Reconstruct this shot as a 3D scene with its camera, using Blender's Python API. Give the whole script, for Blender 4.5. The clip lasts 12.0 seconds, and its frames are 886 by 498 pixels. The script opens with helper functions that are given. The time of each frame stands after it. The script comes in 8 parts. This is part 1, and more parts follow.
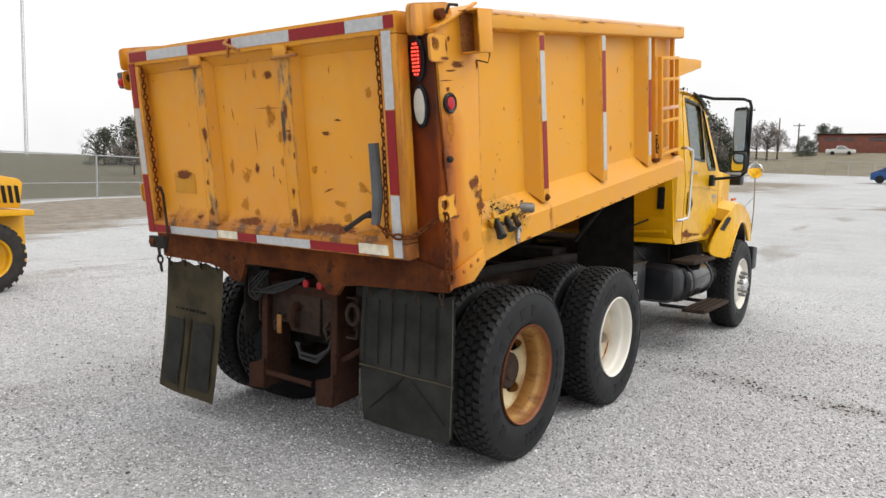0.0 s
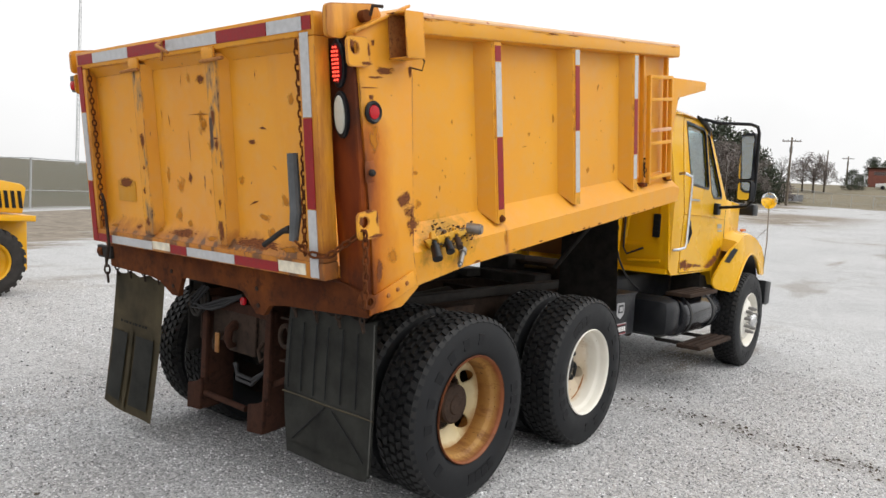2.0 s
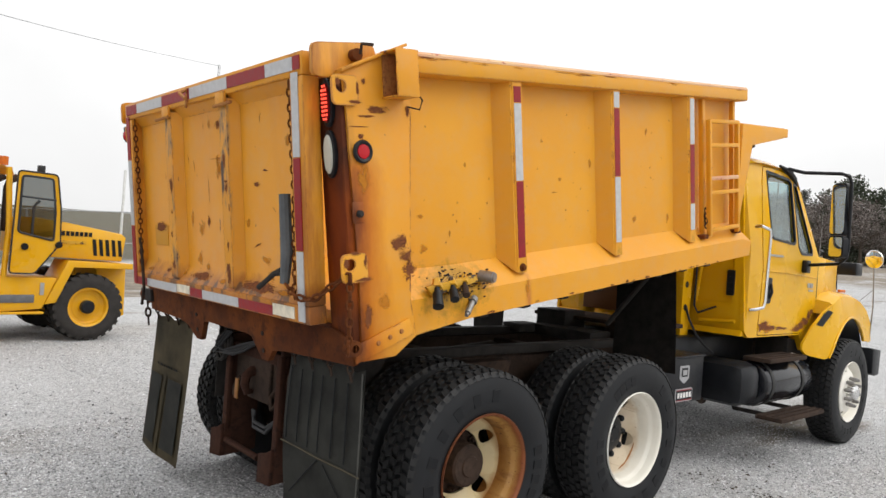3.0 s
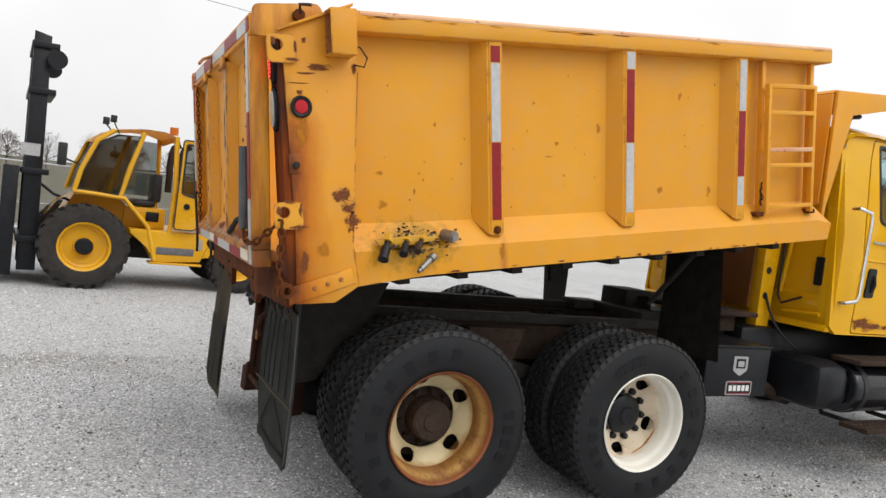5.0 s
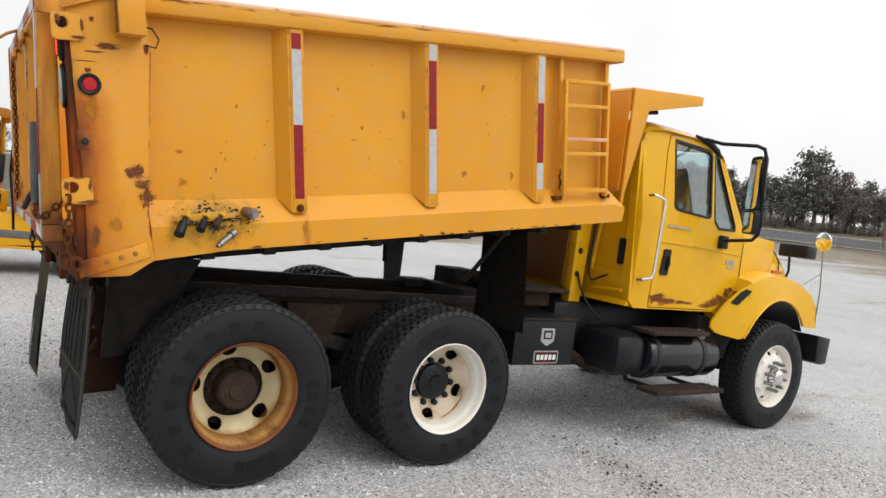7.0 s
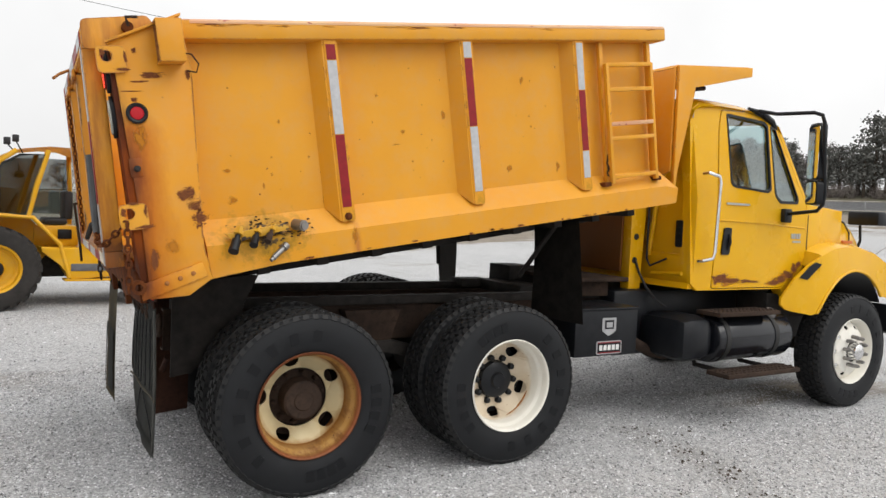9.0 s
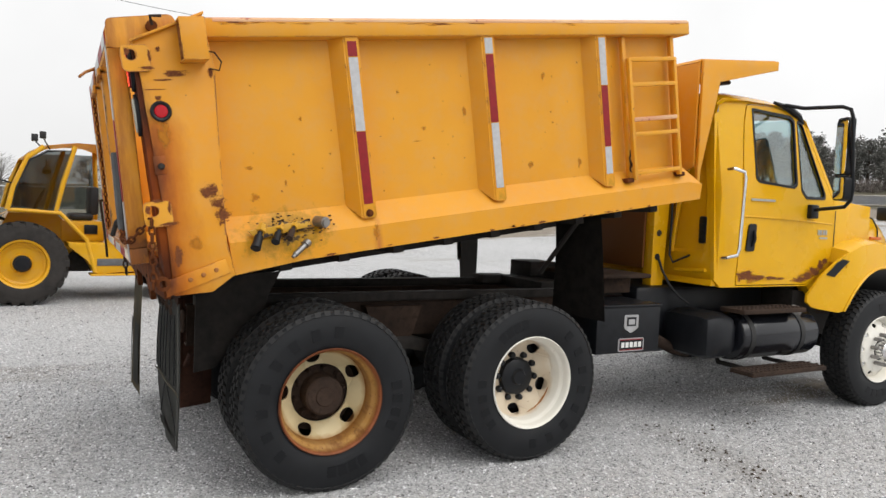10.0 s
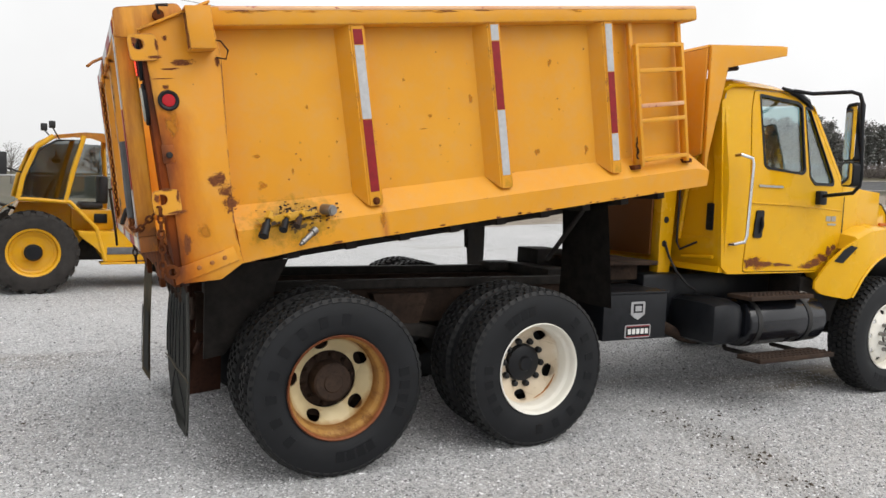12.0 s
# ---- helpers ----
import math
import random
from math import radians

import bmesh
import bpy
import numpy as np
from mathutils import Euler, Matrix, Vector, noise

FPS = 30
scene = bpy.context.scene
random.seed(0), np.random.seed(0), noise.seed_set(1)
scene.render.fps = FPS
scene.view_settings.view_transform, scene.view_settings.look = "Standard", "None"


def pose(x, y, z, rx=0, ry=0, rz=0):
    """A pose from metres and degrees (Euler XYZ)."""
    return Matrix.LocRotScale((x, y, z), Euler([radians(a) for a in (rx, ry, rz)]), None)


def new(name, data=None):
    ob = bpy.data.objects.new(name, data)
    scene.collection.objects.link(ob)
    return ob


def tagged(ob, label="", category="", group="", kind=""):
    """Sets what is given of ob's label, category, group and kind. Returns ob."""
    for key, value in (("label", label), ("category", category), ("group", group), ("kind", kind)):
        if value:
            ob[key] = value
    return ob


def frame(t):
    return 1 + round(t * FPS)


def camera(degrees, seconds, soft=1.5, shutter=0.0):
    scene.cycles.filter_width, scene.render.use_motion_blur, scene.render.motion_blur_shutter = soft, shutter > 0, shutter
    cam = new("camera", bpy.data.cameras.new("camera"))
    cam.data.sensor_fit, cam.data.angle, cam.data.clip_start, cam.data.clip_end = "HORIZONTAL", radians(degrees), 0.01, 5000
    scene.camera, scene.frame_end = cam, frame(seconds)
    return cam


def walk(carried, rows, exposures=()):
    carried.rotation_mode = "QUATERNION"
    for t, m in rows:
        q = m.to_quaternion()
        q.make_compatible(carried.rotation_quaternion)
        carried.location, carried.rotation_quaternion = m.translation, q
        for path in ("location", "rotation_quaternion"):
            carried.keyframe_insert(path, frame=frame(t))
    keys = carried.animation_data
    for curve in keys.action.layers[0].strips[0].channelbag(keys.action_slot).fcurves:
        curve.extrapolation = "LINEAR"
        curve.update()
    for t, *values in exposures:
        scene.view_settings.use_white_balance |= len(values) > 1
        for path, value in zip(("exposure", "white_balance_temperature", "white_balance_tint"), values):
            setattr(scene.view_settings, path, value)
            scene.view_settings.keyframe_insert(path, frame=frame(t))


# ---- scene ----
cam = camera(63.91, 12.0)
# seconds, x, y, z, yaw, pitch, lean
ROWS = [
    (0.0, -2.450, -3.227, 1.682, -54.19, -5.67, 1.46),
    (0.5, -2.440, -3.231, 1.685, -54.26, -5.65, 1.39),
    (1.0, -2.334, -3.304, 1.686, -54.78, -5.49, 1.09),
    (1.5, -2.131, -3.425, 1.676, -51.72, -4.95, 3.44),
    (2.0, -1.901, -3.476, 1.681, -51.07, -4.08, 3.38),
    (2.5, -1.640, -3.537, 1.692, -50.24, -0.77, 4.34),
    (3.0, -1.405, -3.729, 1.647, -41.80, 0.07, 4.13),
    (3.5, -1.154, -3.926, 1.634, -37.31, -0.74, 3.37),
    (3.7, -1.051, -4.000, 1.641, -35.66, -0.84, 3.66),
    (5.3, -0.334, -4.565, 1.626, -25.42, -2.96, 7.02),
    (5.5, -0.264, -4.650, 1.649, -26.22, -3.20, 7.27),
    (6.0, -0.162, -4.865, 1.662, -28.86, -3.29, 9.15),
    (6.5, -0.137, -4.908, 1.636, -33.92, -2.51, 8.32),
    (6.7, -0.135, -4.918, 1.641, -34.45, -2.53, 7.83),
    (8.5, -0.096, -4.951, 1.621, -30.84, -2.75, 3.03),
    (9.0, -0.085, -4.945, 1.616, -29.81, -2.76, 2.44),
    (9.5, -0.080, -4.954, 1.626, -28.64, -2.98, 2.52),
    (10.0, -0.084, -4.940, 1.627, -28.15, -3.25, 2.42),
    (10.5, -0.084, -4.948, 1.626, -27.82, -3.43, 2.39),
    (11.0, -0.085, -4.955, 1.630, -27.75, -3.70, 2.44),
    (11.5, -0.088, -4.957, 1.633, -27.64, -4.07, 2.48),
    (12.0, -0.085, -4.961, 1.626, -27.54, -4.26, 2.21),
]


def shot(x, y, z, yaw, pitch, lean):
    return pose(x, y, z, 90 + pitch, 0, yaw) @ pose(0, 0, 0, 0, 0, lean)


EXPOSURES = [(0.0, 0.06), (2.5, 0.02), (5.3, -0.05), (12.0, -0.05)]
walk(cam, [(row[0], shot(*row[1:])) for row in ROWS], EXPOSURES)

# ---- light: a bright, even overcast sky ----
SUN_UP, SUN_AZ = 48.0, -62.0
world = bpy.data.worlds.new("overcast_sky")
scene.world = world
world.use_nodes = True
wn = world.node_tree
wn.nodes.clear()
w_out = wn.nodes.new("ShaderNodeOutputWorld")
w_bg = wn.nodes.new("ShaderNodeBackground")
w_sky = wn.nodes.new("ShaderNodeTexSky")
w_sky.sky_type = "NISHITA"
w_sky.sun_disc = False
w_sky.sun_elevation = radians(SUN_UP)
w_sky.sun_rotation = radians(90 - SUN_AZ)
w_sky.air_density, w_sky.dust_density = 1.0, 4.0
w_grey = wn.nodes.new("ShaderNodeHueSaturation")
w_grey.inputs["Saturation"].default_value = 0.08
w_cloud = wn.nodes.new("ShaderNodeTexNoise")
w_cloud.inputs["Scale"].default_value = 2.2
w_cloud.inputs["Detail"].default_value = 5.0
w_ramp = wn.nodes.new("ShaderNodeMapRange")
w_ramp.inputs["From Min"].default_value, w_ramp.inputs["From Max"].default_value = 0.3, 0.7
w_ramp.inputs["To Min"].default_value, w_ramp.inputs["To Max"].default_value = 8.6, 10.4
# an overcast sky is brightest overhead
w_dir = wn.nodes.new("ShaderNodeTexCoord")
w_sep = wn.nodes.new("ShaderNodeSeparateXYZ")
w_up = wn.nodes.new("ShaderNodeMapRange")
w_up.inputs["To Min"].default_value, w_up.inputs["To Max"].default_value = 0.79, 1.30
w_grade = wn.nodes.new("ShaderNodeMath")
w_grade.operation = "MULTIPLY"
wn.links.new(w_dir.outputs["Generated"], w_sep.inputs["Vector"])
wn.links.new(w_sep.outputs["Z"], w_up.inputs["Value"])
w_mix = wn.nodes.new("ShaderNodeMix")
w_mix.data_type = "RGBA"
w_mix.inputs[0].default_value = 0.9
w_col = wn.nodes.new("ShaderNodeCombineColor")
wn.links.new(w_cloud.outputs["Fac"], w_ramp.inputs["Value"])
wn.links.new(w_ramp.outputs["Result"], w_grade.inputs[0])
wn.links.new(w_up.outputs["Result"], w_grade.inputs[1])
for channel in ("Red", "Green", "Blue"):
    wn.links.new(w_grade.outputs["Value"], w_col.inputs[channel])
wn.links.new(w_sky.outputs["Color"], w_grey.inputs["Color"])
wn.links.new(w_grey.outputs["Color"], w_mix.inputs[6])
wn.links.new(w_col.outputs["Color"], w_mix.inputs[7])
wn.links.new(w_mix.outputs[2], w_bg.inputs["Color"])
w_bg.inputs["Strength"].default_value = 0.13
wn.links.new(w_bg.outputs["Background"], w_out.inputs["Surface"])

sun = new("sun", bpy.data.lights.new("sun", "SUN"))
sun.data.energy, sun.data.angle, sun.data.color = 1.25, radians(45), (1.0, 0.97, 0.92)
sun.matrix_basis = pose(0, 0, 30, 90 - SUN_UP, 0, SUN_AZ + 90)

# ---- materials ----


class Nodes:
    """A short hand for building a node material."""

    def __init__(self, name):
        self.mat = bpy.data.materials.new(name)
        self.mat.use_nodes = True
        self.tree = self.mat.node_tree
        self.bsdf = self.tree.nodes["Principled BSDF"]
        self.co = self.tree.nodes.new("ShaderNodeTexCoord").outputs["Object"]

    def link(self, a, b):
        self.tree.links.new(a, b)

    def noise(self, scale, detail=4.0, rough=0.55, stretch=None, seed=0.0):
        n = self.tree.nodes.new("ShaderNodeTexNoise")
        n.inputs["Scale"].default_value, n.inputs["Detail"].default_value = scale, detail
        n.inputs["Roughness"].default_value = rough
        m = self.tree.nodes.new("ShaderNodeMapping")
        m.inputs["Scale"].default_value = stretch or (1, 1, 1)
        m.inputs["Location"].default_value = (seed, seed * 0.7, seed * 1.3)
        self.link(self.co, m.inputs["Vector"])
        self.link(m.outputs["Vector"], n.inputs["Vector"])
        return n.outputs["Fac"]

    def cells(self, scale, out="Distance", feature="F1"):
        n = self.tree.nodes.new("ShaderNodeTexVoronoi")
        n.feature = feature
        n.inputs["Scale"].default_value = scale
        self.link(self.co, n.inputs["Vector"])
        return n.outputs[out]

    def span(self, value, a, b, lo=0.0, hi=1.0):
        n = self.tree.nodes.new("ShaderNodeMapRange")
        n.inputs["From Min"].default_value, n.inputs["From Max"].default_value = a, b
        n.inputs["To Min"].default_value, n.inputs["To Max"].default_value = lo, hi
        self.link(value, n.inputs["Value"])
        return n.outputs["Result"]

    def math(self, op, a, b):
        n = self.tree.nodes.new("ShaderNodeMath")
        n.operation = op
        for k, v in enumerate((a, b)):
            if isinstance(v, (int, float)):
                n.inputs[k].default_value = v
            else:
                self.link(v, n.inputs[k])
        return n.outputs["Value"]

    def mix(self, fac, a, b):
        n = self.tree.nodes.new("ShaderNodeMix")
        n.data_type = "RGBA"
        for socket, v in ((n.inputs[0], fac), (n.inputs[6], a), (n.inputs[7], b)):
            if isinstance(v, (int, float)):
                socket.default_value = v
            elif isinstance(v, tuple):
                socket.default_value = (*v, 1.0)
            else:
                self.link(v, socket)
        return n.outputs[2]

    def axis(self, k):
        n = self.tree.nodes.new("ShaderNodeSeparateXYZ")
        self.link(self.co, n.inputs["Vector"])
        return n.outputs[k]

    def random(self):
        return self.tree.nodes.new("ShaderNodeObjectInfo").outputs["Random"]

    def island(self):
        return self.tree.nodes.new("ShaderNodeNewGeometry").outputs["Random Per Island"]

    def bump(self, height, strength=0.3, distance=0.002):
        n = self.tree.nodes.new("ShaderNodeBump")
        n.inputs["Strength"].default_value, n.inputs["Distance"].default_value = strength, distance
        self.link(height, n.inputs["Height"])
        self.link(n.outputs["Normal"], self.bsdf.inputs["Normal"])

    def worn(self, size):
        """Where edges are rubbed: the rounded normal leaves the true one."""
        b = self.tree.nodes.new("ShaderNodeBevel")
        b.samples = 4
        b.inputs["Radius"].default_value = size
        g = self.tree.nodes.new("ShaderNodeNewGeometry")
        d = self.tree.nodes.new("ShaderNodeVectorMath")
        d.operation = "DOT_PRODUCT"
        self.link(b.outputs["Normal"], d.inputs[0])
        self.link(g.outputs["Normal"], d.inputs[1])
        return self.span(d.outputs["Value"], 0.98, 0.85)

    def done(self, colour, rough=0.5, metal=0.0, spec=0.5):
        self.bsdf.inputs["Specular IOR Level"].default_value = spec
        for key, v in (("Base Color", colour), ("Roughness", rough), ("Metallic", metal)):
            if isinstance(v, (int, float)):
                self.bsdf.inputs[key].default_value = v
            elif isinstance(v, tuple):
                self.bsdf.inputs[key].default_value = (*v, 1.0)
            else:
                self.link(v, self.bsdf.inputs[key])
        return self.mat


def painted(name, colour, fade, chip=(0.16, 0.06, 0.03), chips=0.70, streak=0.0, gloss=0.42, seed=0.0, edge=0.0, extra=None, dusty=0.16):
    """Old paint: cloudy fading, small chips down to rust, streaks of dirt."""
    n = Nodes(name)
    cloud = n.span(n.noise(1.7, 5, seed=seed), 0.35, 0.7)
    col = n.mix(cloud, colour, fade)
    dust = n.span(n.noise(9.0, 6, 0.65, seed=seed + 3), 0.45, 0.8)
    col = n.mix(n.math("MULTIPLY", dust, dusty), col, (0.42, 0.36, 0.28))
    if streak:
        run = n.span(n.noise(7.0, 4, 0.6, (1.0, 1.0, 0.16), seed + 9), 0.55, 0.82)
        col = n.mix(n.math("MULTIPLY", run, streak), col, (0.28, 0.10, 0.035))
    spots = n.noise(17.0, 3, 0.55, seed=seed + 5)
    zone = n.span(n.noise(2.1, 3, 0.5, seed=seed + 7), 0.42, 0.72, 0.0, 0.09)
    hit = n.span(n.math("ADD", spots, zone), chips, chips + 0.035)
    if edge:
        rub = n.math("MULTIPLY", n.worn(0.012), n.span(n.noise(11.0, 5, 0.65, seed=seed + 2), 0.62 - 0.25 * edge, 0.70 - 0.22 * edge))
        hit = n.math("MAXIMUM", hit, rub)
    col = n.mix(hit, col, chip)
    if extra:
        col = extra(n, col)
    grain = n.noise(140.0, 3, 0.6)
    n.bump(n.math("SUBTRACT", n.math("MULTIPLY", grain, 0.3), hit), 0.25, 0.0015)
    rough = n.span(n.math("ADD", cloud, hit), 0.0, 1.6, gloss - 0.06, gloss + 0.3)
    return n.done(col, rough, 0.0, 0.3)


def plain(name, colour, rough=0.5, metal=0.0, vary=0.25, scale=12.0, bump=0.2, spec=0.35):
    n = Nodes(name)
    f = n.span(n.noise(scale, 6, 0.62), 0.3, 0.72)
    dark = tuple(c * (1 - vary) for c in colour)
    lite = tuple(min(1.0, c * (1 + vary)) for c in colour)
    fine = n.noise(scale * 9, 3, 0.6)
    n.bump(fine, bump, 0.002)
    return n.done(n.mix(f, dark, lite), n.span(f, 0, 1, max(0.03, rough - 0.08), min(1, rough + 0.1)), metal, spec)


def rusty(name, a, b, c, scale=6.0, cut=0.5):
    """Rust in three tones over steel."""
    n = Nodes(name)
    f = n.span(n.noise(scale, 7, 0.65), 0.32, 0.7)
    g = n.span(n.noise(scale * 4.3, 6, 0.7, seed=4), cut, cut + 0.2)
    run = n.span(n.noise(8.0, 4, 0.6, (1, 1, 0.12), 2), 0.5, 0.75)
    col = n.mix(n.math("MULTIPLY", run, 0.5), n.mix(g, n.mix(f, a, b), c), a)
    n.bump(n.noise(scale * 16, 5, 0.7), 0.5, 0.003)
    return n.done(col, 0.88, 0.0, 0.12)


def glass(name, tint=(0.62, 0.68, 0.68), gloss=0.07):
    m = bpy.data.materials.new(name)
    m.use_nodes = True
    t = m.node_tree
    t.nodes.clear()
    out = t.nodes.new("ShaderNodeOutputMaterial")
    mix = t.nodes.new("ShaderNodeMixShader")
    see = t.nodes.new("ShaderNodeBsdfTransparent")
    see.inputs["Color"].default_value = (*tint, 1)
    shine = t.nodes.new("ShaderNodeBsdfGlossy")
    shine.inputs["Roughness"].default_value = 0.03
    mix.inputs[0].default_value = gloss
    t.links.new(see.outputs["BSDF"], mix.inputs[1])
    t.links.new(shine.outputs["BSDF"], mix.inputs[2])
    t.links.new(mix.outputs["Shader"], out.inputs["Surface"])
    return m


def pillar_stains(n, col):
    """Rust that creeps in from the rear edge, runs down from the lamp and gathers at the foot."""
    u, w = n.axis(0), n.axis(2)
    cloud = n.noise(5.0, 6, 0.62, (1.0, 1.0, 0.35), 3.0)
    fine = n.noise(26.0, 5, 0.7, (1.0, 1.0, 0.4), 6.0)
    low = n.span(w, 1.12, 0.98)
    rear = n.math("MULTIPLY", n.span(u, -0.15, -0.35), low)
    foot = n.math("MULTIPLY", n.span(w, 0.62, 0.24), n.span(u, -0.06, -0.34))
    reach = n.math("ADD", n.math("MAXIMUM", rear, n.math("MULTIPLY", foot, 0.75)), n.math("MULTIPLY", n.math("SUBTRACT", cloud, 0.5), 0.9))
    reach = n.math("ADD", reach, n.math("MULTIPLY", n.math("SUBTRACT", fine, 0.5), 0.25))
    col = n.mix(n.math("MULTIPLY", n.span(reach, 0.22, 0.75), 0.9), col, (0.44, 0.122, 0.002))
    col = n.mix(n.math("MULTIPLY", n.span(reach, 0.74, 1.08), 0.9), col, (0.17, 0.030, 0.003))
    edge = n.math("MULTIPLY", n.span(u, -0.352, -0.385), n.span(cloud, 0.35, 0.6))
    return n.mix(n.math("MULTIPLY", edge, 0.9), col, (0.035, 0.012, 0.008))


def gate_stains(n, col):
    """Scraped, rusting bottom lip; runs of rust under the top bar and along the sides."""
    y, z = n.axis(1), n.axis(2)
    smear = n.noise(8.0, 6, 0.65, (1.0, 1.0, 0.3), 2.0)
    low = n.math("ADD", n.span(z, 0.20, 0.09), n.math("MULTIPLY", n.math("SUBTRACT", smear, 0.5), 2.2))
    low = n.math("MULTIPLY", low, n.span(z, 0.22, 0.17))
    col = n.mix(n.math("MULTIPLY", n.span(low, 0.35, 0.85), 0.75), col, (0.34, 0.115, 0.016))
    col = n.mix(n.math("MULTIPLY", n.span(low, 0.98, 1.12), 0.85), col, (0.10, 0.05, 0.028))
    side = n.math("ADD", n.span(n.math("ABSOLUTE", y, 0.0), 0.90, 1.0), n.math("MULTIPLY", n.math("SUBTRACT", n.noise(9.0, 6, 0.65, (1.0, 1.0, 0.15), 8.0), 0.5), 2.4))
    col = n.mix(n.math("MULTIPLY", n.span(side, 0.85, 1.35), 0.8), col, (0.28, 0.085, 0.012))
    flank = n.math("MULTIPLY", n.span(n.math("ABSOLUTE", y, 0.0), 1.094, 1.102), n.span(n.noise(7.0, 6, 0.68, (1, 1, 0.22), 4.0), 0.40, 0.62))
    col = n.mix(n.math("MULTIPLY", flank, 0.35), col, (0.26, 0.085, 0.012))
    nick = n.span(n.noise(34.0, 4, 0.65, (1.0, 0.5, 0.22), 12.0), 0.70, 0.715)
    return n.mix(nick, col, (0.14, 0.055, 0.022))


def rib_scuffs(n, col):
    col = gate_stains(n, col)
    rub = n.noise(15.0, 6, 0.7, (1.0, 0.8, 0.28), 1.5)
    col = n.mix(n.math("MULTIPLY", n.math("MULTIPLY", n.span(rub, 0.54, 0.60), n.span(n.axis(0), 0.02, 0.008)), 0.8), col, (0.27, 0.16, 0.07))
    return n.mix(n.math("MULTIPLY", n.span(rub, 0.63, 0.65), n.span(n.axis(0), 0.03, 0.010)), col, (0.07, 0.04, 0.03))


def skirt_grease(n, col):
    """Black-green grease round the hose couplers, a rust run below the first post."""
    u, w = n.axis(0), n.axis(2)
    du, dw = n.math("MULTIPLY", n.math("SUBTRACT", u, 0.23), 3.2), n.math("MULTIPLY", n.math("SUBTRACT", w, 0.40), 6.0)
    far = n.math("SQRT", n.math("ADD", n.math("MULTIPLY", du, du), n.math("MULTIPLY", dw, dw)), 0.0)
    ragged = n.math("ADD", n.span(far, 1.15, 0.2), n.math("MULTIPLY", n.math("SUBTRACT", n.noise(24.0, 6, 0.72, None, 5.0), 0.5), 2.0))
    right = n.span(n.axis(1), -0.9, -1.05)
    col = n.mix(n.math("MULTIPLY", n.math("MULTIPLY", n.span(ragged, 0.30, 0.8), 0.75), right), col, (0.30, 0.17, 0.006))
    col = n.mix(n.math("MULTIPLY", n.math("MULTIPLY", n.span(ragged, 0.90, 1.04), 0.9), right), col, (0.045, 0.03, 0.015))
    run = n.math("MULTIPLY", n.span(n.math("ABSOLUTE", n.math("SUBTRACT", u, 0.742), 0.0), 0.035, 0.008), n.span(w, 0.44, 0.40))
    run = n.math("MULTIPLY", run, n.span(n.noise(20.0, 5, 0.6, (1, 1, 0.3), 3.0), 0.35, 0.6))
    return n.mix(n.math("MULTIPLY", n.math("MULTIPLY", run, 0.6), right), col, (0.33, 0.08, 0.03))


BED_YELLOW = painted("bed_yellow_paint", (0.66, 0.285, 0.012), (0.70, 0.32, 0.022), chips=0.785, edge=0.25, seed=1.0, extra=skirt_grease)
PILLAR_YELLOW = painted("worn_bed_paint", (0.64, 0.26, 0.012), (0.68, 0.30, 0.022), chips=0.75, edge=0.7, seed=4.0, extra=pillar_stains)
GATE_YELLOW = painted("tailgate_paint", (0.62, 0.25, 0.012), (0.68, 0.30, 0.022), chips=0.775, streak=0.12, edge=0.75, seed=7.0, extra=gate_stains)
RIB_YELLOW = painted("scuffed_rib_paint", (0.62, 0.25, 0.012), (0.68, 0.30, 0.022), chips=0.775, edge=0.85, seed=8.0, extra=rib_scuffs)
RAIL_YELLOW = painted("rubbed_rail_paint", (0.66, 0.285, 0.012), (0.70, 0.33, 0.03), chip=(0.30, 0.10, 0.05), chips=0.775, edge=0.9, seed=15.0)
CAB_YELLOW = painted("cab_yellow_paint", (0.69, 0.360, 0.003), (0.73, 0.40, 0.006), chips=0.84, gloss=0.20, seed=2.0, dusty=0.05)
DECAL = painted("old_decal_film", (0.52, 0.235, 0.012), (0.58, 0.27, 0.016), chips=0.80, seed=19.0)
SCRAPED = painted("scraped_paint", (0.70, 0.46, 0.24), (0.60, 0.29, 0.16), chip=(0.36, 0.11, 0.08), chips=0.66, seed=11.0)
GRIMY_YELLOW = painted("grimy_yellow_paint", (0.52, 0.27, 0.02), (0.64, 0.36, 0.02), chip=(0.06, 0.04, 0.03), chips=0.58, seed=13.0)
LIFT_YELLOW = painted("forklift_yellow_paint", (0.64, 0.32, 0.004), (0.70, 0.37, 0.01), chips=0.83, gloss=0.32, seed=5.0)
RUST = rusty("rust", (0.056, 0.017, 0.008), (0.165, 0.050, 0.012), (0.036, 0.014, 0.009), scale=3.5)
RUST_DARK = rusty("dark_rust", (0.030, 0.021, 0.017), (0.062, 0.040, 0.029), (0.020, 0.016, 0.014))


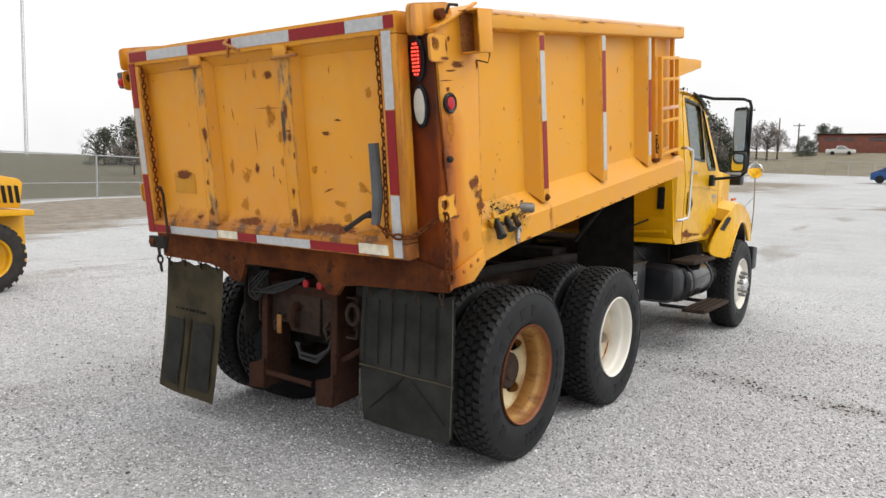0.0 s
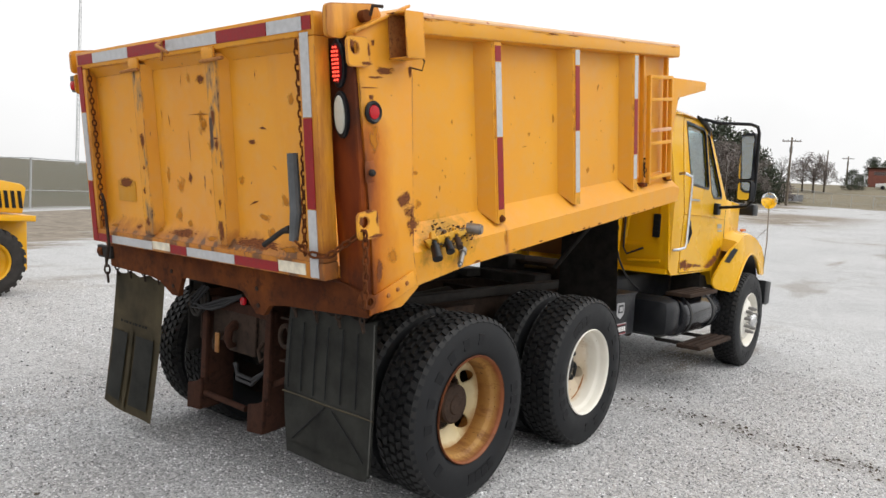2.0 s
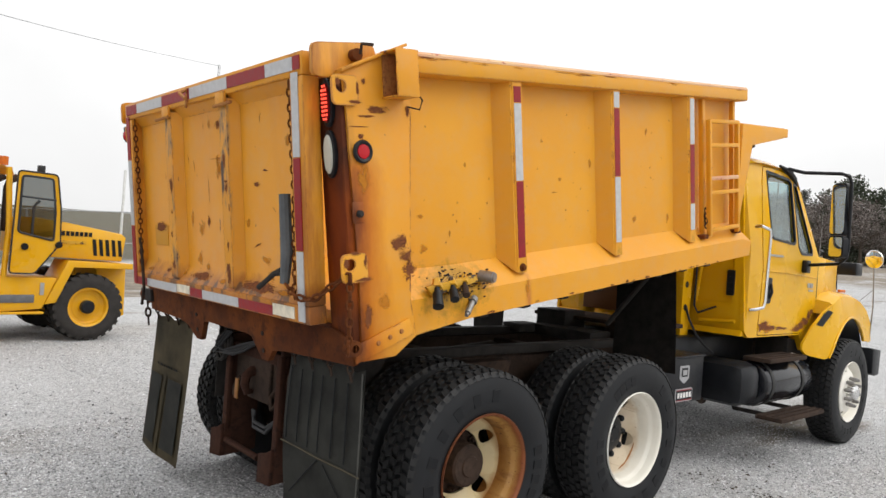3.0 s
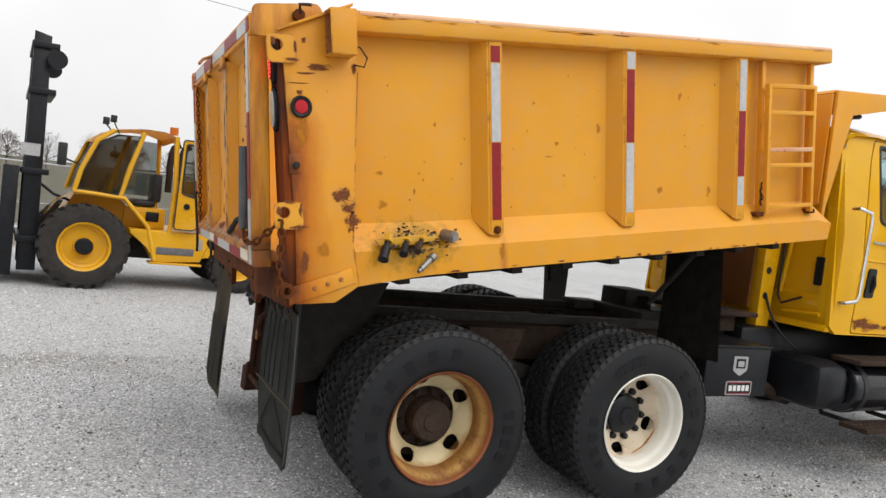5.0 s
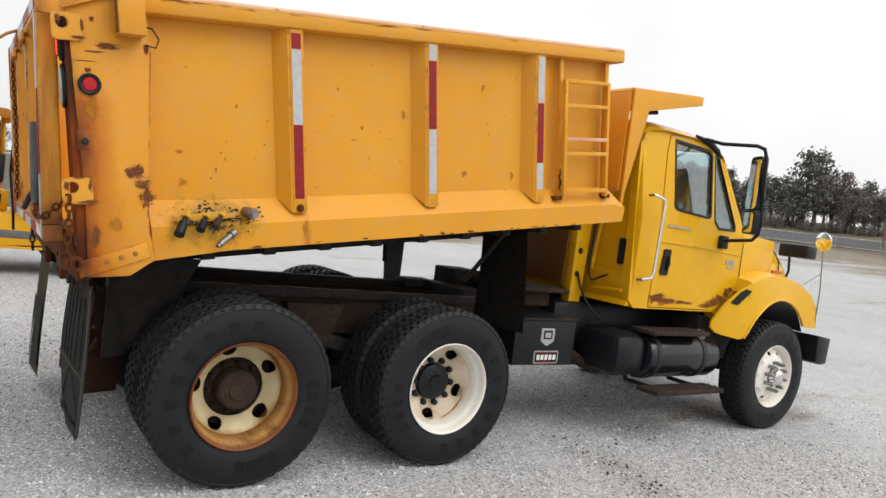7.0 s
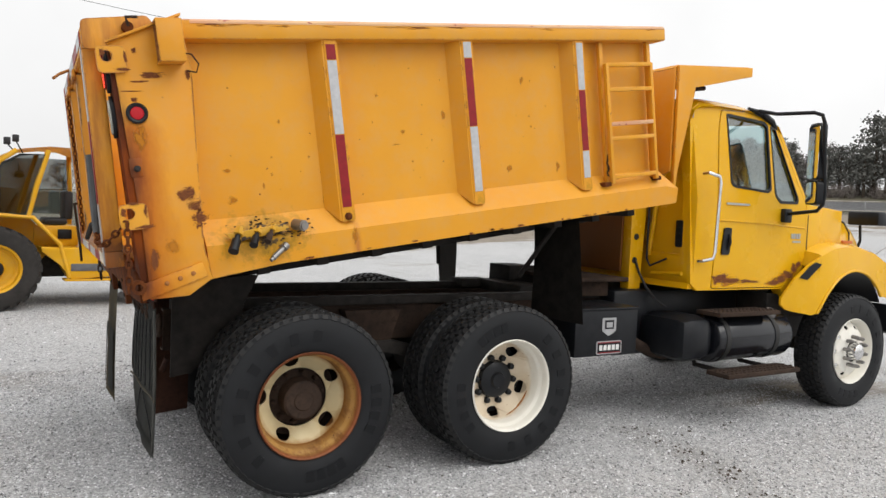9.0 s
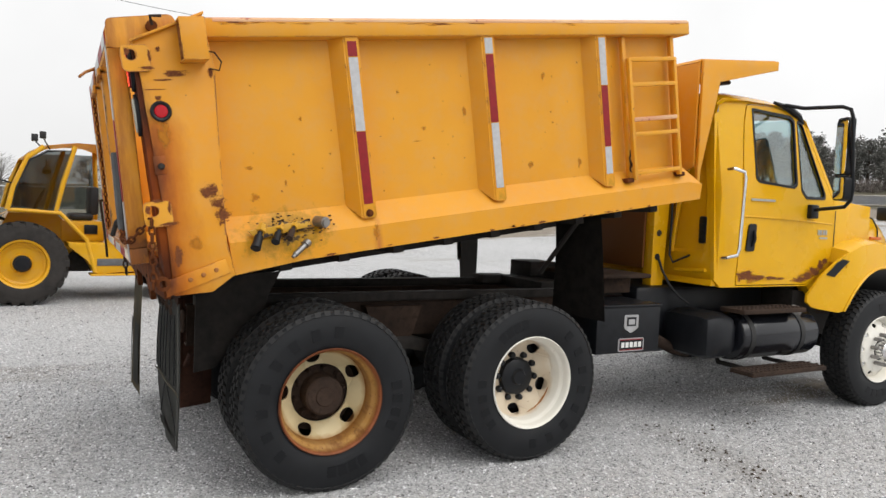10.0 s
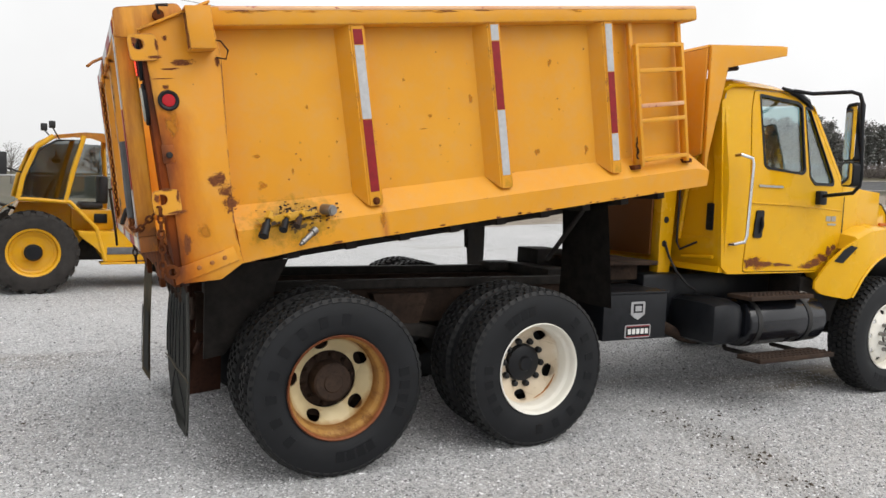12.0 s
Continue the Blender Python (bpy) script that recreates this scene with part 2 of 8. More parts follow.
def channel_rust():
    """Wet-looking rust: darker round the lamps, red-brown below, orange at the edges and foot."""
    n = Nodes("red_brown_rust")
    w, v = n.axis(2), n.math("ABSOLUTE", n.axis(1), 0.0)
    f = n.span(n.noise(5.0, 7, 0.65, (1, 1, 0.3)), 0.32, 0.7)
    col = n.mix(f, (0.085, 0.015, 0.006), (0.19, 0.038, 0.007))
    rim = n.math("ADD", n.span(n.math("ABSOLUTE", n.math("SUBTRACT", v, 1.15), 0.0), 0.03, 0.07), n.span(w, 0.75, 0.45))
    rim = n.math("ADD", rim, n.math("MULTIPLY", n.math("SUBTRACT", n.noise(14.0, 5, 0.7, (1, 1, 0.25), 3.0), 0.5), 2.4))
    col = n.mix(n.math("MULTIPLY", n.span(rim, 0.8, 1.5), 0.55), col, (0.34, 0.080, 0.005))
    dark_top = n.math("ADD", n.span(w, 0.80, 1.05), n.math("MULTIPLY", n.math("SUBTRACT", n.noise(6.0, 5, 0.65, None, 7.0), 0.5), 1.2))
    col = n.mix(n.math("MULTIPLY", n.span(dark_top, 0.3, 1.1), 0.8), col, (0.022, 0.010, 0.007))
    dark_foot = n.math("MULTIPLY", n.span(w, 0.48, 0.34), n.span(n.noise(9.0, 5, 0.65, (1, 1, 0.4), 11.0), 0.35, 0.55))
    col = n.mix(n.math("MULTIPLY", dark_foot, 0.85), col, (0.060, 0.017, 0.008))
    n.bump(n.noise(80.0, 5, 0.7), 0.4, 0.003)
    return n.done(col, 0.7, 0.0, 0.15)


RUST_WET = channel_rust()
RUST_EDGE = rusty("orange_rust", (0.30, 0.12, 0.04), (0.42, 0.20, 0.06), (0.16, 0.05, 0.03), scale=12.0)
RIM_LIP = rusty("rusted_rim_lip", (0.10, 0.032, 0.016), (0.17, 0.060, 0.024), (0.05, 0.020, 0.012), scale=14.0)
SPOT_DARK = rusty("bare_rust_patch", (0.14, 0.05, 0.025), (0.22, 0.09, 0.04), (0.08, 0.03, 0.02), scale=30.0)
BLACK = plain("black_frame_paint", (0.022, 0.022, 0.022), 0.6, vary=0.4)
SOOT = plain("greasy_black_steel", (0.024, 0.021, 0.019), 0.7, vary=0.55, spec=0.22)
SATIN = plain("satin_black_paint", (0.010, 0.011, 0.0135), 0.36, vary=0.3, spec=0.25)
RUBBER = plain("tyre_rubber", (0.010, 0.0108, 0.0125), 0.55, vary=0.3, scale=7.0, spec=0.26)
LIFT_RUBBER = plain("dusty_tyre_rubber", (0.034, 0.031, 0.029), 0.8, vary=0.35, scale=9.0, spec=0.2)
TREAD = plain("worn_tread_rubber", (0.013, 0.013, 0.0135), 0.62, vary=0.35, scale=25.0)
LETTER = plain("moulded_rubber", (0.0065, 0.007, 0.0085), 0.52, vary=0.2, spec=0.22)
FLAP = plain("dusty_rubber_flap", (0.046, 0.046, 0.041), 0.75, vary=0.55, scale=5.0)
FLAP_BROWN = plain("mud_coated_rubber", (0.095, 0.076, 0.044), 0.8, vary=0.55, scale=4.0)
# tow frame rust, its colour darkened to hold the shade under the body
RUST_SHADED = rusty("tow_frame_rust", (0.030, 0.014, 0.010), (0.060, 0.026, 0.016), (0.020, 0.011, 0.009))
FLAP_MUD = plain("mud_stained_rubber", (0.062, 0.050, 0.030), 0.8, vary=0.4, scale=9.0)


def disc_stains(n, col):
    """Rust creeping over a rim from its joint and its outer edge."""
    x, z = n.axis(0), n.axis(2)
    r = n.math("SQRT", n.math("ADD", n.math("MULTIPLY", x, x), n.math("MULTIPLY", z, z)), 0.0)
    wob = n.math("MULTIPLY", n.math("SUBTRACT", n.noise(9.0, 5, 0.65), 0.5), 0.05)
    near = n.span(n.math("ADD", r, wob), 0.238, 0.266)
    return n.mix(n.math("MULTIPLY", near, 0.8), col, (0.30, 0.12, 0.02))


def barrel_stains(n, col):
    y = n.axis(1)
    wob = n.math("MULTIPLY", n.math("SUBTRACT", n.noise(11.0, 6, 0.7), 0.5), 0.09)
    # darker brown deeper in, towards the disc
    deep = n.span(n.math("ADD", y, wob), -0.060, 0.020)
    col = n.mix(n.math("MULTIPLY", deep, 0.70), col, (0.20, 0.070, 0.012))
    lip = n.span(n.math("ADD", y, n.math("MULTIPLY", wob, 0.5)), -0.085, -0.118)
    col = n.mix(n.math("MULTIPLY", lip, 0.85), col, (0.21, 0.050, 0.020))
    streak = n.span(n.noise(13.0, 6, 0.7, (1.0, 0.25, 1.0), 9.0), 0.50, 0.66)
    col = n.mix(n.math("MULTIPLY", streak, 0.75), col, (0.15, 0.050, 0.014))
    pit = n.span(n.noise(45.0, 4, 0.65), 0.64, 0.67)
    return n.mix(pit, col, (0.10, 0.035, 0.016))


def white_stains(n, col):
    y = n.axis(1)
    wob = n.math("MULTIPLY", n.math("SUBTRACT", n.noise(8.0, 6, 0.7), 0.5), 0.10)
    col = n.mix(n.math("MULTIPLY", n.span(n.math("ADD", y, wob), 0.000, 0.035), 0.45), col, (0.46, 0.27, 0.07))
    return n.mix(n.math("MULTIPLY", n.span(n.noise(40.0, 4, 0.6), 0.69, 0.71), 0.8), col, (0.30, 0.18, 0.10))


CREAM = painted("stained_cream_paint", (0.62, 0.52, 0.31), (0.54, 0.42, 0.21), chips=0.79, streak=0.1, seed=21.0, extra=disc_stains)
CREAM_RUST = painted("rust_stained_rim", (0.36, 0.172, 0.040), (0.47, 0.285, 0.095), chip=(0.20, 0.06, 0.025), chips=0.74, seed=24.0, extra=barrel_stains)
WHITE = painted("white_rim_paint", (0.80, 0.78, 0.72), (0.74, 0.71, 0.63), chip=(0.35, 0.22, 0.08), chips=0.79, seed=17.0, extra=white_stains)
WHITE_FADED = plain("dirty_white_patch", (0.66, 0.60, 0.48), 0.7, vary=0.25, scale=20.0)
TANK_BLACK = plain("gloss_black_paint", (0.010, 0.011, 0.0145), 0.17, vary=0.4, scale=6.0, spec=0.5)
CHROME = plain("chrome", (0.78, 0.78, 0.78), 0.16, 1.0, vary=0.08)
STEEL = plain("dull_steel", (0.30, 0.29, 0.28), 0.45, 0.9, vary=0.3)
PIPE = plain("grey_sleeve", (0.085, 0.09, 0.095), 0.6, vary=0.3)
TAPE_RED = plain("red_reflective_tape", (0.24, 0.006, 0.010), 0.45, vary=0.18, scale=30.0)
TAPE_WHITE = plain("silver_reflective_tape", (0.46, 0.46, 0.47), 0.35, vary=0.12, scale=30.0)
LED_FIELD = plain("dark_red_field", (0.16, 0.004, 0.006), 0.3, vary=0.2)
LENS_RED = plain("red_lens", (0.42, 0.008, 0.015), 0.18, vary=0.1)
LENS_CLEAR = plain("milky_lens", (0.50, 0.50, 0.44), 0.2, vary=0.1)
AMBER = plain("amber_lens", (0.55, 0.13, 0.01), 0.25, vary=0.1)
SEAT = plain("black_vinyl", (0.02, 0.02, 0.022), 0.5, vary=0.3)
TRIM_GREY = plain("grey_plastic", (0.12, 0.12, 0.125), 0.5, vary=0.2)
INTERIOR = plain("cab_interior", (0.22, 0.215, 0.21), 0.7, vary=0.2)
MIRROR = plain("mirror_glass", (0.85, 0.87, 0.88), 0.02, 1.0, vary=0.02, bump=0.0)
PANE = glass("window_glass", (0.74, 0.85, 0.85), 0.20)
PANE_DARK = glass("tinted_glass", (0.48, 0.51, 0.51))
SILVER = plain("silver_badge", (0.45, 0.45, 0.46), 0.35, 0.6, vary=0.15)
GALV = plain("galvanised_steel", (0.42, 0.43, 0.44), 0.5, 0.5, vary=0.15)
BARK = plain("bark", (0.07, 0.055, 0.042), 0.9, vary=0.4, scale=4.0, bump=0.6)
POLE_WOOD = plain("weathered_pole", (0.16, 0.13, 0.10), 0.85, vary=0.3, scale=5.0)
BRICK_FAR = plain("far_brick", (0.20, 0.075, 0.055), 0.85, vary=0.2, scale=1.5)
ASPHALT = plain("faded_asphalt", (0.17, 0.17, 0.175), 0.9, vary=0.25, scale=0.6)
WHITE_PAINT = plain("white_paint", (0.72, 0.72, 0.70), 0.5, vary=0.1)
BLUE_PAINT = plain("blue_car_paint", (0.02, 0.07, 0.22), 0.25, vary=0.15)


def guard_rust_and_shade(n, col):
    """Rust on the lower part of the guard plate, with the shade there painted in."""
    z = n.axis(2)
    low = n.math("ADD", n.span(z, 2.15, 1.75), n.math("MULTIPLY", n.math("SUBTRACT", n.noise(3.0, 6, 0.65, (1, 1, 0.4), 5.0), 0.5), 0.9))
    return n.mix(n.math("MULTIPLY", n.span(low, 0.25, 0.85), 0.9), col, (0.13, 0.045, 0.014))


BULKHEAD = painted("guard_plate_paint", (0.62, 0.25, 0.012), (0.66, 0.28, 0.018), chips=0.775, streak=0.15, seed=31.0, extra=guard_rust_and_shade)


def lit(name, colour, strength):
    m = bpy.data.materials.new(name)
    m.use_nodes = True
    b = m.node_tree.nodes["Principled BSDF"]
    b.inputs["Base Color"].default_value = (*colour, 1)
    b.inputs["Emission Color"].default_value = (*colour, 1)
    b.inputs["Emission Strength"].default_value = strength
    return m


LED = lit("lit_red_led", (1.0, 0.07, 0.04), 2.0)


def leafy(name, a, b):
    n = Nodes(name)
    col = n.mix(n.island(), a, b)
    n.bsdf.inputs["Subsurface Weight"].default_value = 0.0
    return n.done(n.mix(n.span(n.noise(0.6, 3), 0.3, 0.7), col, tuple(c * 0.7 for c in a)), 0.8)


CEDAR = leafy("cedar_needles", (0.036, 0.050, 0.027), (0.085, 0.094, 0.054))
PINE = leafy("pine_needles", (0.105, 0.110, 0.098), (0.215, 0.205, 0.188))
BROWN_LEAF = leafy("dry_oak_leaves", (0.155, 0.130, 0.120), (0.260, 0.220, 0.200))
TWIG = leafy("bare_twigs", (0.12, 0.105, 0.095), (0.20, 0.18, 0.165))


def ground_material():
    """Crushed limestone in the yard, winter grass beyond its edges."""
    n = Nodes("yard_and_grass")
    x, y = n.axis(0), n.axis(1)
    stones = n.cells(62.0)
    tone = n.cells(62.0, "Color")
    small = n.cells(170.0, "Color")
    grey = n.tree.nodes.new("ShaderNodeRGBToBW")
    n.link(tone, grey.inputs["Color"])
    grey2 = n.tree.nodes.new("ShaderNodeRGBToBW")
    n.link(small, grey2.inputs["Color"])
    speck = n.math("ADD", n.math("MULTIPLY", grey.outputs["Val"], 0.6), n.math("MULTIPLY", grey2.outputs["Val"], 0.4))
    lime = n.mix(n.span(speck, 0.2, 0.8), (0.165, 0.165, 0.167), (0.61, 0.61, 0.615))
    patch = n.span(n.noise(0.35, 5, 0.6), 0.38, 0.68)
    lime = n.mix(n.math("MULTIPLY", patch, 0.35), lime, (0.52, 0.52, 0.52))
    mud = n.span(n.noise(0.16, 6, 0.62, (1.0, 2.6, 1.0), 5.0), 0.60, 0.68)
    lime = n.mix(n.math("MULTIPLY", mud, 0.55), lime, (0.20, 0.175, 0.14))
    off = n.math("ABSOLUTE", n.math("SUBTRACT", n.math("SUBTRACT", n.math("MULTIPLY", x, 0.98), n.math("MULTIPLY", y, 0.2)), 4.15), 0.0)
    rut = n.math("MULTIPLY", n.math("MULTIPLY", n.span(off, 0.30, 0.06), n.span(y, -0.4, -1.2)), n.span(n.noise(3.0, 6, 0.68, (1.6, 0.6, 1.0), 17.0), 0.36, 0.60))
    lime = n.mix(n.math("MULTIPLY", rut, 0.55), lime, (0.20, 0.19, 0.175))
    tread = n.math("MULTIPLY", n.span(n.noise(0.9, 5, 0.6, (2.2, 0.30, 1.0), 23.0), 0.52, 0.68), n.span(n.noise(6.0, 5, 0.65), 0.35, 0.65))
    lime = n.mix(n.math("MULTIPLY", tread, 0.40), lime, (0.24, 0.235, 0.225))
    near = n.math("SUBTRACT", n.math("SUBTRACT", y, 22.9), n.math("MULTIPLY", n.math("SUBTRACT", x, 8.3), 0.48))
    dirt = n.math("ADD", n.math("MULTIPLY", n.span(near, -9.0, -3.5), n.span(near, -0.5, -0.9)), n.math("MULTIPLY", n.math("SUBTRACT", n.noise(0.35, 7, 0.68, (0.35, 1.6, 1.0), 8.0), 0.5), 2.4))
    strip = n.math("MULTIPLY", n.span(dirt, 0.28, 0.50), n.span(x, 60.0, 40.0))
    blown = n.math("MULTIPLY", n.math("MULTIPLY", n.span(n.math("ABSOLUTE", n.math("SUBTRACT", x, 34.0), 0.0), 2.4, 0.6), n.span(n.math("ABSOLUTE", n.math("ADD", y, 3.0), 0.0), 7.0, 5.0)), n.span(n.noise(0.9, 6, 0.7, (1.0, 0.5, 1.0), 4.0), 0.45, 0.55))
    strip = n.math("MAXIMUM", strip, blown)
    litter = n.math("MULTIPLY", n.math("MULTIPLY", n.span(n.math("ABSOLUTE", n.math("SUBTRACT", x, 54.0), 0.0), 14.0, 8.0), n.span(n.math("ABSOLUTE", n.math("SUBTRACT", y, 13.0), 0.0), 9.0, 5.0)), n.span(n.noise(0.25, 7, 0.7, (0.6, 1.0, 1.0), 6.0), 0.34, 0.48))
    strip = n.math("MAXIMUM", strip, litter)
    field = n.math("ADD", n.math("MULTIPLY", n.span(n.math("ADD", n.math("MULTIPLY", x, 0.75), n.math("MULTIPLY", y, 0.66)), 40.0, 70.0), n.span(y, 10.0, 22.0)), n.math("MULTIPLY", n.math("SUBTRACT", n.noise(0.16, 7, 0.68, (1.0, 1.0, 1.0), 14.0), 0.5), 2.6))
    strip = n.math("MAXIMUM", strip, n.span(field, 0.42, 0.62))
    earth = n.mix(n.span(n.noise(2.5, 7, 0.7), 0.35, 0.65), (0.11, 0.083, 0.055), (0.25, 0.205, 0.15))
    lime = n.mix(n.math("MULTIPLY", strip, 0.9), lime, earth)
    wob = n.span(n.noise(0.12, 5, 0.6), 0.3, 0.7, -4.0, 4.0)
    side = n.math("ADD", n.math("SUBTRACT", n.math("ADD", x, n.math("MULTIPLY", y, -0.45)), 93.0), wob)
    past = n.span(n.math("MAXIMUM", n.math("MAXIMUM", n.math("SUBTRACT", near, 0.4), side), n.math("SUBTRACT", n.math("ADD", n.math("MULTIPLY", x, 0.75), n.math("MULTIPLY", y, 0.66)), 95.5)), -0.8, 0.8)
    blade = n.span(n.noise(3.0, 7, 0.7), 0.3, 0.7)
    grass = n.mix(blade, (0.060, 0.049, 0.028), (0.125, 0.105, 0.066))
    grass = n.mix(n.span(n.noise(0.09, 6, 0.65, (0.5, 1.6, 1.0)), 0.38, 0.62), grass, (0.062, 0.062, 0.034))
    straw = n.math("MULTIPLY", n.span(n.math("SUBTRACT", y, n.math("MULTIPLY", x, 0.42)), 8.0, -6.0), n.span(n.noise(0.22, 6, 0.65, (1.0, 1.0, 1.0), 19.0), 0.30, 0.60, 0.35, 0.95))
    grass = n.mix(straw, grass, (0.185, 0.155, 0.100))
    col = n.mix(past, lime, grass)
    n.bump(n.math("SUBTRACT", 1.0, stones), 0.75, 0.012)
    return n.done(col, 0.92)


GRAVEL = ground_material()


def stone_material():
    n = Nodes("loose_limestone")
    r = n.island()
    col = n.mix(n.span(r, 0.1, 0.9), (0.125, 0.125, 0.128), (0.86, 0.86, 0.87))
    return n.done(n.mix(n.span(n.noise(90.0, 4), 0.55, 0.85), col, (0.48, 0.48, 0.485)), 0.9)


STONE = stone_material()


def mesh_wire():
    """Woven fence wire: diagonal strands with air between them."""
    n = Nodes("woven_wire")
    x, z = n.axis(0), n.axis(2)
    a = n.math("PINGPONG", n.math("ADD", x, z), 0.035)
    b = n.math("PINGPONG", n.math("SUBTRACT", x, z), 0.035)
    strand = n.math("LESS_THAN", n.math("MINIMUM", a, b), 0.0016)
    n.link(strand, n.bsdf.inputs["Alpha"])
    return n.done((0.35, 0.36, 0.37), 0.5, 0.3)


WIRE = mesh_wire()


def ragged(name, a, b, soft=0.0):
    """A worn spot on a unit disc: solid in the middle, broken up towards its rim."""
    n = Nodes(name)
    x, y = n.axis(0), n.axis(1)
    shift = n.math("MULTIPLY", n.random(), 60.0)
    v = n.tree.nodes.new("ShaderNodeCombineXYZ")
    n.link(n.math("ADD", x, shift), v.inputs[0])
    n.link(n.math("ADD", y, shift), v.inputs[1])
    grains = []
    for scale, detail in ((1.4, 3.0), (8.0, 6.0)):
        t = n.tree.nodes.new("ShaderNodeTexNoise")
        t.inputs["Scale"].default_value, t.inputs["Detail"].default_value = scale, detail
        n.link(v.outputs["Vector"], t.inputs["Vector"])
        grains.append(t.outputs["Fac"])
    r = n.math("SQRT", n.math("ADD", n.math("MULTIPLY", x, x), n.math("MULTIPLY", y, y)), 0.0)
    reach = n.math("ADD", n.math("ADD", n.math("SUBTRACT", 0.62, r), n.math("MULTIPLY", n.math("SUBTRACT", grains[0], 0.5), 1.5)), n.math("MULTIPLY", n.math("SUBTRACT", grains[1], 0.5), 0.9 - soft * 1.1))
    n.link(n.math("MULTIPLY", n.span(reach, 0.0, 0.06 + max(0.0, soft) * 0.5), 1.0 - 0.35 * max(0.0, soft)), n.bsdf.inputs["Alpha"])
    return n.done(n.mix(n.span(grains[1], 0.3, 0.7), a, b), 0.85, 0.0, 0.12)


FLECK = ragged("flaked_rust", (0.070, 0.026, 0.016), (0.25, 0.085, 0.028), -0.5)
STAIN = ragged("soft_rust_stain", (0.43, 0.16, 0.020), (0.54, 0.22, 0.026), 0.7)

# ---- mesh helpers ----


def part(name, bm, mat, parent=None, label="", m=None, sharp=35):
    """Link a bmesh as one mesh object under a thing or under a part."""
    me = bpy.data.meshes.new(name)
    bmesh.ops.recalc_face_normals(bm, faces=bm.faces)
    bm.to_mesh(me)
    bm.free()
    for p in me.polygons:
        p.use_smooth = True
    me.set_sharp_from_angle(angle=radians(sharp))
    me.materials.append(mat)
    ob = new(name, me)
    ob.parent = parent
    if m is not None:
        ob.matrix_basis = m
    if label:
        tagged(ob, label)
    return ob


def again(ob, parent, m=None, label=""):
    """One more object on the mesh of ob."""
    o = new(ob.name.split(".")[0], ob.data)
    o.parent = parent
    if m is not None:
        o.matrix_basis = m
    if label:
        tagged(o, label)
    return o


def thing(name, label, category, m=None, group="", kind=""):
    ob = new(name)
    ob.empty_display_size = 0.2
    if m is not None:
        ob.matrix_basis = m
    return tagged(ob, label, category, group, kind)


def box(bm, x0, x1, y0, y1, z0, z1, bevel=0.0, m=None):
    vs = [bm.verts.new((x, y, z)) for x in (x0, x1) for y in (y0, y1) for z in (z0, z1)]
    quads = [(0, 1, 3, 2), (4, 6, 7, 5), (0, 4, 5, 1), (2, 3, 7, 6), (0, 2, 6, 4), (1, 5, 7, 3)]
    fs = [bm.faces.new([vs[i] for i in q]) for q in quads]
    if bevel:
        edges = list({e for f in fs for e in f.edges})
        out = bmesh.ops.bevel(bm, geom=edges, offset=bevel, segments=2, affect="EDGES", profile=0.5)
        vs = list({v for f in out["faces"] for v in f.verts} | {v for v in vs if v.is_valid})
    if m is not None:
        bmesh.ops.transform(bm, matrix=m, verts=[v for v in vs if v.is_valid])
    return [v for v in vs if v.is_valid]


def prism(bm, pts, axis, a, b, bevel=0.0):
    """A polygon drawn in the two axes other than axis, pulled from a to b along it."""
    def at(p, h):
        return (h, p[0], p[1]) if axis == "x" else (p[0], h, p[1]) if axis == "y" else (p[0], p[1], h)
    lo = [bm.verts.new(at(p, a)) for p in pts]
    hi = [bm.verts.new(at(p, b)) for p in pts]
    fs = [bm.faces.new(lo), bm.faces.new(hi[::-1])]
    n = len(pts)
    for i in range(n):
        fs.append(bm.faces.new((lo[i], hi[i], hi[(i + 1) % n], lo[(i + 1) % n])))
    if bevel:
        edges = list({e for f in fs for e in f.edges})
        bmesh.ops.bevel(bm, geom=edges, offset=bevel, segments=2, affect="EDGES", profile=0.5)


def tube(bm, pts, r, sides=10, closed=False, caps=True):
    """A round bar along a line of points."""
    pts = [Vector(p) for p in pts]
    n = len(pts)
    rings = []
    up = Vector((0, 0, 1))
    for i, p in enumerate(pts):
        a = pts[(i - 1) % n] if closed or i else p
        b = pts[(i + 1) % n] if closed or i < n - 1 else p
        d = (b - a).normalized()
        if abs(d.dot(up)) > 0.95:
            up = Vector((1, 0, 0)) if abs(d.x) < 0.9 else Vector((0, 1, 0))
        s = d.cross(up).normalized()
        t = s.cross(d).normalized()
        up = t
        rr = r[i] if isinstance(r, (list, tuple)) else r
        rings.append([bm.verts.new(p + rr * (math.cos(k * math.tau / sides) * s + math.sin(k * math.tau / sides) * t)) for k in range(sides)])
    for i in range(n if closed else n - 1):
        a, b = rings[i], rings[(i + 1) % n]
        for k in range(sides):
            bm.faces.new((a[k], a[(k + 1) % sides], b[(k + 1) % sides], b[k]))
    if caps and not closed:
        bm.faces.new(rings[0][::-1])
        bm.faces.new(rings[-1])


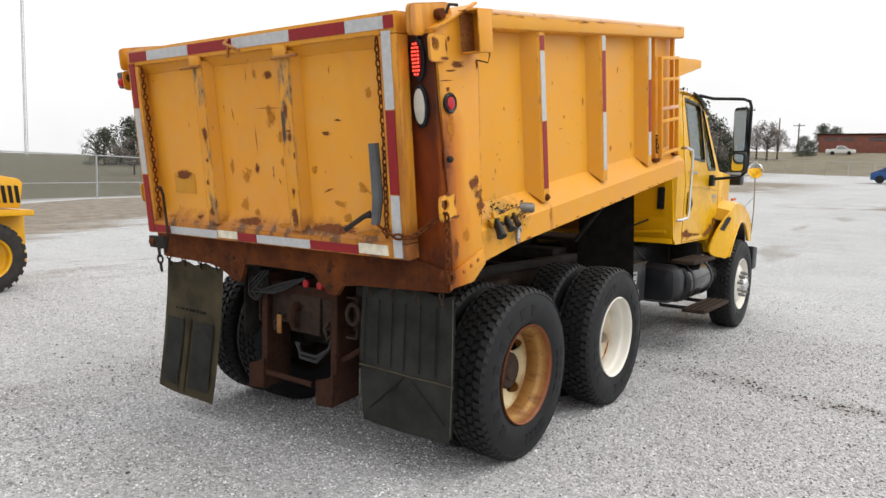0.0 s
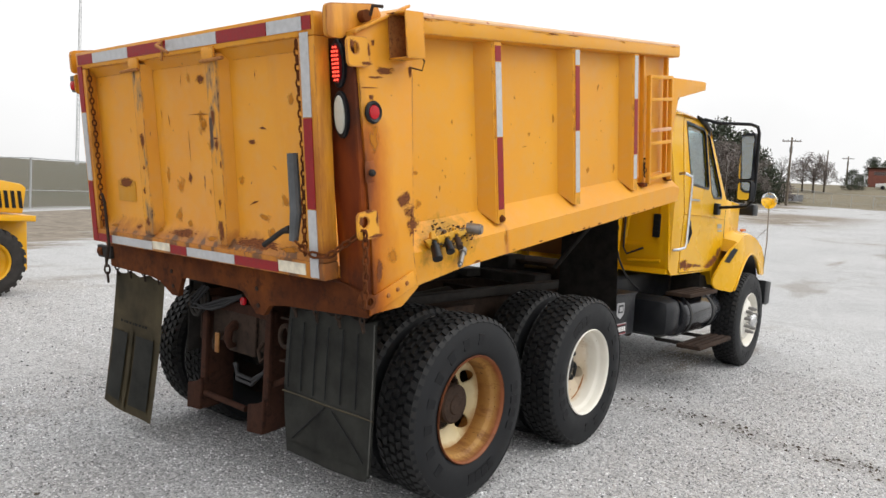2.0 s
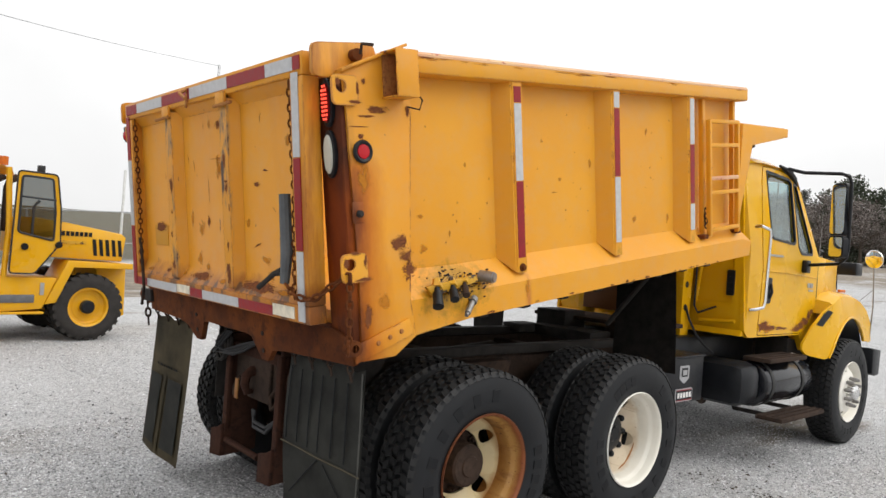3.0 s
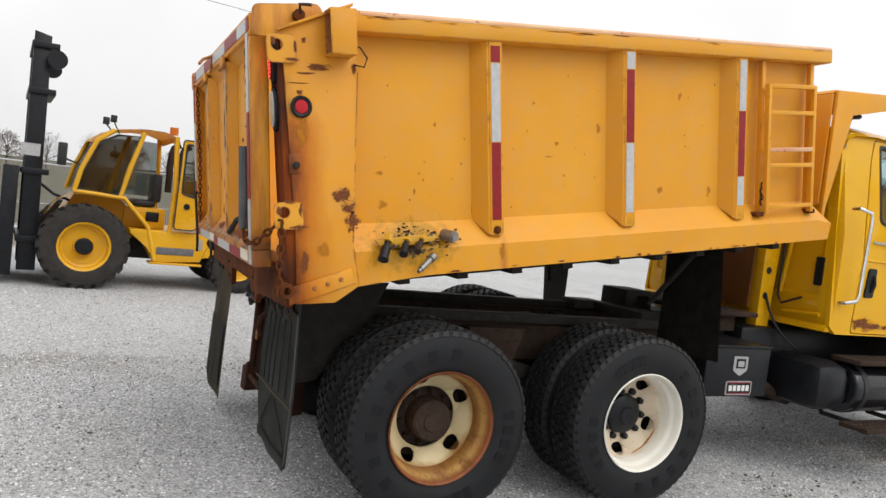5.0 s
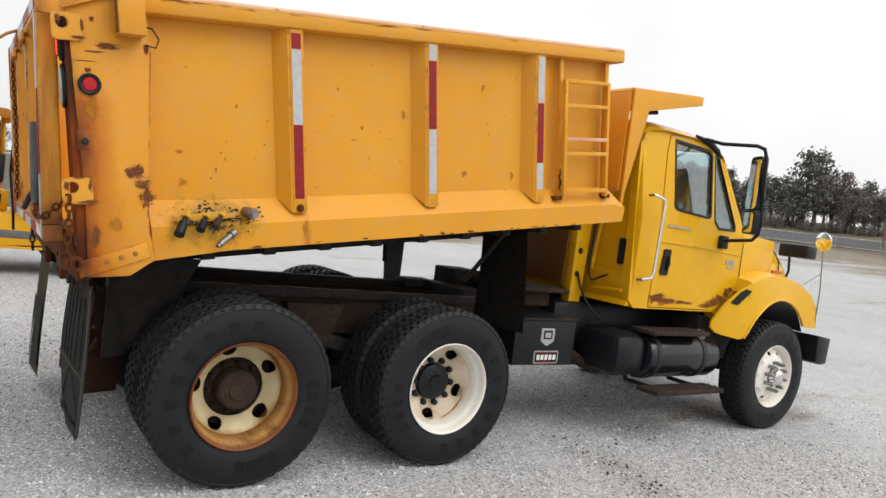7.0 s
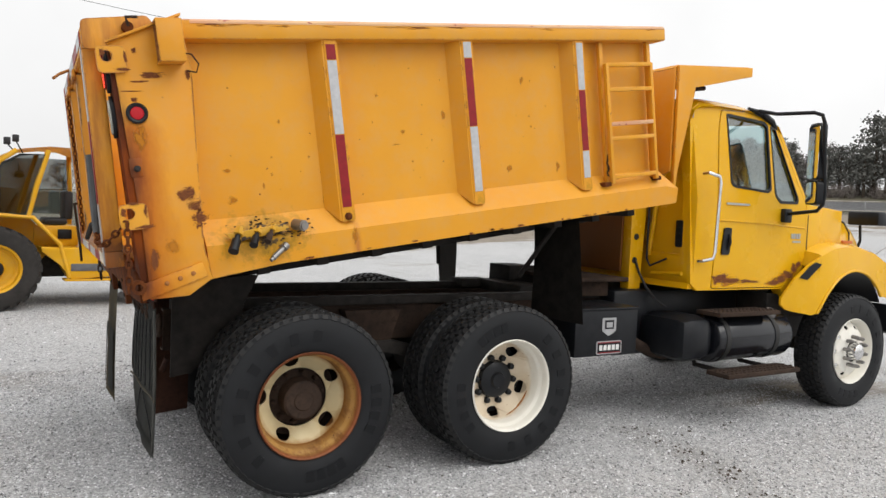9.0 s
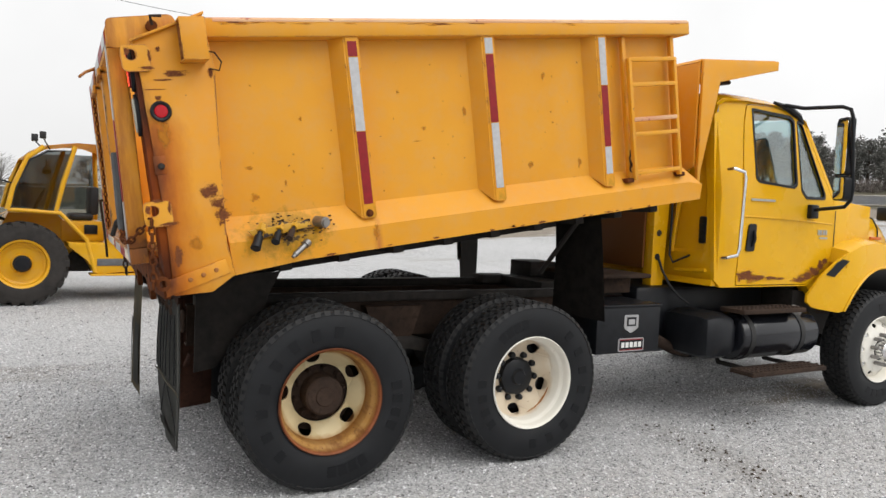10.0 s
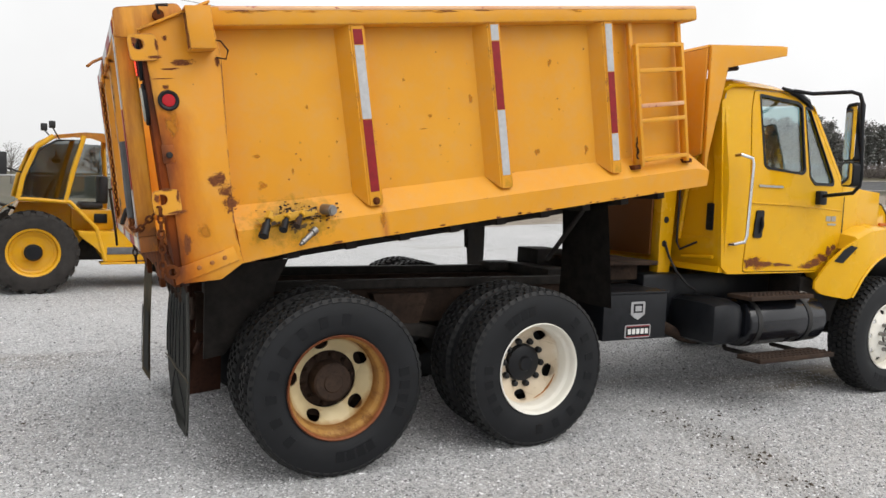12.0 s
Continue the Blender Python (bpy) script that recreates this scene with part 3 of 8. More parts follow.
def lathe(bm, profile, m=None, steps=48, close=False):
    """A profile of (radius, out) turned round the line along -y."""
    m = m or Matrix()
    rings = []
    for r, o in profile:
        if r < 1e-6:
            rings.append([bm.verts.new(m @ Vector((0, -o, 0)))])
        else:
            rings.append([bm.verts.new(m @ Vector((r * math.cos(k * math.tau / steps), -o, r * math.sin(k * math.tau / steps)))) for k in range(steps)])
    pairs = list(zip(rings, rings[1:])) + ([(rings[-1], rings[0])] if close else [])
    for a, b in pairs:
        for k in range(steps):
            k2 = (k + 1) % steps
            if len(a) == 1 and len(b) == 1:
                continue
            if len(a) == 1:
                bm.faces.new((a[0], b[k2], b[k]))
            elif len(b) == 1:
                bm.faces.new((a[k], a[k2], b[0]))
            else:
                bm.faces.new((a[k], a[k2], b[k2], b[k]))


def grid(bm, rows):
    """A skin over rows of points."""
    vs = [[bm.verts.new(p) for p in row] for row in rows]
    for a, b in zip(vs, vs[1:]):
        for i in range(len(a) - 1):
            bm.faces.new((a[i], a[i + 1], b[i + 1], b[i]))
    return vs


def plate(bm, outline, holes, at, thick):
    """A sheet with holes, drawn in (a, b); at(a, b, depth) gives its place in space."""
    flat = bmesh.new()
    for loop in [outline, *holes]:
        vs = [flat.verts.new((a, b, 0)) for a, b in loop]
        for i in range(len(vs)):
            flat.edges.new((vs[i], vs[(i + 1) % len(vs)]))
    bmesh.ops.triangle_fill(flat, use_beauty=True, use_dissolve=False, edges=flat.edges[:])
    flat.verts.index_update()
    edge_use = {}
    for f in flat.faces:
        for e in f.edges:
            edge_use[e] = edge_use.get(e, 0) + 1
    lo = [bm.verts.new(at(v.co.x, v.co.y, 0.0)) for v in flat.verts]
    hi = [bm.verts.new(at(v.co.x, v.co.y, thick)) for v in flat.verts]
    for f in flat.faces:
        ids = [v.index for v in f.verts]
        bm.faces.new([lo[i] for i in ids])
        bm.faces.new([hi[i] for i in reversed(ids)])
    for e, n in edge_use.items():
        if n == 1:
            i, j = e.verts[0].index, e.verts[1].index
            bm.faces.new((lo[i], lo[j], hi[j], hi[i]))
    flat.free()


def rounded(pts, r, n=4):
    """The polygon with its corners rounded."""
    out = []
    for i, p in enumerate(pts):
        p = Vector(p)
        a, b = Vector(pts[i - 1]), Vector(pts[(i + 1) % len(pts)])
        ra = min(r, 0.45 * (a - p).length, 0.45 * (b - p).length)
        s, e = p + (a - p).normalized() * ra, p + (b - p).normalized() * ra
        for k in range(n + 1):
            t = k / n
            out.append(tuple((1 - t) ** 2 * s + 2 * t * (1 - t) * p + t * t * e))
    return out


def mark(parent, name, m, wide, tall, mat):
    """A worn spot on the face whose plane is xy in m."""
    bm = bmesh.new()
    bm.faces.new([bm.verts.new((1.25 * math.cos(k * math.tau / 12), 1.25 * math.sin(k * math.tau / 12), 0)) for k in range(12)])
    return part(name, bm, mat, parent, m=m @ Matrix.Diagonal((wide, tall, 1, 1)))


def chain(bm, pts, pitch=0.035, r=0.0045, w=0.011):
    """Oval links along a line of points, each turned a quarter from the last."""
    pts = [Vector(p) for p in pts]
    k = 0
    for a, b in zip(pts, pts[1:]):
        n = max(1, round((b - a).length / pitch))
        d = (b - a).normalized()
        s = d.cross(Vector((0.3, 0.9, 0.2))).normalized()
        t = d.cross(s)
        for i in range(n):
            c = a + (b - a) * ((i + 0.5) / n)
            side = s if k % 2 else t
            k += 1
            half = 0.62 * (b - a).length / n
            ring = [c + d * half * math.cos(q * math.tau / 8) + side * w * math.sin(q * math.tau / 8) for q in range(8)]
            tube(bm, ring, r, 5, closed=True)


def bolt(bm, m, r=0.014, h=0.01):
    """A hexagon head on the face at m, looking along -y."""
    lathe(bm, [(r, 0), (r, h), (r * 0.7, h * 1.25), (0, h * 1.25)], m, 6)

# ---- the dump truck ----
HINGE_X, HINGE_Z, BED_PITCH = 0.807, 1.034, 8.8
BED = pose(HINGE_X, 0, HINGE_Z, 0, -BED_PITCH, 0)
truck = thing("dump_truck", "yellow dump truck with rusty raised bed, standing on gravel", "truck")


def build_bed():
    """The body: floor, two walls with sloped skirts, headboard."""
    bm = bmesh.new()
    for s in (-1, 1):
        # wall, skirt and floor edge as one bent sheet
        sec = [(1.10, 1.43), (1.10, 0.505), (1.20, 0.375), (1.20, 0.24), (1.02, 0.24), (1.02, 0.36), (1.055, 0.43), (1.055, 1.43)]
        rear = [(1.10, 1.43), (1.10, 0.515), (1.20, 0.385), (1.20, 0.215), (1.02, 0.215), (1.02, 0.36), (1.055, 0.43), (1.055, 1.43)]
        ends = [(-0.08, rear), (0.30, sec), (3.21, sec)]
        rings = [[bm.verts.new((u, s * v, w)) for v, w in ring] for u, ring in ends]
        for a, b in zip(rings, rings[1:]):
            for i in range(len(a)):
                j = (i + 1) % len(a)
                bm.faces.new((a[i], a[j], b[j], b[i]))
        bm.faces.new(rings[0])
        # the skirt's nose, cut back at the front corner
        nose = [bm.verts.new((u, s * v, w)) for u, v, w in ((3.22, 1.10, 0.505), (3.34, 1.20, 0.345), (3.31, 1.20, 0.24), (3.31, 1.02, 0.24), (3.22, 1.02, 0.42))]
        last = rings[-1]
        for q in ((last[1], nose[0], nose[1], last[2]), (last[2], nose[1], nose[2], last[3]), (last[3], nose[2], nose[3], last[4]), (last[4], nose[3], nose[4], last[5])):
            bm.faces.new(q)
        bm.faces.new(nose)
        bm.faces.new((last[0], last[1], nose[0], nose[4], last[5], last[6], last[7]))
    box(bm, -0.36, 3.26, -1.03, 1.03, 0.30, 0.36)
    box(bm, 3.18, 3.26, -1.054, 1.054, 0.362, 1.50, 0.006)
    return part("dump_bed", bm, BED_YELLOW, truck, "yellow steel dump body, chipped and scratched", BED)


bed = build_bed()


POSTS = [0.712, 1.597, 2.482]


def build_post():
    bm = bmesh.new()
    base = [(-0.105, 1.10), (-0.042, 1.19), (0.042, 1.19), (0.075, 1.10)]
    lo = [bm.verts.new((u, -v, 0.505 if v < 1.15 else 0.42)) for u, v in base]
    hi = [bm.verts.new((u, -v, 1.42)) for u, v in base]
    bm.faces.new(lo), bm.faces.new(hi)
    for i in range(3):
        bm.faces.new((lo[i], hi[i], hi[i + 1], lo[i + 1]))
    e = [x for x in bm.edges if abs(x.verts[0].co.z - x.verts[1].co.z) > 0.5 and x.verts[0].co.y < -1.15]
    bmesh.ops.bevel(bm, geom=e, offset=0.008, segments=2, affect="EDGES")
    return part("side_post", bm, BED_YELLOW, bed, m=pose(POSTS[0], 0, 0))


def tape_strip(parent, pieces, at, name="reflective_tape"):
    """pieces: (start, end, 'r' or 'w') along the strip."""
    for a, b, c in pieces:
        bm = bmesh.new()
        at(bm, a, b)
        part(name, bm, TAPE_RED if c == "r" else TAPE_WHITE, parent)


post = build_post()
for u in POSTS[1:]:
    again(post, bed, pose(u, 0, 0))
for u in POSTS:
    again(post, bed, pose(u, 0, 0) @ Matrix.Diagonal((1, -1, 1, 1)))
TAPES = [
    [(1.397, 1.315, "r"), (1.31, 0.908, "w"), (0.904, 0.50, "r")],
    [(1.410, 1.317, "w"), (1.312, 0.903, "r"), (0.899, 0.50, "w")],
    [(1.405, 1.097, "w"), (1.093, 0.690, "r"), (0.686, 0.505, "w")],
]
for u, pieces in zip(POSTS, TAPES):
    tape_strip(bed, pieces, lambda bm, a, b: box(bm, u - 0.027, u + 0.027, -1.1925, -1.1895, b, a))

bm = bmesh.new()
box(bm, -0.10, 3.285, -1.205, -1.06, 1.418, 1.516, 0.014)
rail = part("top_rail", bm, RAIL_YELLOW, bed)
again(rail, bed, Matrix.Diagonal((1, -1, 1, 1)))
bm = bmesh.new()
box(bm, -0.05, 3.26, -1.19, -1.075, 1.5165, 1.5195)
cap = part("rail_cap", bm, SCRAPED, bed, "scraped top edge with bare rust")
again(cap, bed, Matrix.Diagonal((1, -1, 1, 1)))
bm = bmesh.new()
prism(bm, [(-1.2068, 1.496), (-1.2068, 1.506), (-1.197, 1.5178), (-1.1905, 1.5178), (-1.1905, 1.5155), (-1.2045, 1.496)], "x", -0.02, 3.27)
lip = part("rail_lip", bm, SCRAPED, bed, "pale scraped outer edge of the rail")
again(lip, bed, Matrix.Diagonal((1, -1, 1, 1)))

# underside sills and cross members
for s in (-1, 1):
    bm = bmesh.new()
    box(bm, -0.30, 3.1, s * 0.40 - 0.04, s * 0.40 + 0.04, 0.10, 0.299, 0.004)
    part("long_sill", bm, SOOT, bed)
cross = None
for k in range(9):
    if cross is None:
        bm = bmesh.new()
        box(bm, -0.035, 0.035, -1.0, 1.0, 0.17, 0.298, 0.004)
        cross = part("cross_member", bm, SOOT, bed, m=pose(0.25, 0, 0))
    else:
        again(cross, bed, pose(0.25 + 0.35 * k, 0, 0))


# rear corner pillars with their lights, latch plates and hood boxes
def build_pillar(s):
    bm = bmesh.new()
    side = [(-0.075, 1.525), (-0.41, 1.405), (-0.395, 1.25), (-0.375, 0.50), (-0.385, 0.165), (-0.20, 0.155), (-0.075, 0.225), (-0.105, 0.40), (-0.045, 1.26)]
    prism(bm, side, "y", s * 1.06, s * 1.24, 0.006)
    p = part("corner_pillar", bm, PILLAR_YELLOW, bed, "rust-streaked yellow corner pillar")
    return p


for s in (-1, 1):
    build_pillar(s)
    # the rear channel of the pillar has lost its paint
    bm = bmesh.new()
    box(bm, -0.414, -0.366, min(s * 1.0575, s * 1.228), max(s * 1.0575, s * 1.228), 0.20, 1.385, 0.004)
    part("pillar_channel", bm, RUST_WET, bed, "bare red-brown rusted channel")
    # open hood box
    bm = bmesh.new()
    box(bm, -0.205, -0.085, s * 1.345, s * 1.352, 1.29, 1.49, 0.002)
    box(bm, -0.205, -0.085, s * 1.24, s * 1.344, 1.482, 1.49, 0.002)
    box(bm, -0.205, -0.085, s * 1.24, s * 1.344, 1.29, 1.298, 0.002)
    box(bm, -0.093, -0.085, s * 1.24, s * 1.344, 1.299, 1.481, 0.002)
    part("hood_box", bm, PILLAR_YELLOW, bed, "open-backed yellow light hood")
    bm = bmesh.new()
    box(bm, -0.20, -0.094, s * 1.2415, s * 1.25, 1.30, 1.48)
    part("hood_lining", bm, RUST_EDGE, bed)
    # slanted stiffener above the hood
    bm = bmesh.new()
    prism(bm, [(-0.42, 1.405), (-0.07, 1.535), (-0.07, 1.522), (-0.42, 1.392)], "y", s * 1.235, s * 1.262, 0.002)
    part("edge_flange", bm, PILLAR_YELLOW, bed)
    # keyhole latch plate near the top
    def keyhole(zc, uc, parent_mat, nm):
        b2 = bmesh.new()
        hole = [(uc - 0.025 + 0.026 * math.cos(k * math.tau / 12), zc + 0.018 + 0.026 * math.sin(k * math.tau / 12)) for k in range(12)]
        plate(b2, rounded([(uc - 0.07, zc - 0.06), (uc + 0.06, zc - 0.06), (uc + 0.06, zc + 0.065), (uc - 0.07, zc + 0.065)], 0.03), [hole],
              lambda a, b, d: (a, s * (1.245 + d), b), 0.012)
        part(nm, b2, parent_mat, bed)
    keyhole(1.315, -0.40, RAIL_YELLOW, "latch_plate")
    keyhole(0.575, -0.40, RAIL_YELLOW, "chain_plate")
    # round marker lamp on the side
    bm = bmesh.new()
    lathe(bm, [(0.048, 0.0), (0.050, 0.010), (0.042, 0.018), (0.031, 0.012)], pose(-0.326, s * 1.24, 1.065) @ Matrix.Diagonal((1, -s, 1, 1)), 28)
    ring = part("marker_lamp", bm, SATIN, truck, "round red marker lamp in black rubber", BED)
    bm = bmesh.new()
    lathe(bm, [(0.032, 0.010), (0.029, 0.015), (0.0, 0.018)], pose(-0.326, s * 1.24, 1.065) @ Matrix.Diagonal((1, -s, 1, 1)), 24)
    part("lamp_lens", bm, LENS_RED, ring)
    # bolt on its pad
    bm = bmesh.new()
    box(bm, -0.392, -0.335, s * 1.24 - 0.004, s * 1.24 + 0.004, 0.765, 0.855, 0.003)
    part("bolt_pad", bm, PILLAR_YELLOW, bed)
    bm = bmesh.new()
    lathe(bm, [(0.016, 0.004), (0.016, 0.018), (0.010, 0.026), (0, 0.026)], pose(-0.36, s * 1.24, 0.804) @ Matrix.Diagonal((1, -s, 1, 1)), 10)
    part("bolt_head", bm, SOOT, bed)
    # riveted strap along the foot
    bm = bmesh.new()
    prism(bm, [(-0.42, 0.245), (-0.12, 0.315), (-0.10, 0.24), (-0.42, 0.165)], "y", s * 1.2405, s * 1.25, 0.002)
    strap = part("foot_strap", bm, PILLAR_YELLOW, truck, m=BED)
    for u, w in ((-0.30, 0.235), (-0.235, 0.25), (-0.17, 0.265)):
        bm = bmesh.new()
        lathe(bm, [(0.012, 0), (0.009, 0.006), (0, 0.008)], pose(u, s * 1.25, w) @ Matrix.Diagonal((1, -s, 1, 1)), 10)
        part("rivet", bm, RUST_EDGE, strap)
    bm = bmesh.new()
    lathe(bm, [(0.02, -0.02), (0.035, -0.02), (0.035, 0.03), (0.018, 0.03), (0.018, -0.02)], pose(-0.43, s * 1.235, 0.235) @ Matrix.Diagonal((1, -s, 1, 1)), 18)
    part("pin_boss", bm, RUST, bed)
    # wire loop
    bm = bmesh.new()
    tube(bm, [(-0.07, s * 1.245, 1.26), (-0.035, s * 1.285, 1.245), (-0.02, s * 1.29, 1.285), (-0.045, s * 1.27, 1.335), (-0.075, s * 1.245, 1.345)], 0.004, 6)
    part("wire_loop", bm, RUST_DARK, bed)

# small side lamp in its bracket on the far flank
bm = bmesh.new()
box(bm, -0.455, -0.40, 1.265, 1.35, 1.27, 1.375, 0.012)
side_lamp = part("side_lamp", bm, PIPE, truck, "small red side lamp in a grey bracket", BED)
bm = bmesh.new()
lathe(bm, [(0.030, 0.0), (0.027, 0.012), (0.0, 0.018)], pose(-0.455, 1.30, 1.31, 0, 0, -90), 18)
part("lamp_lens", bm, LENS_RED, side_lamp)

# tail lamp and reversing lamp in the rear channels
for s in (-1, 1):
    for wc, mat, nm in ((1.275, LENS_RED, "tail_lamp"), (1.06, LENS_CLEAR, "reversing_lamp")):
        def oval(b, half_v, half_w, u0, u1):
            ring = [(s * 1.148 + half_v * math.cos(k * math.tau / 28), wc + half_w * math.sin(k * math.tau / 28) ** 1) for k in range(28)]
            prism(b, ring, "x", u0, u1, 0.004)
        bm = bmesh.new()
        oval(bm, 0.043, 0.102, -0.414, -0.432)
        housing = part(nm, bm, SATIN, truck, "oval lamp in a black rubber grommet", BED)
        bm = bmesh.new()
        oval(bm, 0.029, 0.083, -0.43, -0.440)
        part("lamp_lens", bm, LED_FIELD if nm == "tail_lamp" else mat, housing)
        if nm == "tail_lamp":
            for k in range(9):
                n = 2 if k in (0, 8) else 3
                for j in range(n):
                    bm = bmesh.new()
                    vv = s * 1.148 + (j - (n - 1) / 2) * 0.0155
                    box(bm, -0.4435, -0.4405, vv - 0.0042, vv + 0.0042, wc - 0.068 + k * 0.017 - 0.0042, wc - 0.068 + k * 0.017 + 0.0042)
                    part("led", bm, LED, housing)

# rear cross sill with its two gussets
bm = bmesh.new()
outline = [(-1.235, 0.155), (-0.66, 0.13), (-0.52, 0.115), (-0.47, 0.05), (-0.40, 0.05), (-0.30, 0.16), (-0.24, 0.165),
           (0.24, 0.165), (0.30, 0.16), (0.36, 0.04), (0.43, 0.04), (0.55, 0.115), (0.66, 0.13), (1.16, 0.14), (1.16, 0.30), (-1.10, 0.30), (-1.235, 0.26)]
prism(bm, outline, "x", -0.43, -0.40, 0.003)
box(bm, -0.40, -0.36, -1.06, 1.06, 0.20, 0.30)
part("rear_sill", bm, RUST, bed, "rust-brown rear cross sill with pointed gussets")
for v in (-0.43, 0.40):
    for w in (0.10, 0.19):
        bm = bmesh.new()
        tube(bm, [(-0.428, v, w), (-0.436, v, w)], 0.012, 10)
        part("sill_bolt", bm, RUST_DARK, bed)

# ---- tailgate ----
GATE = BED @ pose(-0.548, 0, 0.34, 0, 1.9, 0)
# inside the gate: x 0 is the outer face, y across, z up from the bottom edge
GH = 1.155


def build_gate():
    bm = bmesh.new()
    # panel, slanting out to the bottom bar
    grid(bm, [[(x, y, z) for y in (-1.0, 1.0)] for x, z in ((0.012, 0.075), (0.062, 0.155), (0.062, GH - 0.15), (0.02, GH - 0.10))])
    grid(bm, [[(0.085, -1.0, 0.02), (0.085, 1.0, 0.02)], [(0.085, -1.0, GH - 0.02), (0.085, 1.0, GH - 0.02)]])
    for side in (-1.0, 1.0):
        vs = [bm.verts.new((x, side, z)) for x, z in ((0.012, 0.075), (0.062, 0.155), (0.062, GH - 0.15), (0.02, GH - 0.10), (0.085, GH - 0.02), (0.085, 0.02))]
        bm.faces.new(vs)
    return part("tailgate", bm, GATE_YELLOW, truck, "yellow steel tailgate, dented, scraped and rusting", GATE)


gate = build_gate()
for nm, args in (("top_bar", (0.0, 0.085, -1.105, 1.105, GH - 0.10, GH, 0.008)), ("bottom_bar", (0.0, 0.085, -1.105, 1.105, -0.005, 0.075, 0.006)),
                 ("side_bar", (0.0, 0.085, -1.105, -0.995, 0.0755, GH - 0.1005, 0.008)), ("side_bar", (0.0, 0.085, 0.995, 1.105, 0.0755, GH - 0.1005, 0.008))):
    bm = bmesh.new()
    box(bm, *args)
    part(nm, bm, GATE_YELLOW, gate)
for yc in (-0.325, 0.40):
    bm = bmesh.new()
    lo, hi = [], []
    for y, x in ((-0.075, 0.061), (-0.043, 0.004), (0.043, 0.004), (0.075, 0.061)):
        lo.append(bm.verts.new((x, yc + y, 0.09)))
        hi.append(bm.verts.new((x, yc + y, GH - 0.115)))
    for i in range(3):
        bm.faces.new((lo[i], lo[i + 1], hi[i + 1], hi[i]))
    bm.faces.new(lo), bm.faces.new(hi)
    part("gate_rib", bm, RIB_YELLOW, gate)
# hinge ears that stand over the pillars
for s in (-1, 1):
    bm = bmesh.new()
    ear = rounded([(0.0, GH - 0.115), (0.0, GH + 0.02), (0.30, GH + 0.05), (0.33, GH - 0.02), (0.10, GH - 0.10), (0.09, GH - 0.115)], 0.025)
    prism(bm, ear, "y", s * 1.165, s * 1.19, 0.003)
    part("hinge_ear", bm, GATE_YELLOW, gate)
    bm = bmesh.new()
    tube(bm, [(0.20, s * 1.12, GH - 0.015), (0.20, s * 1.225, GH - 0.015)], 0.026, 16)
    part("hinge_pin", bm, RUST, gate)
    bm = bmesh.new()
    tube(bm, [(0.20, s * 1.245, GH - 0.015), (0.19, s * 1.27, GH + 0.02), (0.24, s * 1.28, GH + 0.02)], 0.008, 8)
    part("hinge_cotter", bm, RUST_DARK, gate)

FX = -0.002


def flat_across(z0, z1):
    return lambda b, a, c: box(b, FX - 0.002, 0.0, min(a, c), max(a, c), z0, z1)


def flat_up(y0, y1):
    return lambda b, a, c: box(b, FX - 0.002, 0.0, y0, y1, min(a, c), max(a, c))


tape_strip(gate, [(1.07, 0.885, "r"), (0.88, 0.462, "w"), (0.458, 0.062, "r"), (0.058, -0.398, "w"), (-0.402, -0.788, "r"), (-0.792, -1.03, "w"), (-1.034, -1.09, "r")],
           flat_across(GH - 0.075, GH - 0.018))
tape_strip(gate, [(GH - 0.085, 0.715, "w"), (0.71, 0.315, "r"), (0.31, 0.005, "w")], flat_up(-1.07, -1.015))
tape_strip(gate, [(GH - 0.085, 0.80, "r"), (0.795, 0.38, "w"), (0.375, 0.0, "r")], flat_up(1.03, 1.085))
tape_strip(gate, [(1.02, 0.85, "r"), (0.845, 0.37, "w"), (0.17, 0.01, "r"), (0.005, -0.43, "w"), (-0.435, -0.78, "r")], flat_across(0.003, 0.05))
for y0, y1, z1 in ((-0.98, -0.785, 0.062), (0.18, 0.36, 0.055)):
    bm = bmesh.new()
    box(bm, FX - 0.002, 0.0, y0, y1, 0.01, z1)
    part("worn_patch", bm, WHITE_FADED, gate, "scuffed whitish patch of old tape")

# chains, sleeve, levers and hooks of the gate
for s in (-1, 1):
    bm = bmesh.new()
    chain(bm, [(0.012, s * 0.972, GH - 0.11), (0.02, s * 0.975, 0.55), (0.01, s * 0.965, 0.10)], 0.032)
    part("spreader_chain", bm, RUST, gate, "rusty link chain")
bm = bmesh.new()
tube(bm, [(0.0, -0.925, 0.56), (-0.005, -0.935, 0.30), (-0.01, -0.915, 0.165)], [0.026, 0.028, 0.022], 10)
part("rubber_sleeve", bm, PIPE, gate, "grey rubber sleeve over the chain")
bm = bmesh.new()
tube(bm, [(-0.01, -0.89, 0.215), (-0.03, -0.86, 0.205), (-0.05, -0.745, 0.135)], [0.02, 0.013, 0.013], 8)
part("release_lever", bm, SOOT, gate)
bm = bmesh.new()
chain(bm, [(-0.01, -0.93, 0.16), (-0.025, -1.04, 0.115), (0.0, -1.13, 0.11), (0.10, -1.262, 0.22)], 0.04, 0.006, 0.014)
part("latch_chain", bm, RUST, gate)
bm = bmesh.new()
chain(bm, [(0.10, -1.27, 0.22), (0.085, -1.275, 0.0), (0.075, -1.27, -0.12)], 0.04, 0.006, 0.014)
part("hanging_chain", bm, RUST, gate)
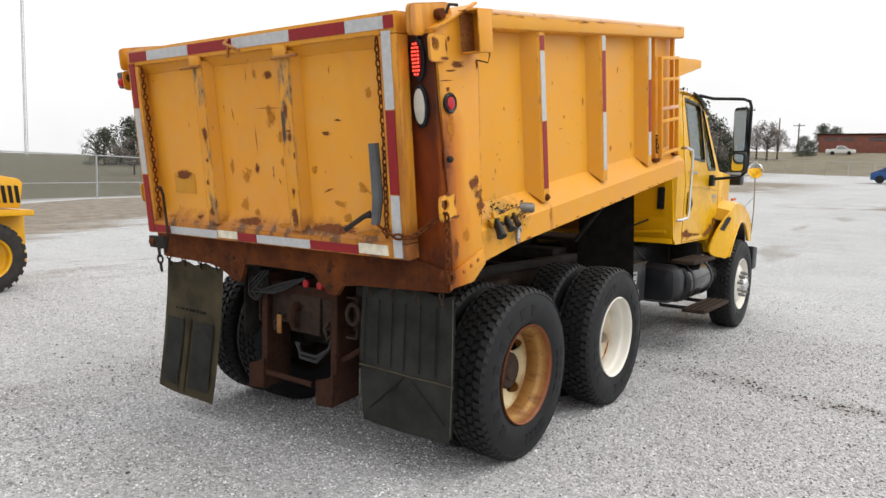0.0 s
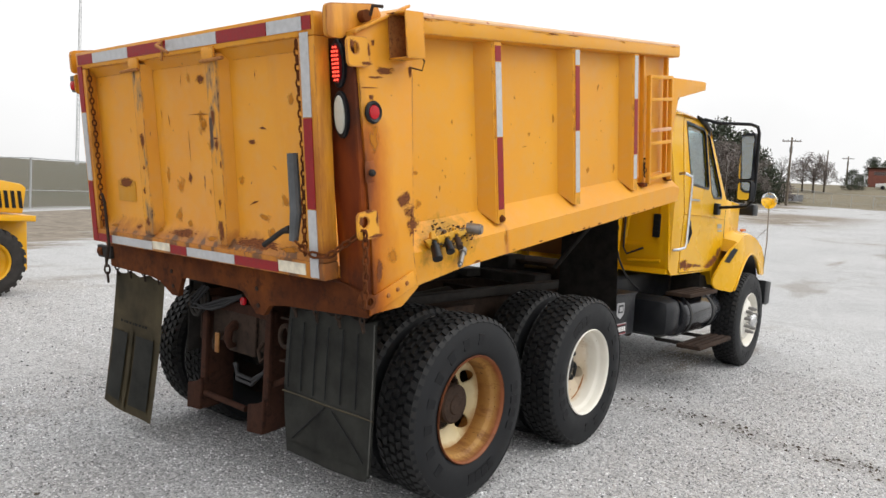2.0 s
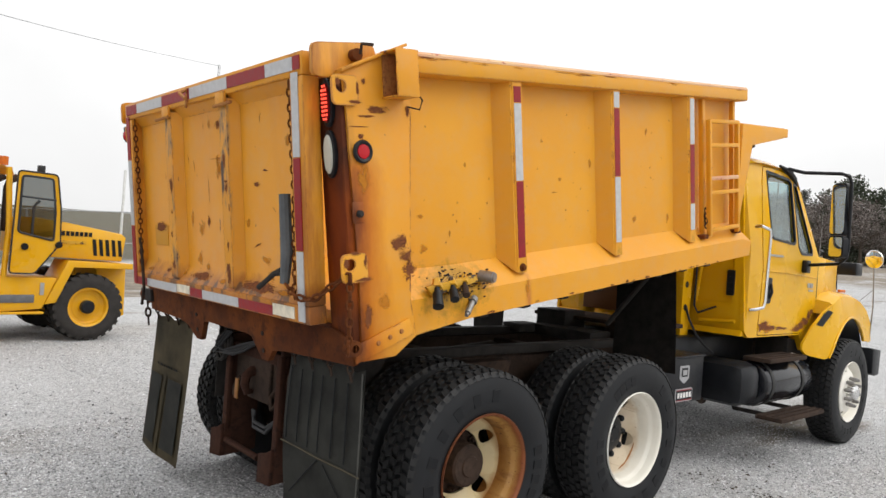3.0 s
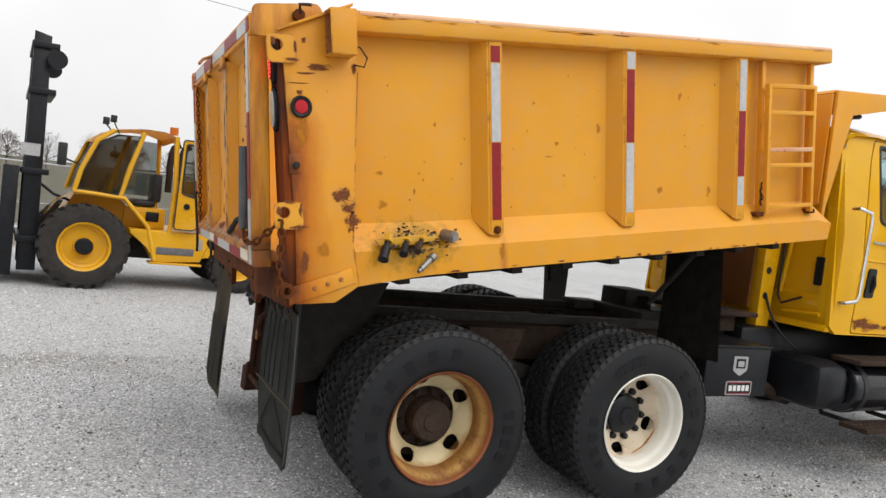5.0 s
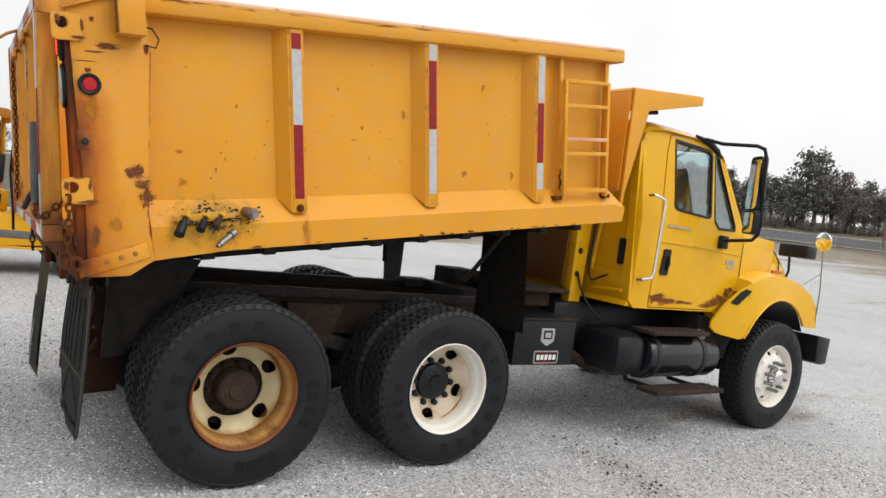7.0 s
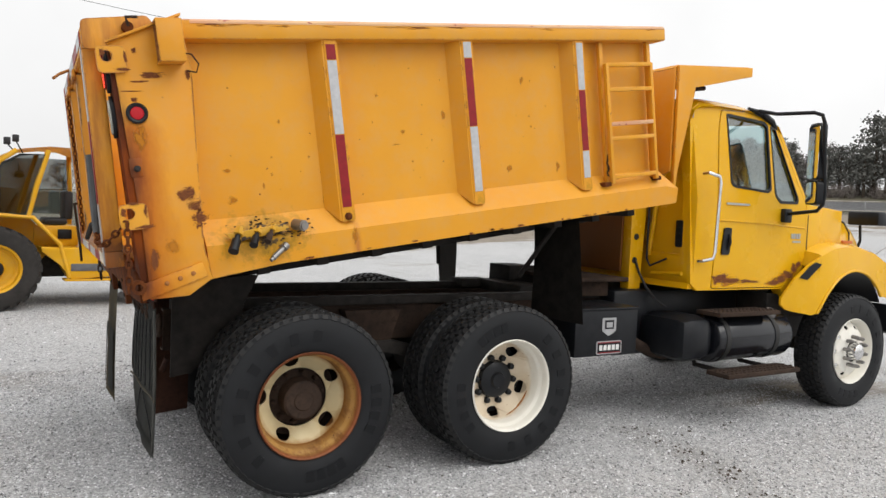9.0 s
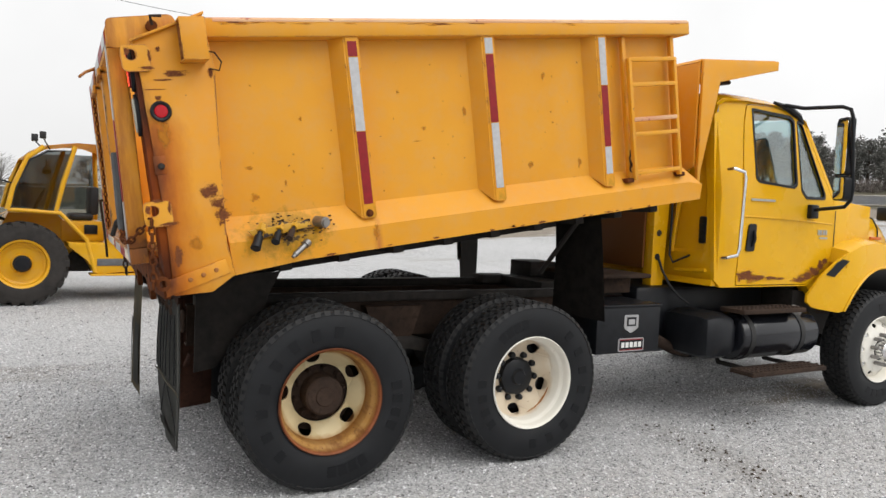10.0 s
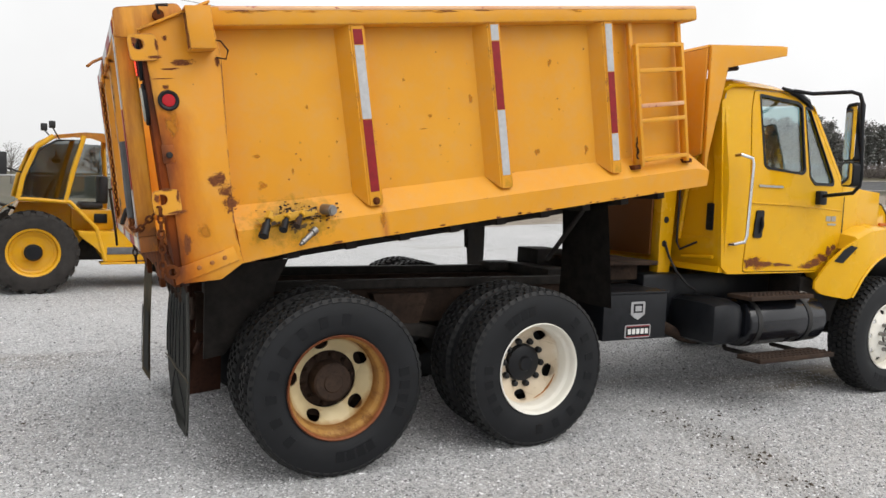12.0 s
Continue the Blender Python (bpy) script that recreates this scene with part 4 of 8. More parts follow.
for y, dz in ((0.40, 0.0), (-0.325, 0.0)):
    bm = bmesh.new()
    tube(bm, [(-0.012, y + 0.14 if y > 0 else y + 0.06, GH - 0.15), (-0.012, y - 0.05 if y > 0 else y - 0.13, GH - 0.145)], 0.009, 8)
    part("latch_bar", bm, RUST_EDGE, gate)
    bm = bmesh.new()
    box(bm, -0.012, 0.004, y - 0.05, y + 0.05, GH - 0.145, GH - 0.085, 0.004)
    part("latch_bracket", bm, GATE_YELLOW, gate)
bm = bmesh.new()
tube(bm, [(0.0, 0.09, GH - 0.02), (-0.06, 0.05, GH - 0.05), (-0.10, -0.12, GH - 0.10)], 0.009, 8)
tube(bm, [(0.0, 0.09, GH - 0.02), (-0.012, 0.09, GH - 0.12)], 0.007, 8)
part("hook_rod", bm, RUST_EDGE, gate)
# the old decal and the hook on the far corner
bm = bmesh.new()
box(bm, 0.0585, 0.0605, 0.62, 0.83, 0.26, 0.385)
part("old_decal", bm, DECAL, gate, "peeled darker yellow decal")
bm = bmesh.new()
tube(bm, [(-0.012, 0.90, 0.30), (-0.03, 0.86, 0.30), (-0.03, 0.84, 0.25), (-0.025, 0.845, 0.0), (-0.025, 0.90, -0.12)], 0.009, 8)
part("corner_hook", bm, RUST_DARK, gate)
bm = bmesh.new()
box(bm, 0.10, 0.13, 1.10, 1.28, -0.14, -0.06, 0.004)
part("pin_lug", bm, SOOT, gate)
bm = bmesh.new()
chain(bm, [(0.11, 1.19, -0.14), (0.11, 1.19, -0.30)], 0.055, 0.007, 0.016)
part("safety_chain", bm, RUST_DARK, gate)

# rust marks with their own shapes on gate and walls
BACK = pose(0, 0, 0, 0, -90, 0) @ pose(0, 0, 0, 0, 0, -90)
SIDE_ON = pose(0, 0, 0, 90, 0, 0)
for y, z, size, sq, mt in (
        (-0.13, 0.70, 0.05, 1.5, STAIN), (-0.12, 0.74, 0.03, 1.2, STAIN), (0.12, 0.38, 0.055, 0.9, STAIN), (0.24, 0.43, 0.028, 2.0, STAIN), (0.16, 0.21, 0.045, 1.4, STAIN), (0.05, 0.17, 0.032, 1.2, STAIN), (-0.20, 0.60, 0.035, 1.2, STAIN),
        (-0.62, 0.245, 0.06, 0.45, STAIN), (-0.67, 0.16, 0.04, 1.2, STAIN), (-0.86, 0.80, 0.03, 1.3, STAIN), (-0.55, 0.61, 0.035, 0.4, FLECK), (-0.20, 0.46, 0.02, 1.8, STAIN), (-0.78, 0.33, 0.04, 1.0, STAIN), (0.02, 0.42, 0.02, 1.6, FLECK),
        (-0.45, 0.42, 0.03, 1.0, STAIN), (-0.03, 0.95, 0.025, 2.0, STAIN), (-0.14, 0.93, 0.035, 0.7, FLECK)):
    mark(gate, "rust_mark", pose(0.0598, y, z) @ BACK, size * 1.25, size * sq * 1.25, mt)
for y, z, size, sq in ((-0.325, 0.16, 0.045, 2.6), (-0.335, 0.60, 0.025, 2.5), (0.40, 0.16, 0.05, 1.0), (0.39, 0.62, 0.045, 2.0), (0.41, 0.34, 0.025, 1.5), (0.395, 0.47, 0.02, 1.5), (-0.33, 0.30, 0.02, 3.0), (-0.32, 0.74, 0.03, 2.4), (-0.36, 0.50, 0.012, 4.0), (-0.33, 0.63, 0.05, 0.25)):
    mark(gate, "scrape", pose(0.0025, y, z) @ BACK, size * 0.75, size * sq * 0.7, FLECK)
for y, z, size, sq, mt in ((0.08, 0.118, 0.17, 0.22, FLECK), (-0.60, 0.115, 0.22, 0.22, FLECK), (-0.84, 0.11, 0.12, 0.25, STAIN), (0.57, 0.118, 0.04, 0.6, FLECK), (0.33, 0.12, 0.06, 0.5, STAIN), (-0.20, 0.11, 0.10, 0.25, STAIN), (0.85, 0.11, 0.08, 0.3, STAIN)):
    mark(gate, "scrape", pose(0.012 + (z - 0.075) * 0.625 - 0.003, y, z, 0, 32, 0) @ BACK, size, size * sq, mt)
mark(gate, "decal_scuff", pose(0.0575, 0.725, 0.375) @ BACK, 0.11, 0.045, FLECK)
for k, (y0, z0, y1, z1, thin) in enumerate(((0.0, 0.50, 0.005, 0.68, 0.003), (0.045, 0.90, 0.04, 0.97, 0.004), (0.0, 0.755, -0.25, 0.75, 0.0035), (0.20, 0.77, 0.18, 0.69, 0.004), (-0.11, 0.72, -0.15, 0.65, 0.004), (-0.09, 0.92, -0.16, 0.955, 0.008),
        (-0.61, 0.675, -0.67, 0.67, 0.006), (-0.70, 0.50, -0.73, 0.475, 0.004), (-0.235, 0.95, -0.232, 0.88, 0.006), (-0.24, 0.84, -0.237, 0.70, 0.005), (-0.155, 0.37, -0.17, 0.33, 0.006), (0.27, 0.80, 0.26, 0.74, 0.004), (-0.60, 0.95, -0.602, 0.90, 0.003), (0.62, 0.70, 0.615, 0.66, 0.004), (-0.78, 0.33, -0.85, 0.30, 0.004), (-0.50, 0.30, -0.58, 0.325, 0.005))):
    bm = bmesh.new()
    a, c = Vector((0.0598, y0, z0)), Vector((0.0598, y1, z1))
    side = (c - a).cross(Vector((1, 0, 0))).normalized() * thin
    mid = (a + c) / 2 + side * 0.6
    bm.faces.new([bm.verts.new(p) for p in (a, mid + side, c, mid - side)])
    part("scratch", bm, RUST_EDGE if k % 3 else SPOT_DARK, gate)
WALL_MARKS = [(1.436, 0.988, 0.026, 1.5), (1.90, 0.62, 0.03, 1.0), (2.30, 0.60, 0.022, 2.2), (0.28, 0.66, 0.014, 1.5), (0.33, 0.72, 0.010, 1.3), (0.10, 0.60, 0.035, 0.9), (0.09, 0.76, 0.03, 0.6),
              (0.55, 0.80, 0.012, 1.0), (0.62, 0.56, 0.022, 2.6), (1.10, 0.83, 0.05, 0.1), (1.20, 0.72, 0.01, 1.2), (2.05, 1.18, 0.02, 1.8), (1.15, 0.90, 0.02, 0.9), (2.10, 0.88, 0.012, 1.0), (0.40, 1.0, 0.012, 1.6), (1.00, 1.12, 0.012, 1.5)]
for u, w, size, sq in WALL_MARKS:
    mark(bed, "rust_mark", pose(u, -1.1015, w) @ SIDE_ON, size * 1.2, size * sq * 1.2, STAIN)
for u, w, size, sq, mt in ((-0.15, 0.665, 0.06, 1.0, FLECK), (-0.10, 0.54, 0.06, 1.0, FLECK), (-0.12, 0.60, 0.05, 0.9, FLECK), (-0.24, 1.245, 0.075, 0.3, FLECK), (-0.30, 1.215, 0.06, 0.12, FLECK), (-0.07, 1.24, 0.018, 2.0, FLECK), (-0.34, 1.17, 0.07, 0.06, FLECK),
                           (-0.326, 0.95, 0.06, 1.6, STAIN), (-0.25, 0.42, 0.05, 1.3, STAIN), (-0.34, 0.36, 0.03, 2.5, FLECK), (-0.30, 1.36, 0.018, 1.0, FLECK), (-0.33, 1.13, 0.02, 1.0, FLECK)):
    mark(bed, "rust_mark", pose(u, -1.2415, w) @ SIDE_ON, size, size * sq, mt)
mark(bed, "rust_mark", pose(0.735, -1.2015, 0.335) @ SIDE_ON, 0.035, 0.07, STAIN)
for u, w, a, b in ((-0.36, 1.27, 0.05, 0.012), (-0.44, 1.35, 0.02, 0.03), (-0.345, 1.33, 0.012, 0.04), (-0.36, 0.525, 0.06, 0.014), (-0.45, 0.60, 0.02, 0.035), (-0.35, 0.60, 0.012, 0.04), (-0.40, 0.64, 0.04, 0.012)):
    mark(bed, "plate_rust", pose(u, -1.2582, w) @ SIDE_ON, a, b, FLECK)
rnd = random.Random(12)
for k in range(20):
    mark(bed, "rail_scuff", pose(rnd.uniform(0.0, 3.2), -1.2062, rnd.uniform(1.482, 1.494)) @ SIDE_ON, rnd.uniform(0.03, 0.14), rnd.uniform(0.004, 0.010), STAIN if k % 5 else FLECK)
for k in range(16):
    mark(bed, "edge_chip", pose(rnd.uniform(0.35, 3.1), -1.2012, rnd.uniform(0.244, 0.252)) @ SIDE_ON, rnd.uniform(0.01, 0.05), rnd.uniform(0.004, 0.010), FLECK)
for k in range(26):
    mark(bed, "paint_chip", pose(rnd.uniform(0.1, 3.0), -1.1014, rnd.uniform(0.53, 1.38)) @ SIDE_ON, rnd.uniform(0.004, 0.011), rnd.uniform(0.004, 0.014), rnd.choice((STAIN, STAIN, FLECK)))
bm = bmesh.new()
lathe(bm, [(0.022, 0), (0.022, 0.006), (0.014, 0.010), (0.012, 0.020), (0, 0.022)], pose(0.712, -1.19, 0.447), 14)
part("post_bolt", bm, RUST, bed)

# hydraulic couplers and plugs clustered on the skirt
coupler_plate = bmesh.new()
prism(coupler_plate, [(0.02, 0.435), (0.34, 0.455), (0.36, 0.42), (0.06, 0.385)], "y", -1.195, -1.215, 0.003)
coupler = part("coupler_plate", coupler_plate, GRIMY_YELLOW, truck, "grimy yellow mounting plate for hose couplers", BED)
for (u, w), (du, dw), r, L, mt in (((0.085, 0.43), (-0.055, -0.085), 0.024, 0.12, SATIN), ((0.185, 0.425), (-0.05, -0.065), 0.020, 0.10, SATIN), ((0.265, 0.43), (-0.055, -0.06), 0.016, 0.10, RUST_DARK)):
    bm = bmesh.new()
    d = Vector((du, -0.07, dw)).normalized()
    p0 = Vector((u, -1.21, w))
    tube(bm, [p0, p0 + d * L * 0.35, p0 + d * L * 0.36, p0 + d * L * 0.85, p0 + d * L * 0.86, p0 + d * L], [r * 0.6, r * 0.6, r, r, r * 1.12, r * 1.12], 14)
    part("hose_coupler", bm, mt, coupler)
    bm = bmesh.new()
    tube(bm, [p0 - d * 0.04, p0 - d * 0.012, p0 - d * 0.01, p0 + d * 0.01], [r * 0.8, r * 0.8, r * 1.15, r * 1.15], 6)
    part("coupler_nut", bm, GRIMY_YELLOW, coupler)
bm = bmesh.new()
p0, d = Vector((0.40, -1.18, 0.44)), Vector((0.35, -0.85, -0.1)).normalized()
tube(bm, [p0, p0 + d * 0.075, p0 + d * 0.076, p0 + d * 0.085], [0.03, 0.03, 0.024, 0.024], 16)
part("steel_plug", bm, STEEL, coupler)
bm = bmesh.new()
p0, d = Vector((0.335, -1.20, 0.335)), Vector((-0.75, -0.4, -0.42)).normalized()
tube(bm, [p0, p0 + d * 0.03, p0 + d * 0.031, p0 + d * 0.12, p0 + d * 0.121, p0 + d * 0.14], [0.022, 0.022, 0.015, 0.015, 0.01, 0.01], 12)
part("steel_nipple", bm, STEEL, coupler)
rnd = random.Random(4)
bm = bmesh.new()
for k in range(150):
    u, w = rnd.gauss(0.27, 0.09), rnd.gauss(0.425, 0.03)
    s = rnd.uniform(0.002, 0.007)
    dep = -1.2 + max(0.0, w - 0.385) * 0.83
    box(bm, u - s, u + s, dep - s * 0.8, dep - 0.001, w - s * 0.6, w + s * 0.6, 0, None)
tagged(part("dried_grease", bm, RUST_DARK, coupler), kind="stuff")

# climbing ladder
bm = bmesh.new()
box(bm, 2.684, 2.716, -1.16, -1.125, 0.44, 1.415, 0.004)
ladder = part("ladder", bm, BED_YELLOW, truck, "welded yellow side ladder", BED)
bm = bmesh.new()
box(bm, 3.134, 3.166, -1.16, -1.125, 0.44, 1.415, 0.004)
part("ladder_rail", bm, BED_YELLOW, ladder)
for u in (2.70, 3.118):
    bm = bmesh.new()
    box(bm, u - 0.013, u + 0.013, -1.215, -1.18, 0.44, 1.265, 0.004)
    part("ladder_rail", bm, BED_YELLOW, ladder)
for w, mt in ((1.255, BED_YELLOW), (1.086, BED_YELLOW), (0.852, SCRAPED), (0.750, BED_YELLOW), (0.485, BED_YELLOW)):
    bm = bmesh.new()
    box(bm, 2.703, 3.113, -1.215, -1.185, w - 0.014, w + 0.014, 0.004)
    part("ladder_rung", bm, mt, ladder)
for u in (2.66, 3.145):
    bm = bmesh.new()
    box(bm, u - 0.03, u + 0.03, -1.20, -1.11, 0.425, 0.455, 0.006)
    part("ladder_foot", bm, RUST, ladder)
bm = bmesh.new()
chain(bm, [(2.70, -1.17, 0.64), (2.69, -1.18, 0.50)], 0.035, 0.006, 0.013)
part("ladder_pin", bm, RUST_DARK, ladder)

# cab guard standing on the chassis between body and cab
bm = bmesh.new()
prism(bm, [(-0.955, 2.835), (-0.955, 2.03), (-0.47, 1.86), (-0.47, 1.20), (0.47, 1.20), (0.47, 1.86), (0.955, 2.03), (0.955, 2.835)], "x", 4.215, 4.235, 0.004)
shield = part("cab_guard", bm, BULKHEAD, truck, "orange-yellow cab guard, rust and painted shade low down")
bm = bmesh.new()
prism(bm, [(4.215, 2.838), (4.235, 2.862), (5.085, 2.958), (5.085, 2.935), (4.24, 2.836)], "y", -0.955, 0.955)
part("guard_roof", bm, BED_YELLOW, shield)
bm = bmesh.new()
box(bm, 5.086, 5.092, -0.955, 0.955, 2.875, 2.955, 0.002)
part("guard_lip", bm, BED_YELLOW, shield)
for s in (-1, 1):
    bm = bmesh.new()
    prism(bm, [(4.236, 2.855), (5.095, 2.950), (5.095, 2.876), (4.425, 2.708), (4.268, 2.02), (4.262, 1.90), (4.236, 1.90)], "y", s * 0.957, s * 0.985, 0.003)
    part("guard_side", bm, BED_YELLOW, shield)
    bm = bmesh.new()
    tube(bm, [(4.44, s * 0.90, 2.70), (4.62, s * 0.90, 2.735)], 0.018, 8)
    part("guard_stay", bm, RUST_DARK, shield)
bm = bmesh.new()
tube(bm, [(4.9, -0.6, 2.945), (4.9, 0.6, 2.945)], 0.022, 8)
part("guard_rib", bm, RUST_EDGE, shield)

# splash guards hung under the body ahead of the tandem
for s in (-1, 1):
    bm = bmesh.new()
    v0, v1 = (s * 1.05, s * 0.58)
    n = 8
    rows = []
    for i in range(n + 1):
        w = 0.255 - i * (0.255 + 0.55) / n
        bow = 0.10 * (1 - math.cos(math.pi * min(1.0, i / n) * 0.5))
        rows.append([(2.50 - bow * 0.3, v0, w), (2.50 - bow * 0.5, (v0 + v1) / 2, w), (2.46 - bow, v1, w + 0.05)])
    grid(bm, rows)
    bmesh.ops.solidify(bm, geom=bm.faces[:], thickness=0.012)
    part("splash_guard", bm, SOOT, bed, "black hanging splash guard")
    bm = bmesh.new()
    tube(bm, [(2.47, s * 0.95, 0.27), (2.25, s * 0.62, -0.20)], 0.018, 8)
    part("guard_stay", bm, SOOT, bed)

# ---- mud flaps behind the tandem ----


def flap_sheet(shape, q0, q1, t0, t1, lift, thick, rows=12, cols=8, trim=0.0):
    """A piece of a hanging flap's curved sheet, between shares of its width and height."""
    b = bmesh.new()
    lines = []
    for i in range(rows + 1):
        t = t0 + (t1 - t0) * i / rows
        line = []
        for j in range(cols + 1):
            p = Vector(shape(q0 + (q1 - q0) * j / cols, t)) - Vector((lift, 0, 0))
            if trim and i == rows and j in (0, cols):
                p.z += trim
            line.append(p)
        lines.append(line)
    grid(b, lines)
    bmesh.ops.solidify(b, geom=b.faces[:], thickness=thick)
    return b


def flap_line(shape, a, c, r):
    """A crease or rib across a flap from (q, t) to (q, t)."""
    b = bmesh.new()
    pts = [Vector(shape(a[0] + (c[0] - a[0]) * k / 8, a[1] + (c[1] - a[1]) * k / 8)) - Vector((0.010, 0, 0)) for k in range(9)]
    tube(b, pts, r, 6)
    return b


def right_shape(q, t):
    y = -0.63 - 0.605 * q
    bow = math.sin(math.pi * min(1.0, t * 0.95)) * (0.030 * (1 - q) - 0.008 * q)
    edge = 0.012 * math.sin(q * 19 + 1.0) * max(0.0, 1 - t * 10)
    return (0.415 + 0.013 * q - bow + 0.022 * t * (1 - q) + 0.006 * math.sin(q * 9.0) * t, y, 1.09 - 0.765 * t + edge)


def left_shape(q, t):
    y = 0.60 + 0.615 * q + 0.13 * t * t
    edge = 0.014 * math.sin(q * 17 + 2.6) * max(0.0, 1 - t * 10)
    return (0.425 - 0.012 * math.sin(2.6 * t) + 0.012 * math.sin(q * 6 + 1.0) * t, y, 1.07 - (0.945 - 0.03 * q) * t + edge)


right_flap = part("mud_flap", flap_sheet(right_shape, 0, 1, 0, 1, 0, 0.010, 14, 10, 0.035), FLAP, truck, "worn black rubber mud flap, ribbed and muddy")
for q in (0.06, 0.21, 0.36, 0.50, 0.66, 0.82):
    part("flap_rib", flap_line(right_shape, (q, 0.08), (q, 0.535 + 0.03 * q), 0.0035), LETTER, right_flap)
part("flap_seam", flap_line(right_shape, (0.0, 0.565), (1.0, 0.60), 0.0045), FLAP_MUD, right_flap)
part("flap_crease", flap_line(right_shape, (0.50, 0.60), (0.10, 0.88), 0.004), LETTER, right_flap)
part("flap_crease", flap_line(right_shape, (0.58, 0.61), (0.93, 0.88), 0.003), LETTER, right_flap)
part("flap_hem", flap_sheet(right_shape, 0.02, 0.98, 0.915, 0.985, 0.011, 0.004, 2, 8), FLAP, right_flap)
part("flap_edge", flap_line(right_shape, (0.985, 0.02), (0.985, 0.94), 0.004), FLAP, right_flap)
left_flap = part("mud_flap", flap_sheet(left_shape, 0, 1, 0, 1, 0, 0.010, 14, 10), FLAP_BROWN, truck, "mud-stained rubber mud flap with two dark panels")
for q0, q1 in ((0.10, 0.43), (0.60, 0.92)):
    part("flap_panel", flap_sheet(left_shape, q0, q1, 0.42, 0.93, 0.011, 0.004, 8, 4), FLAP, left_flap)
for k in range(9):
    w = (0.05, 0.03, 0.04)[k % 3]
    part("worn_lettering", flap_sheet(left_shape, 0.24 + 0.062 * k, 0.24 + 0.062 * k + w, 0.335, 0.352, 0.011, 0.002, 1, 1), LETTER, left_flap)
part("flap_strip", flap_sheet(left_shape, 0.485, 0.545, 0.40, 0.98, 0.012, 0.004, 8, 2), FLAP_BROWN, left_flap)
for y in (-0.70, -0.86, -1.02, -1.18, 0.65, 0.82, 1.0, 1.17):
    bm = bmesh.new()
    x = 0.405 if y < 0 else 0.425
    chain(bm, [(x - 0.01, y, 1.045), (x - 0.025, y, 1.115)], 0.045, 0.005, 0.012)
    part("flap_link", bm, RUST_DARK, right_flap if y < 0 else left_flap)

# ---- chassis ----
chassis = None
for s in (-1, 1):
    y = s * 0.43
    bm = bmesh.new()
    box(bm, 0.58, 7.0, y - 0.005, y + 0.005, 0.73, 0.97)
    box(bm, 0.58, 7.0, min(y, y - s * 0.08), max(y, y - s * 0.08), 0.725, 0.735)
    box(bm, 0.58, 7.0, min(y, y - s * 0.08), max(y, y - s * 0.08), 0.965, 0.975)
    if chassis is None:
        chassis = part("chassis_frame", bm, RUST_DARK, truck, "dark rusty channel chassis frame")
    else:
        part("frame_rail", bm, RUST_DARK, chassis)
for s in (-1, 1):
    bm = bmesh.new()
    box(bm, 0.62, 4.0, s * 0.43 - 0.045, s * 0.43 + 0.045, 0.976, 1.035, 0.004)
    part("sub_frame", bm, SOOT, chassis)
for x in (0.75, 1.9, 3.0, 4.2, 5.2):
    bm = bmesh.new()
    box(bm, x - 0.05, x + 0.05, -0.42, 0.42, 0.74, 0.94, 0.005)
    part("frame_cross", bm, RUST_DARK, chassis)
for x in (1.25, 2.618):
    bm = bmesh.new()
    tube(bm, [(x, -0.95, 0.523), (x, -0.25, 0.523), (x, -0.18, 0.523), (x, 0.18, 0.523), (x, 0.25, 0.523), (x, 0.95, 0.523)], [0.075, 0.085, 0.20, 0.20, 0.085, 0.075], 14)
    part("axle", bm, SOOT, chassis)
bm = bmesh.new()
tube(bm, [(6.455, -0.95, 0.50), (6.455, 0.95, 0.50)], 0.06, 10)
part("axle", bm, SOOT, chassis)
for s in (-1, 1):
    bm = bmesh.new()
    prism(bm, [(1.15, 0.62), (1.35, 0.62), (1.78, 0.74), (2.05, 0.74), (2.48, 0.62), (2.68, 0.62), (2.68, 0.54), (2.45, 0.55), (2.02, 0.66), (1.80, 0.66), (1.38, 0.55), (1.15, 0.54)], "y", s * 0.47, s * 0.56, 0.006)
    part("walking_beam", bm, SOOT, chassis)
    bm = bmesh.new()
    prism(bm, [(1.70, 0.95), (2.12, 0.95), (2.02, 0.66), (1.80, 0.66)], "y", s * 0.44, s * 0.55, 0.006)
    part("spring_hanger", bm, RUST_DARK, chassis)
    bm = bmesh.new()
    prism(bm, [(0.62, 1.12), (1.05, 1.12), (1.0, 0.92), (0.80, 0.80), (0.62, 0.86)], "y", s * 0.47, s * 0.60, 0.006)
    part("hinge_block", bm, SOOT, chassis)
    # low black plates added for the shade at the hinge end, hiding it
    bm = bmesh.new()
    prism(bm, [(0.60, 1.16), (1.10, 1.20), (0.98, 0.95), (0.72, 0.62), (0.60, 0.60)], "y", s * 0.60, s * 0.616, 0.002)
    part("hinge_plate", bm, SOOT, chassis)
# hoist cylinder and cross tube under the body
bm = bmesh.new()
tube(bm, [(1.4, 0, 0.82), (2.5, 0, 0.90)], 0.09, 14)
part("hoist_cylinder", bm, SOOT, chassis)
for k, (x, y0, y1, z0, z1) in enumerate(((3.45, -0.30, 0.35, 0.98, 1.07), (3.62, 0.1, 0.42, 1.0, 1.20), (3.25, 0.28, 0.48, 1.0, 1.07))):
    bm = bmesh.new()
    box(bm, x - 0.14, x + 0.14, y0, y1, z0, z1, 0.01)
    part("valve_block", bm, SOOT, chassis)

# towing frame at the back
TOW = {1: 0.345, -1: -0.275}
bm = bmesh.new()
box(bm, 0.60, 0.625, -0.28, 0.38, 0.74, 1.0, 0.004)
tow = part("tow_frame", bm, RUST_DARK, truck, "rusty towing frame with hook")
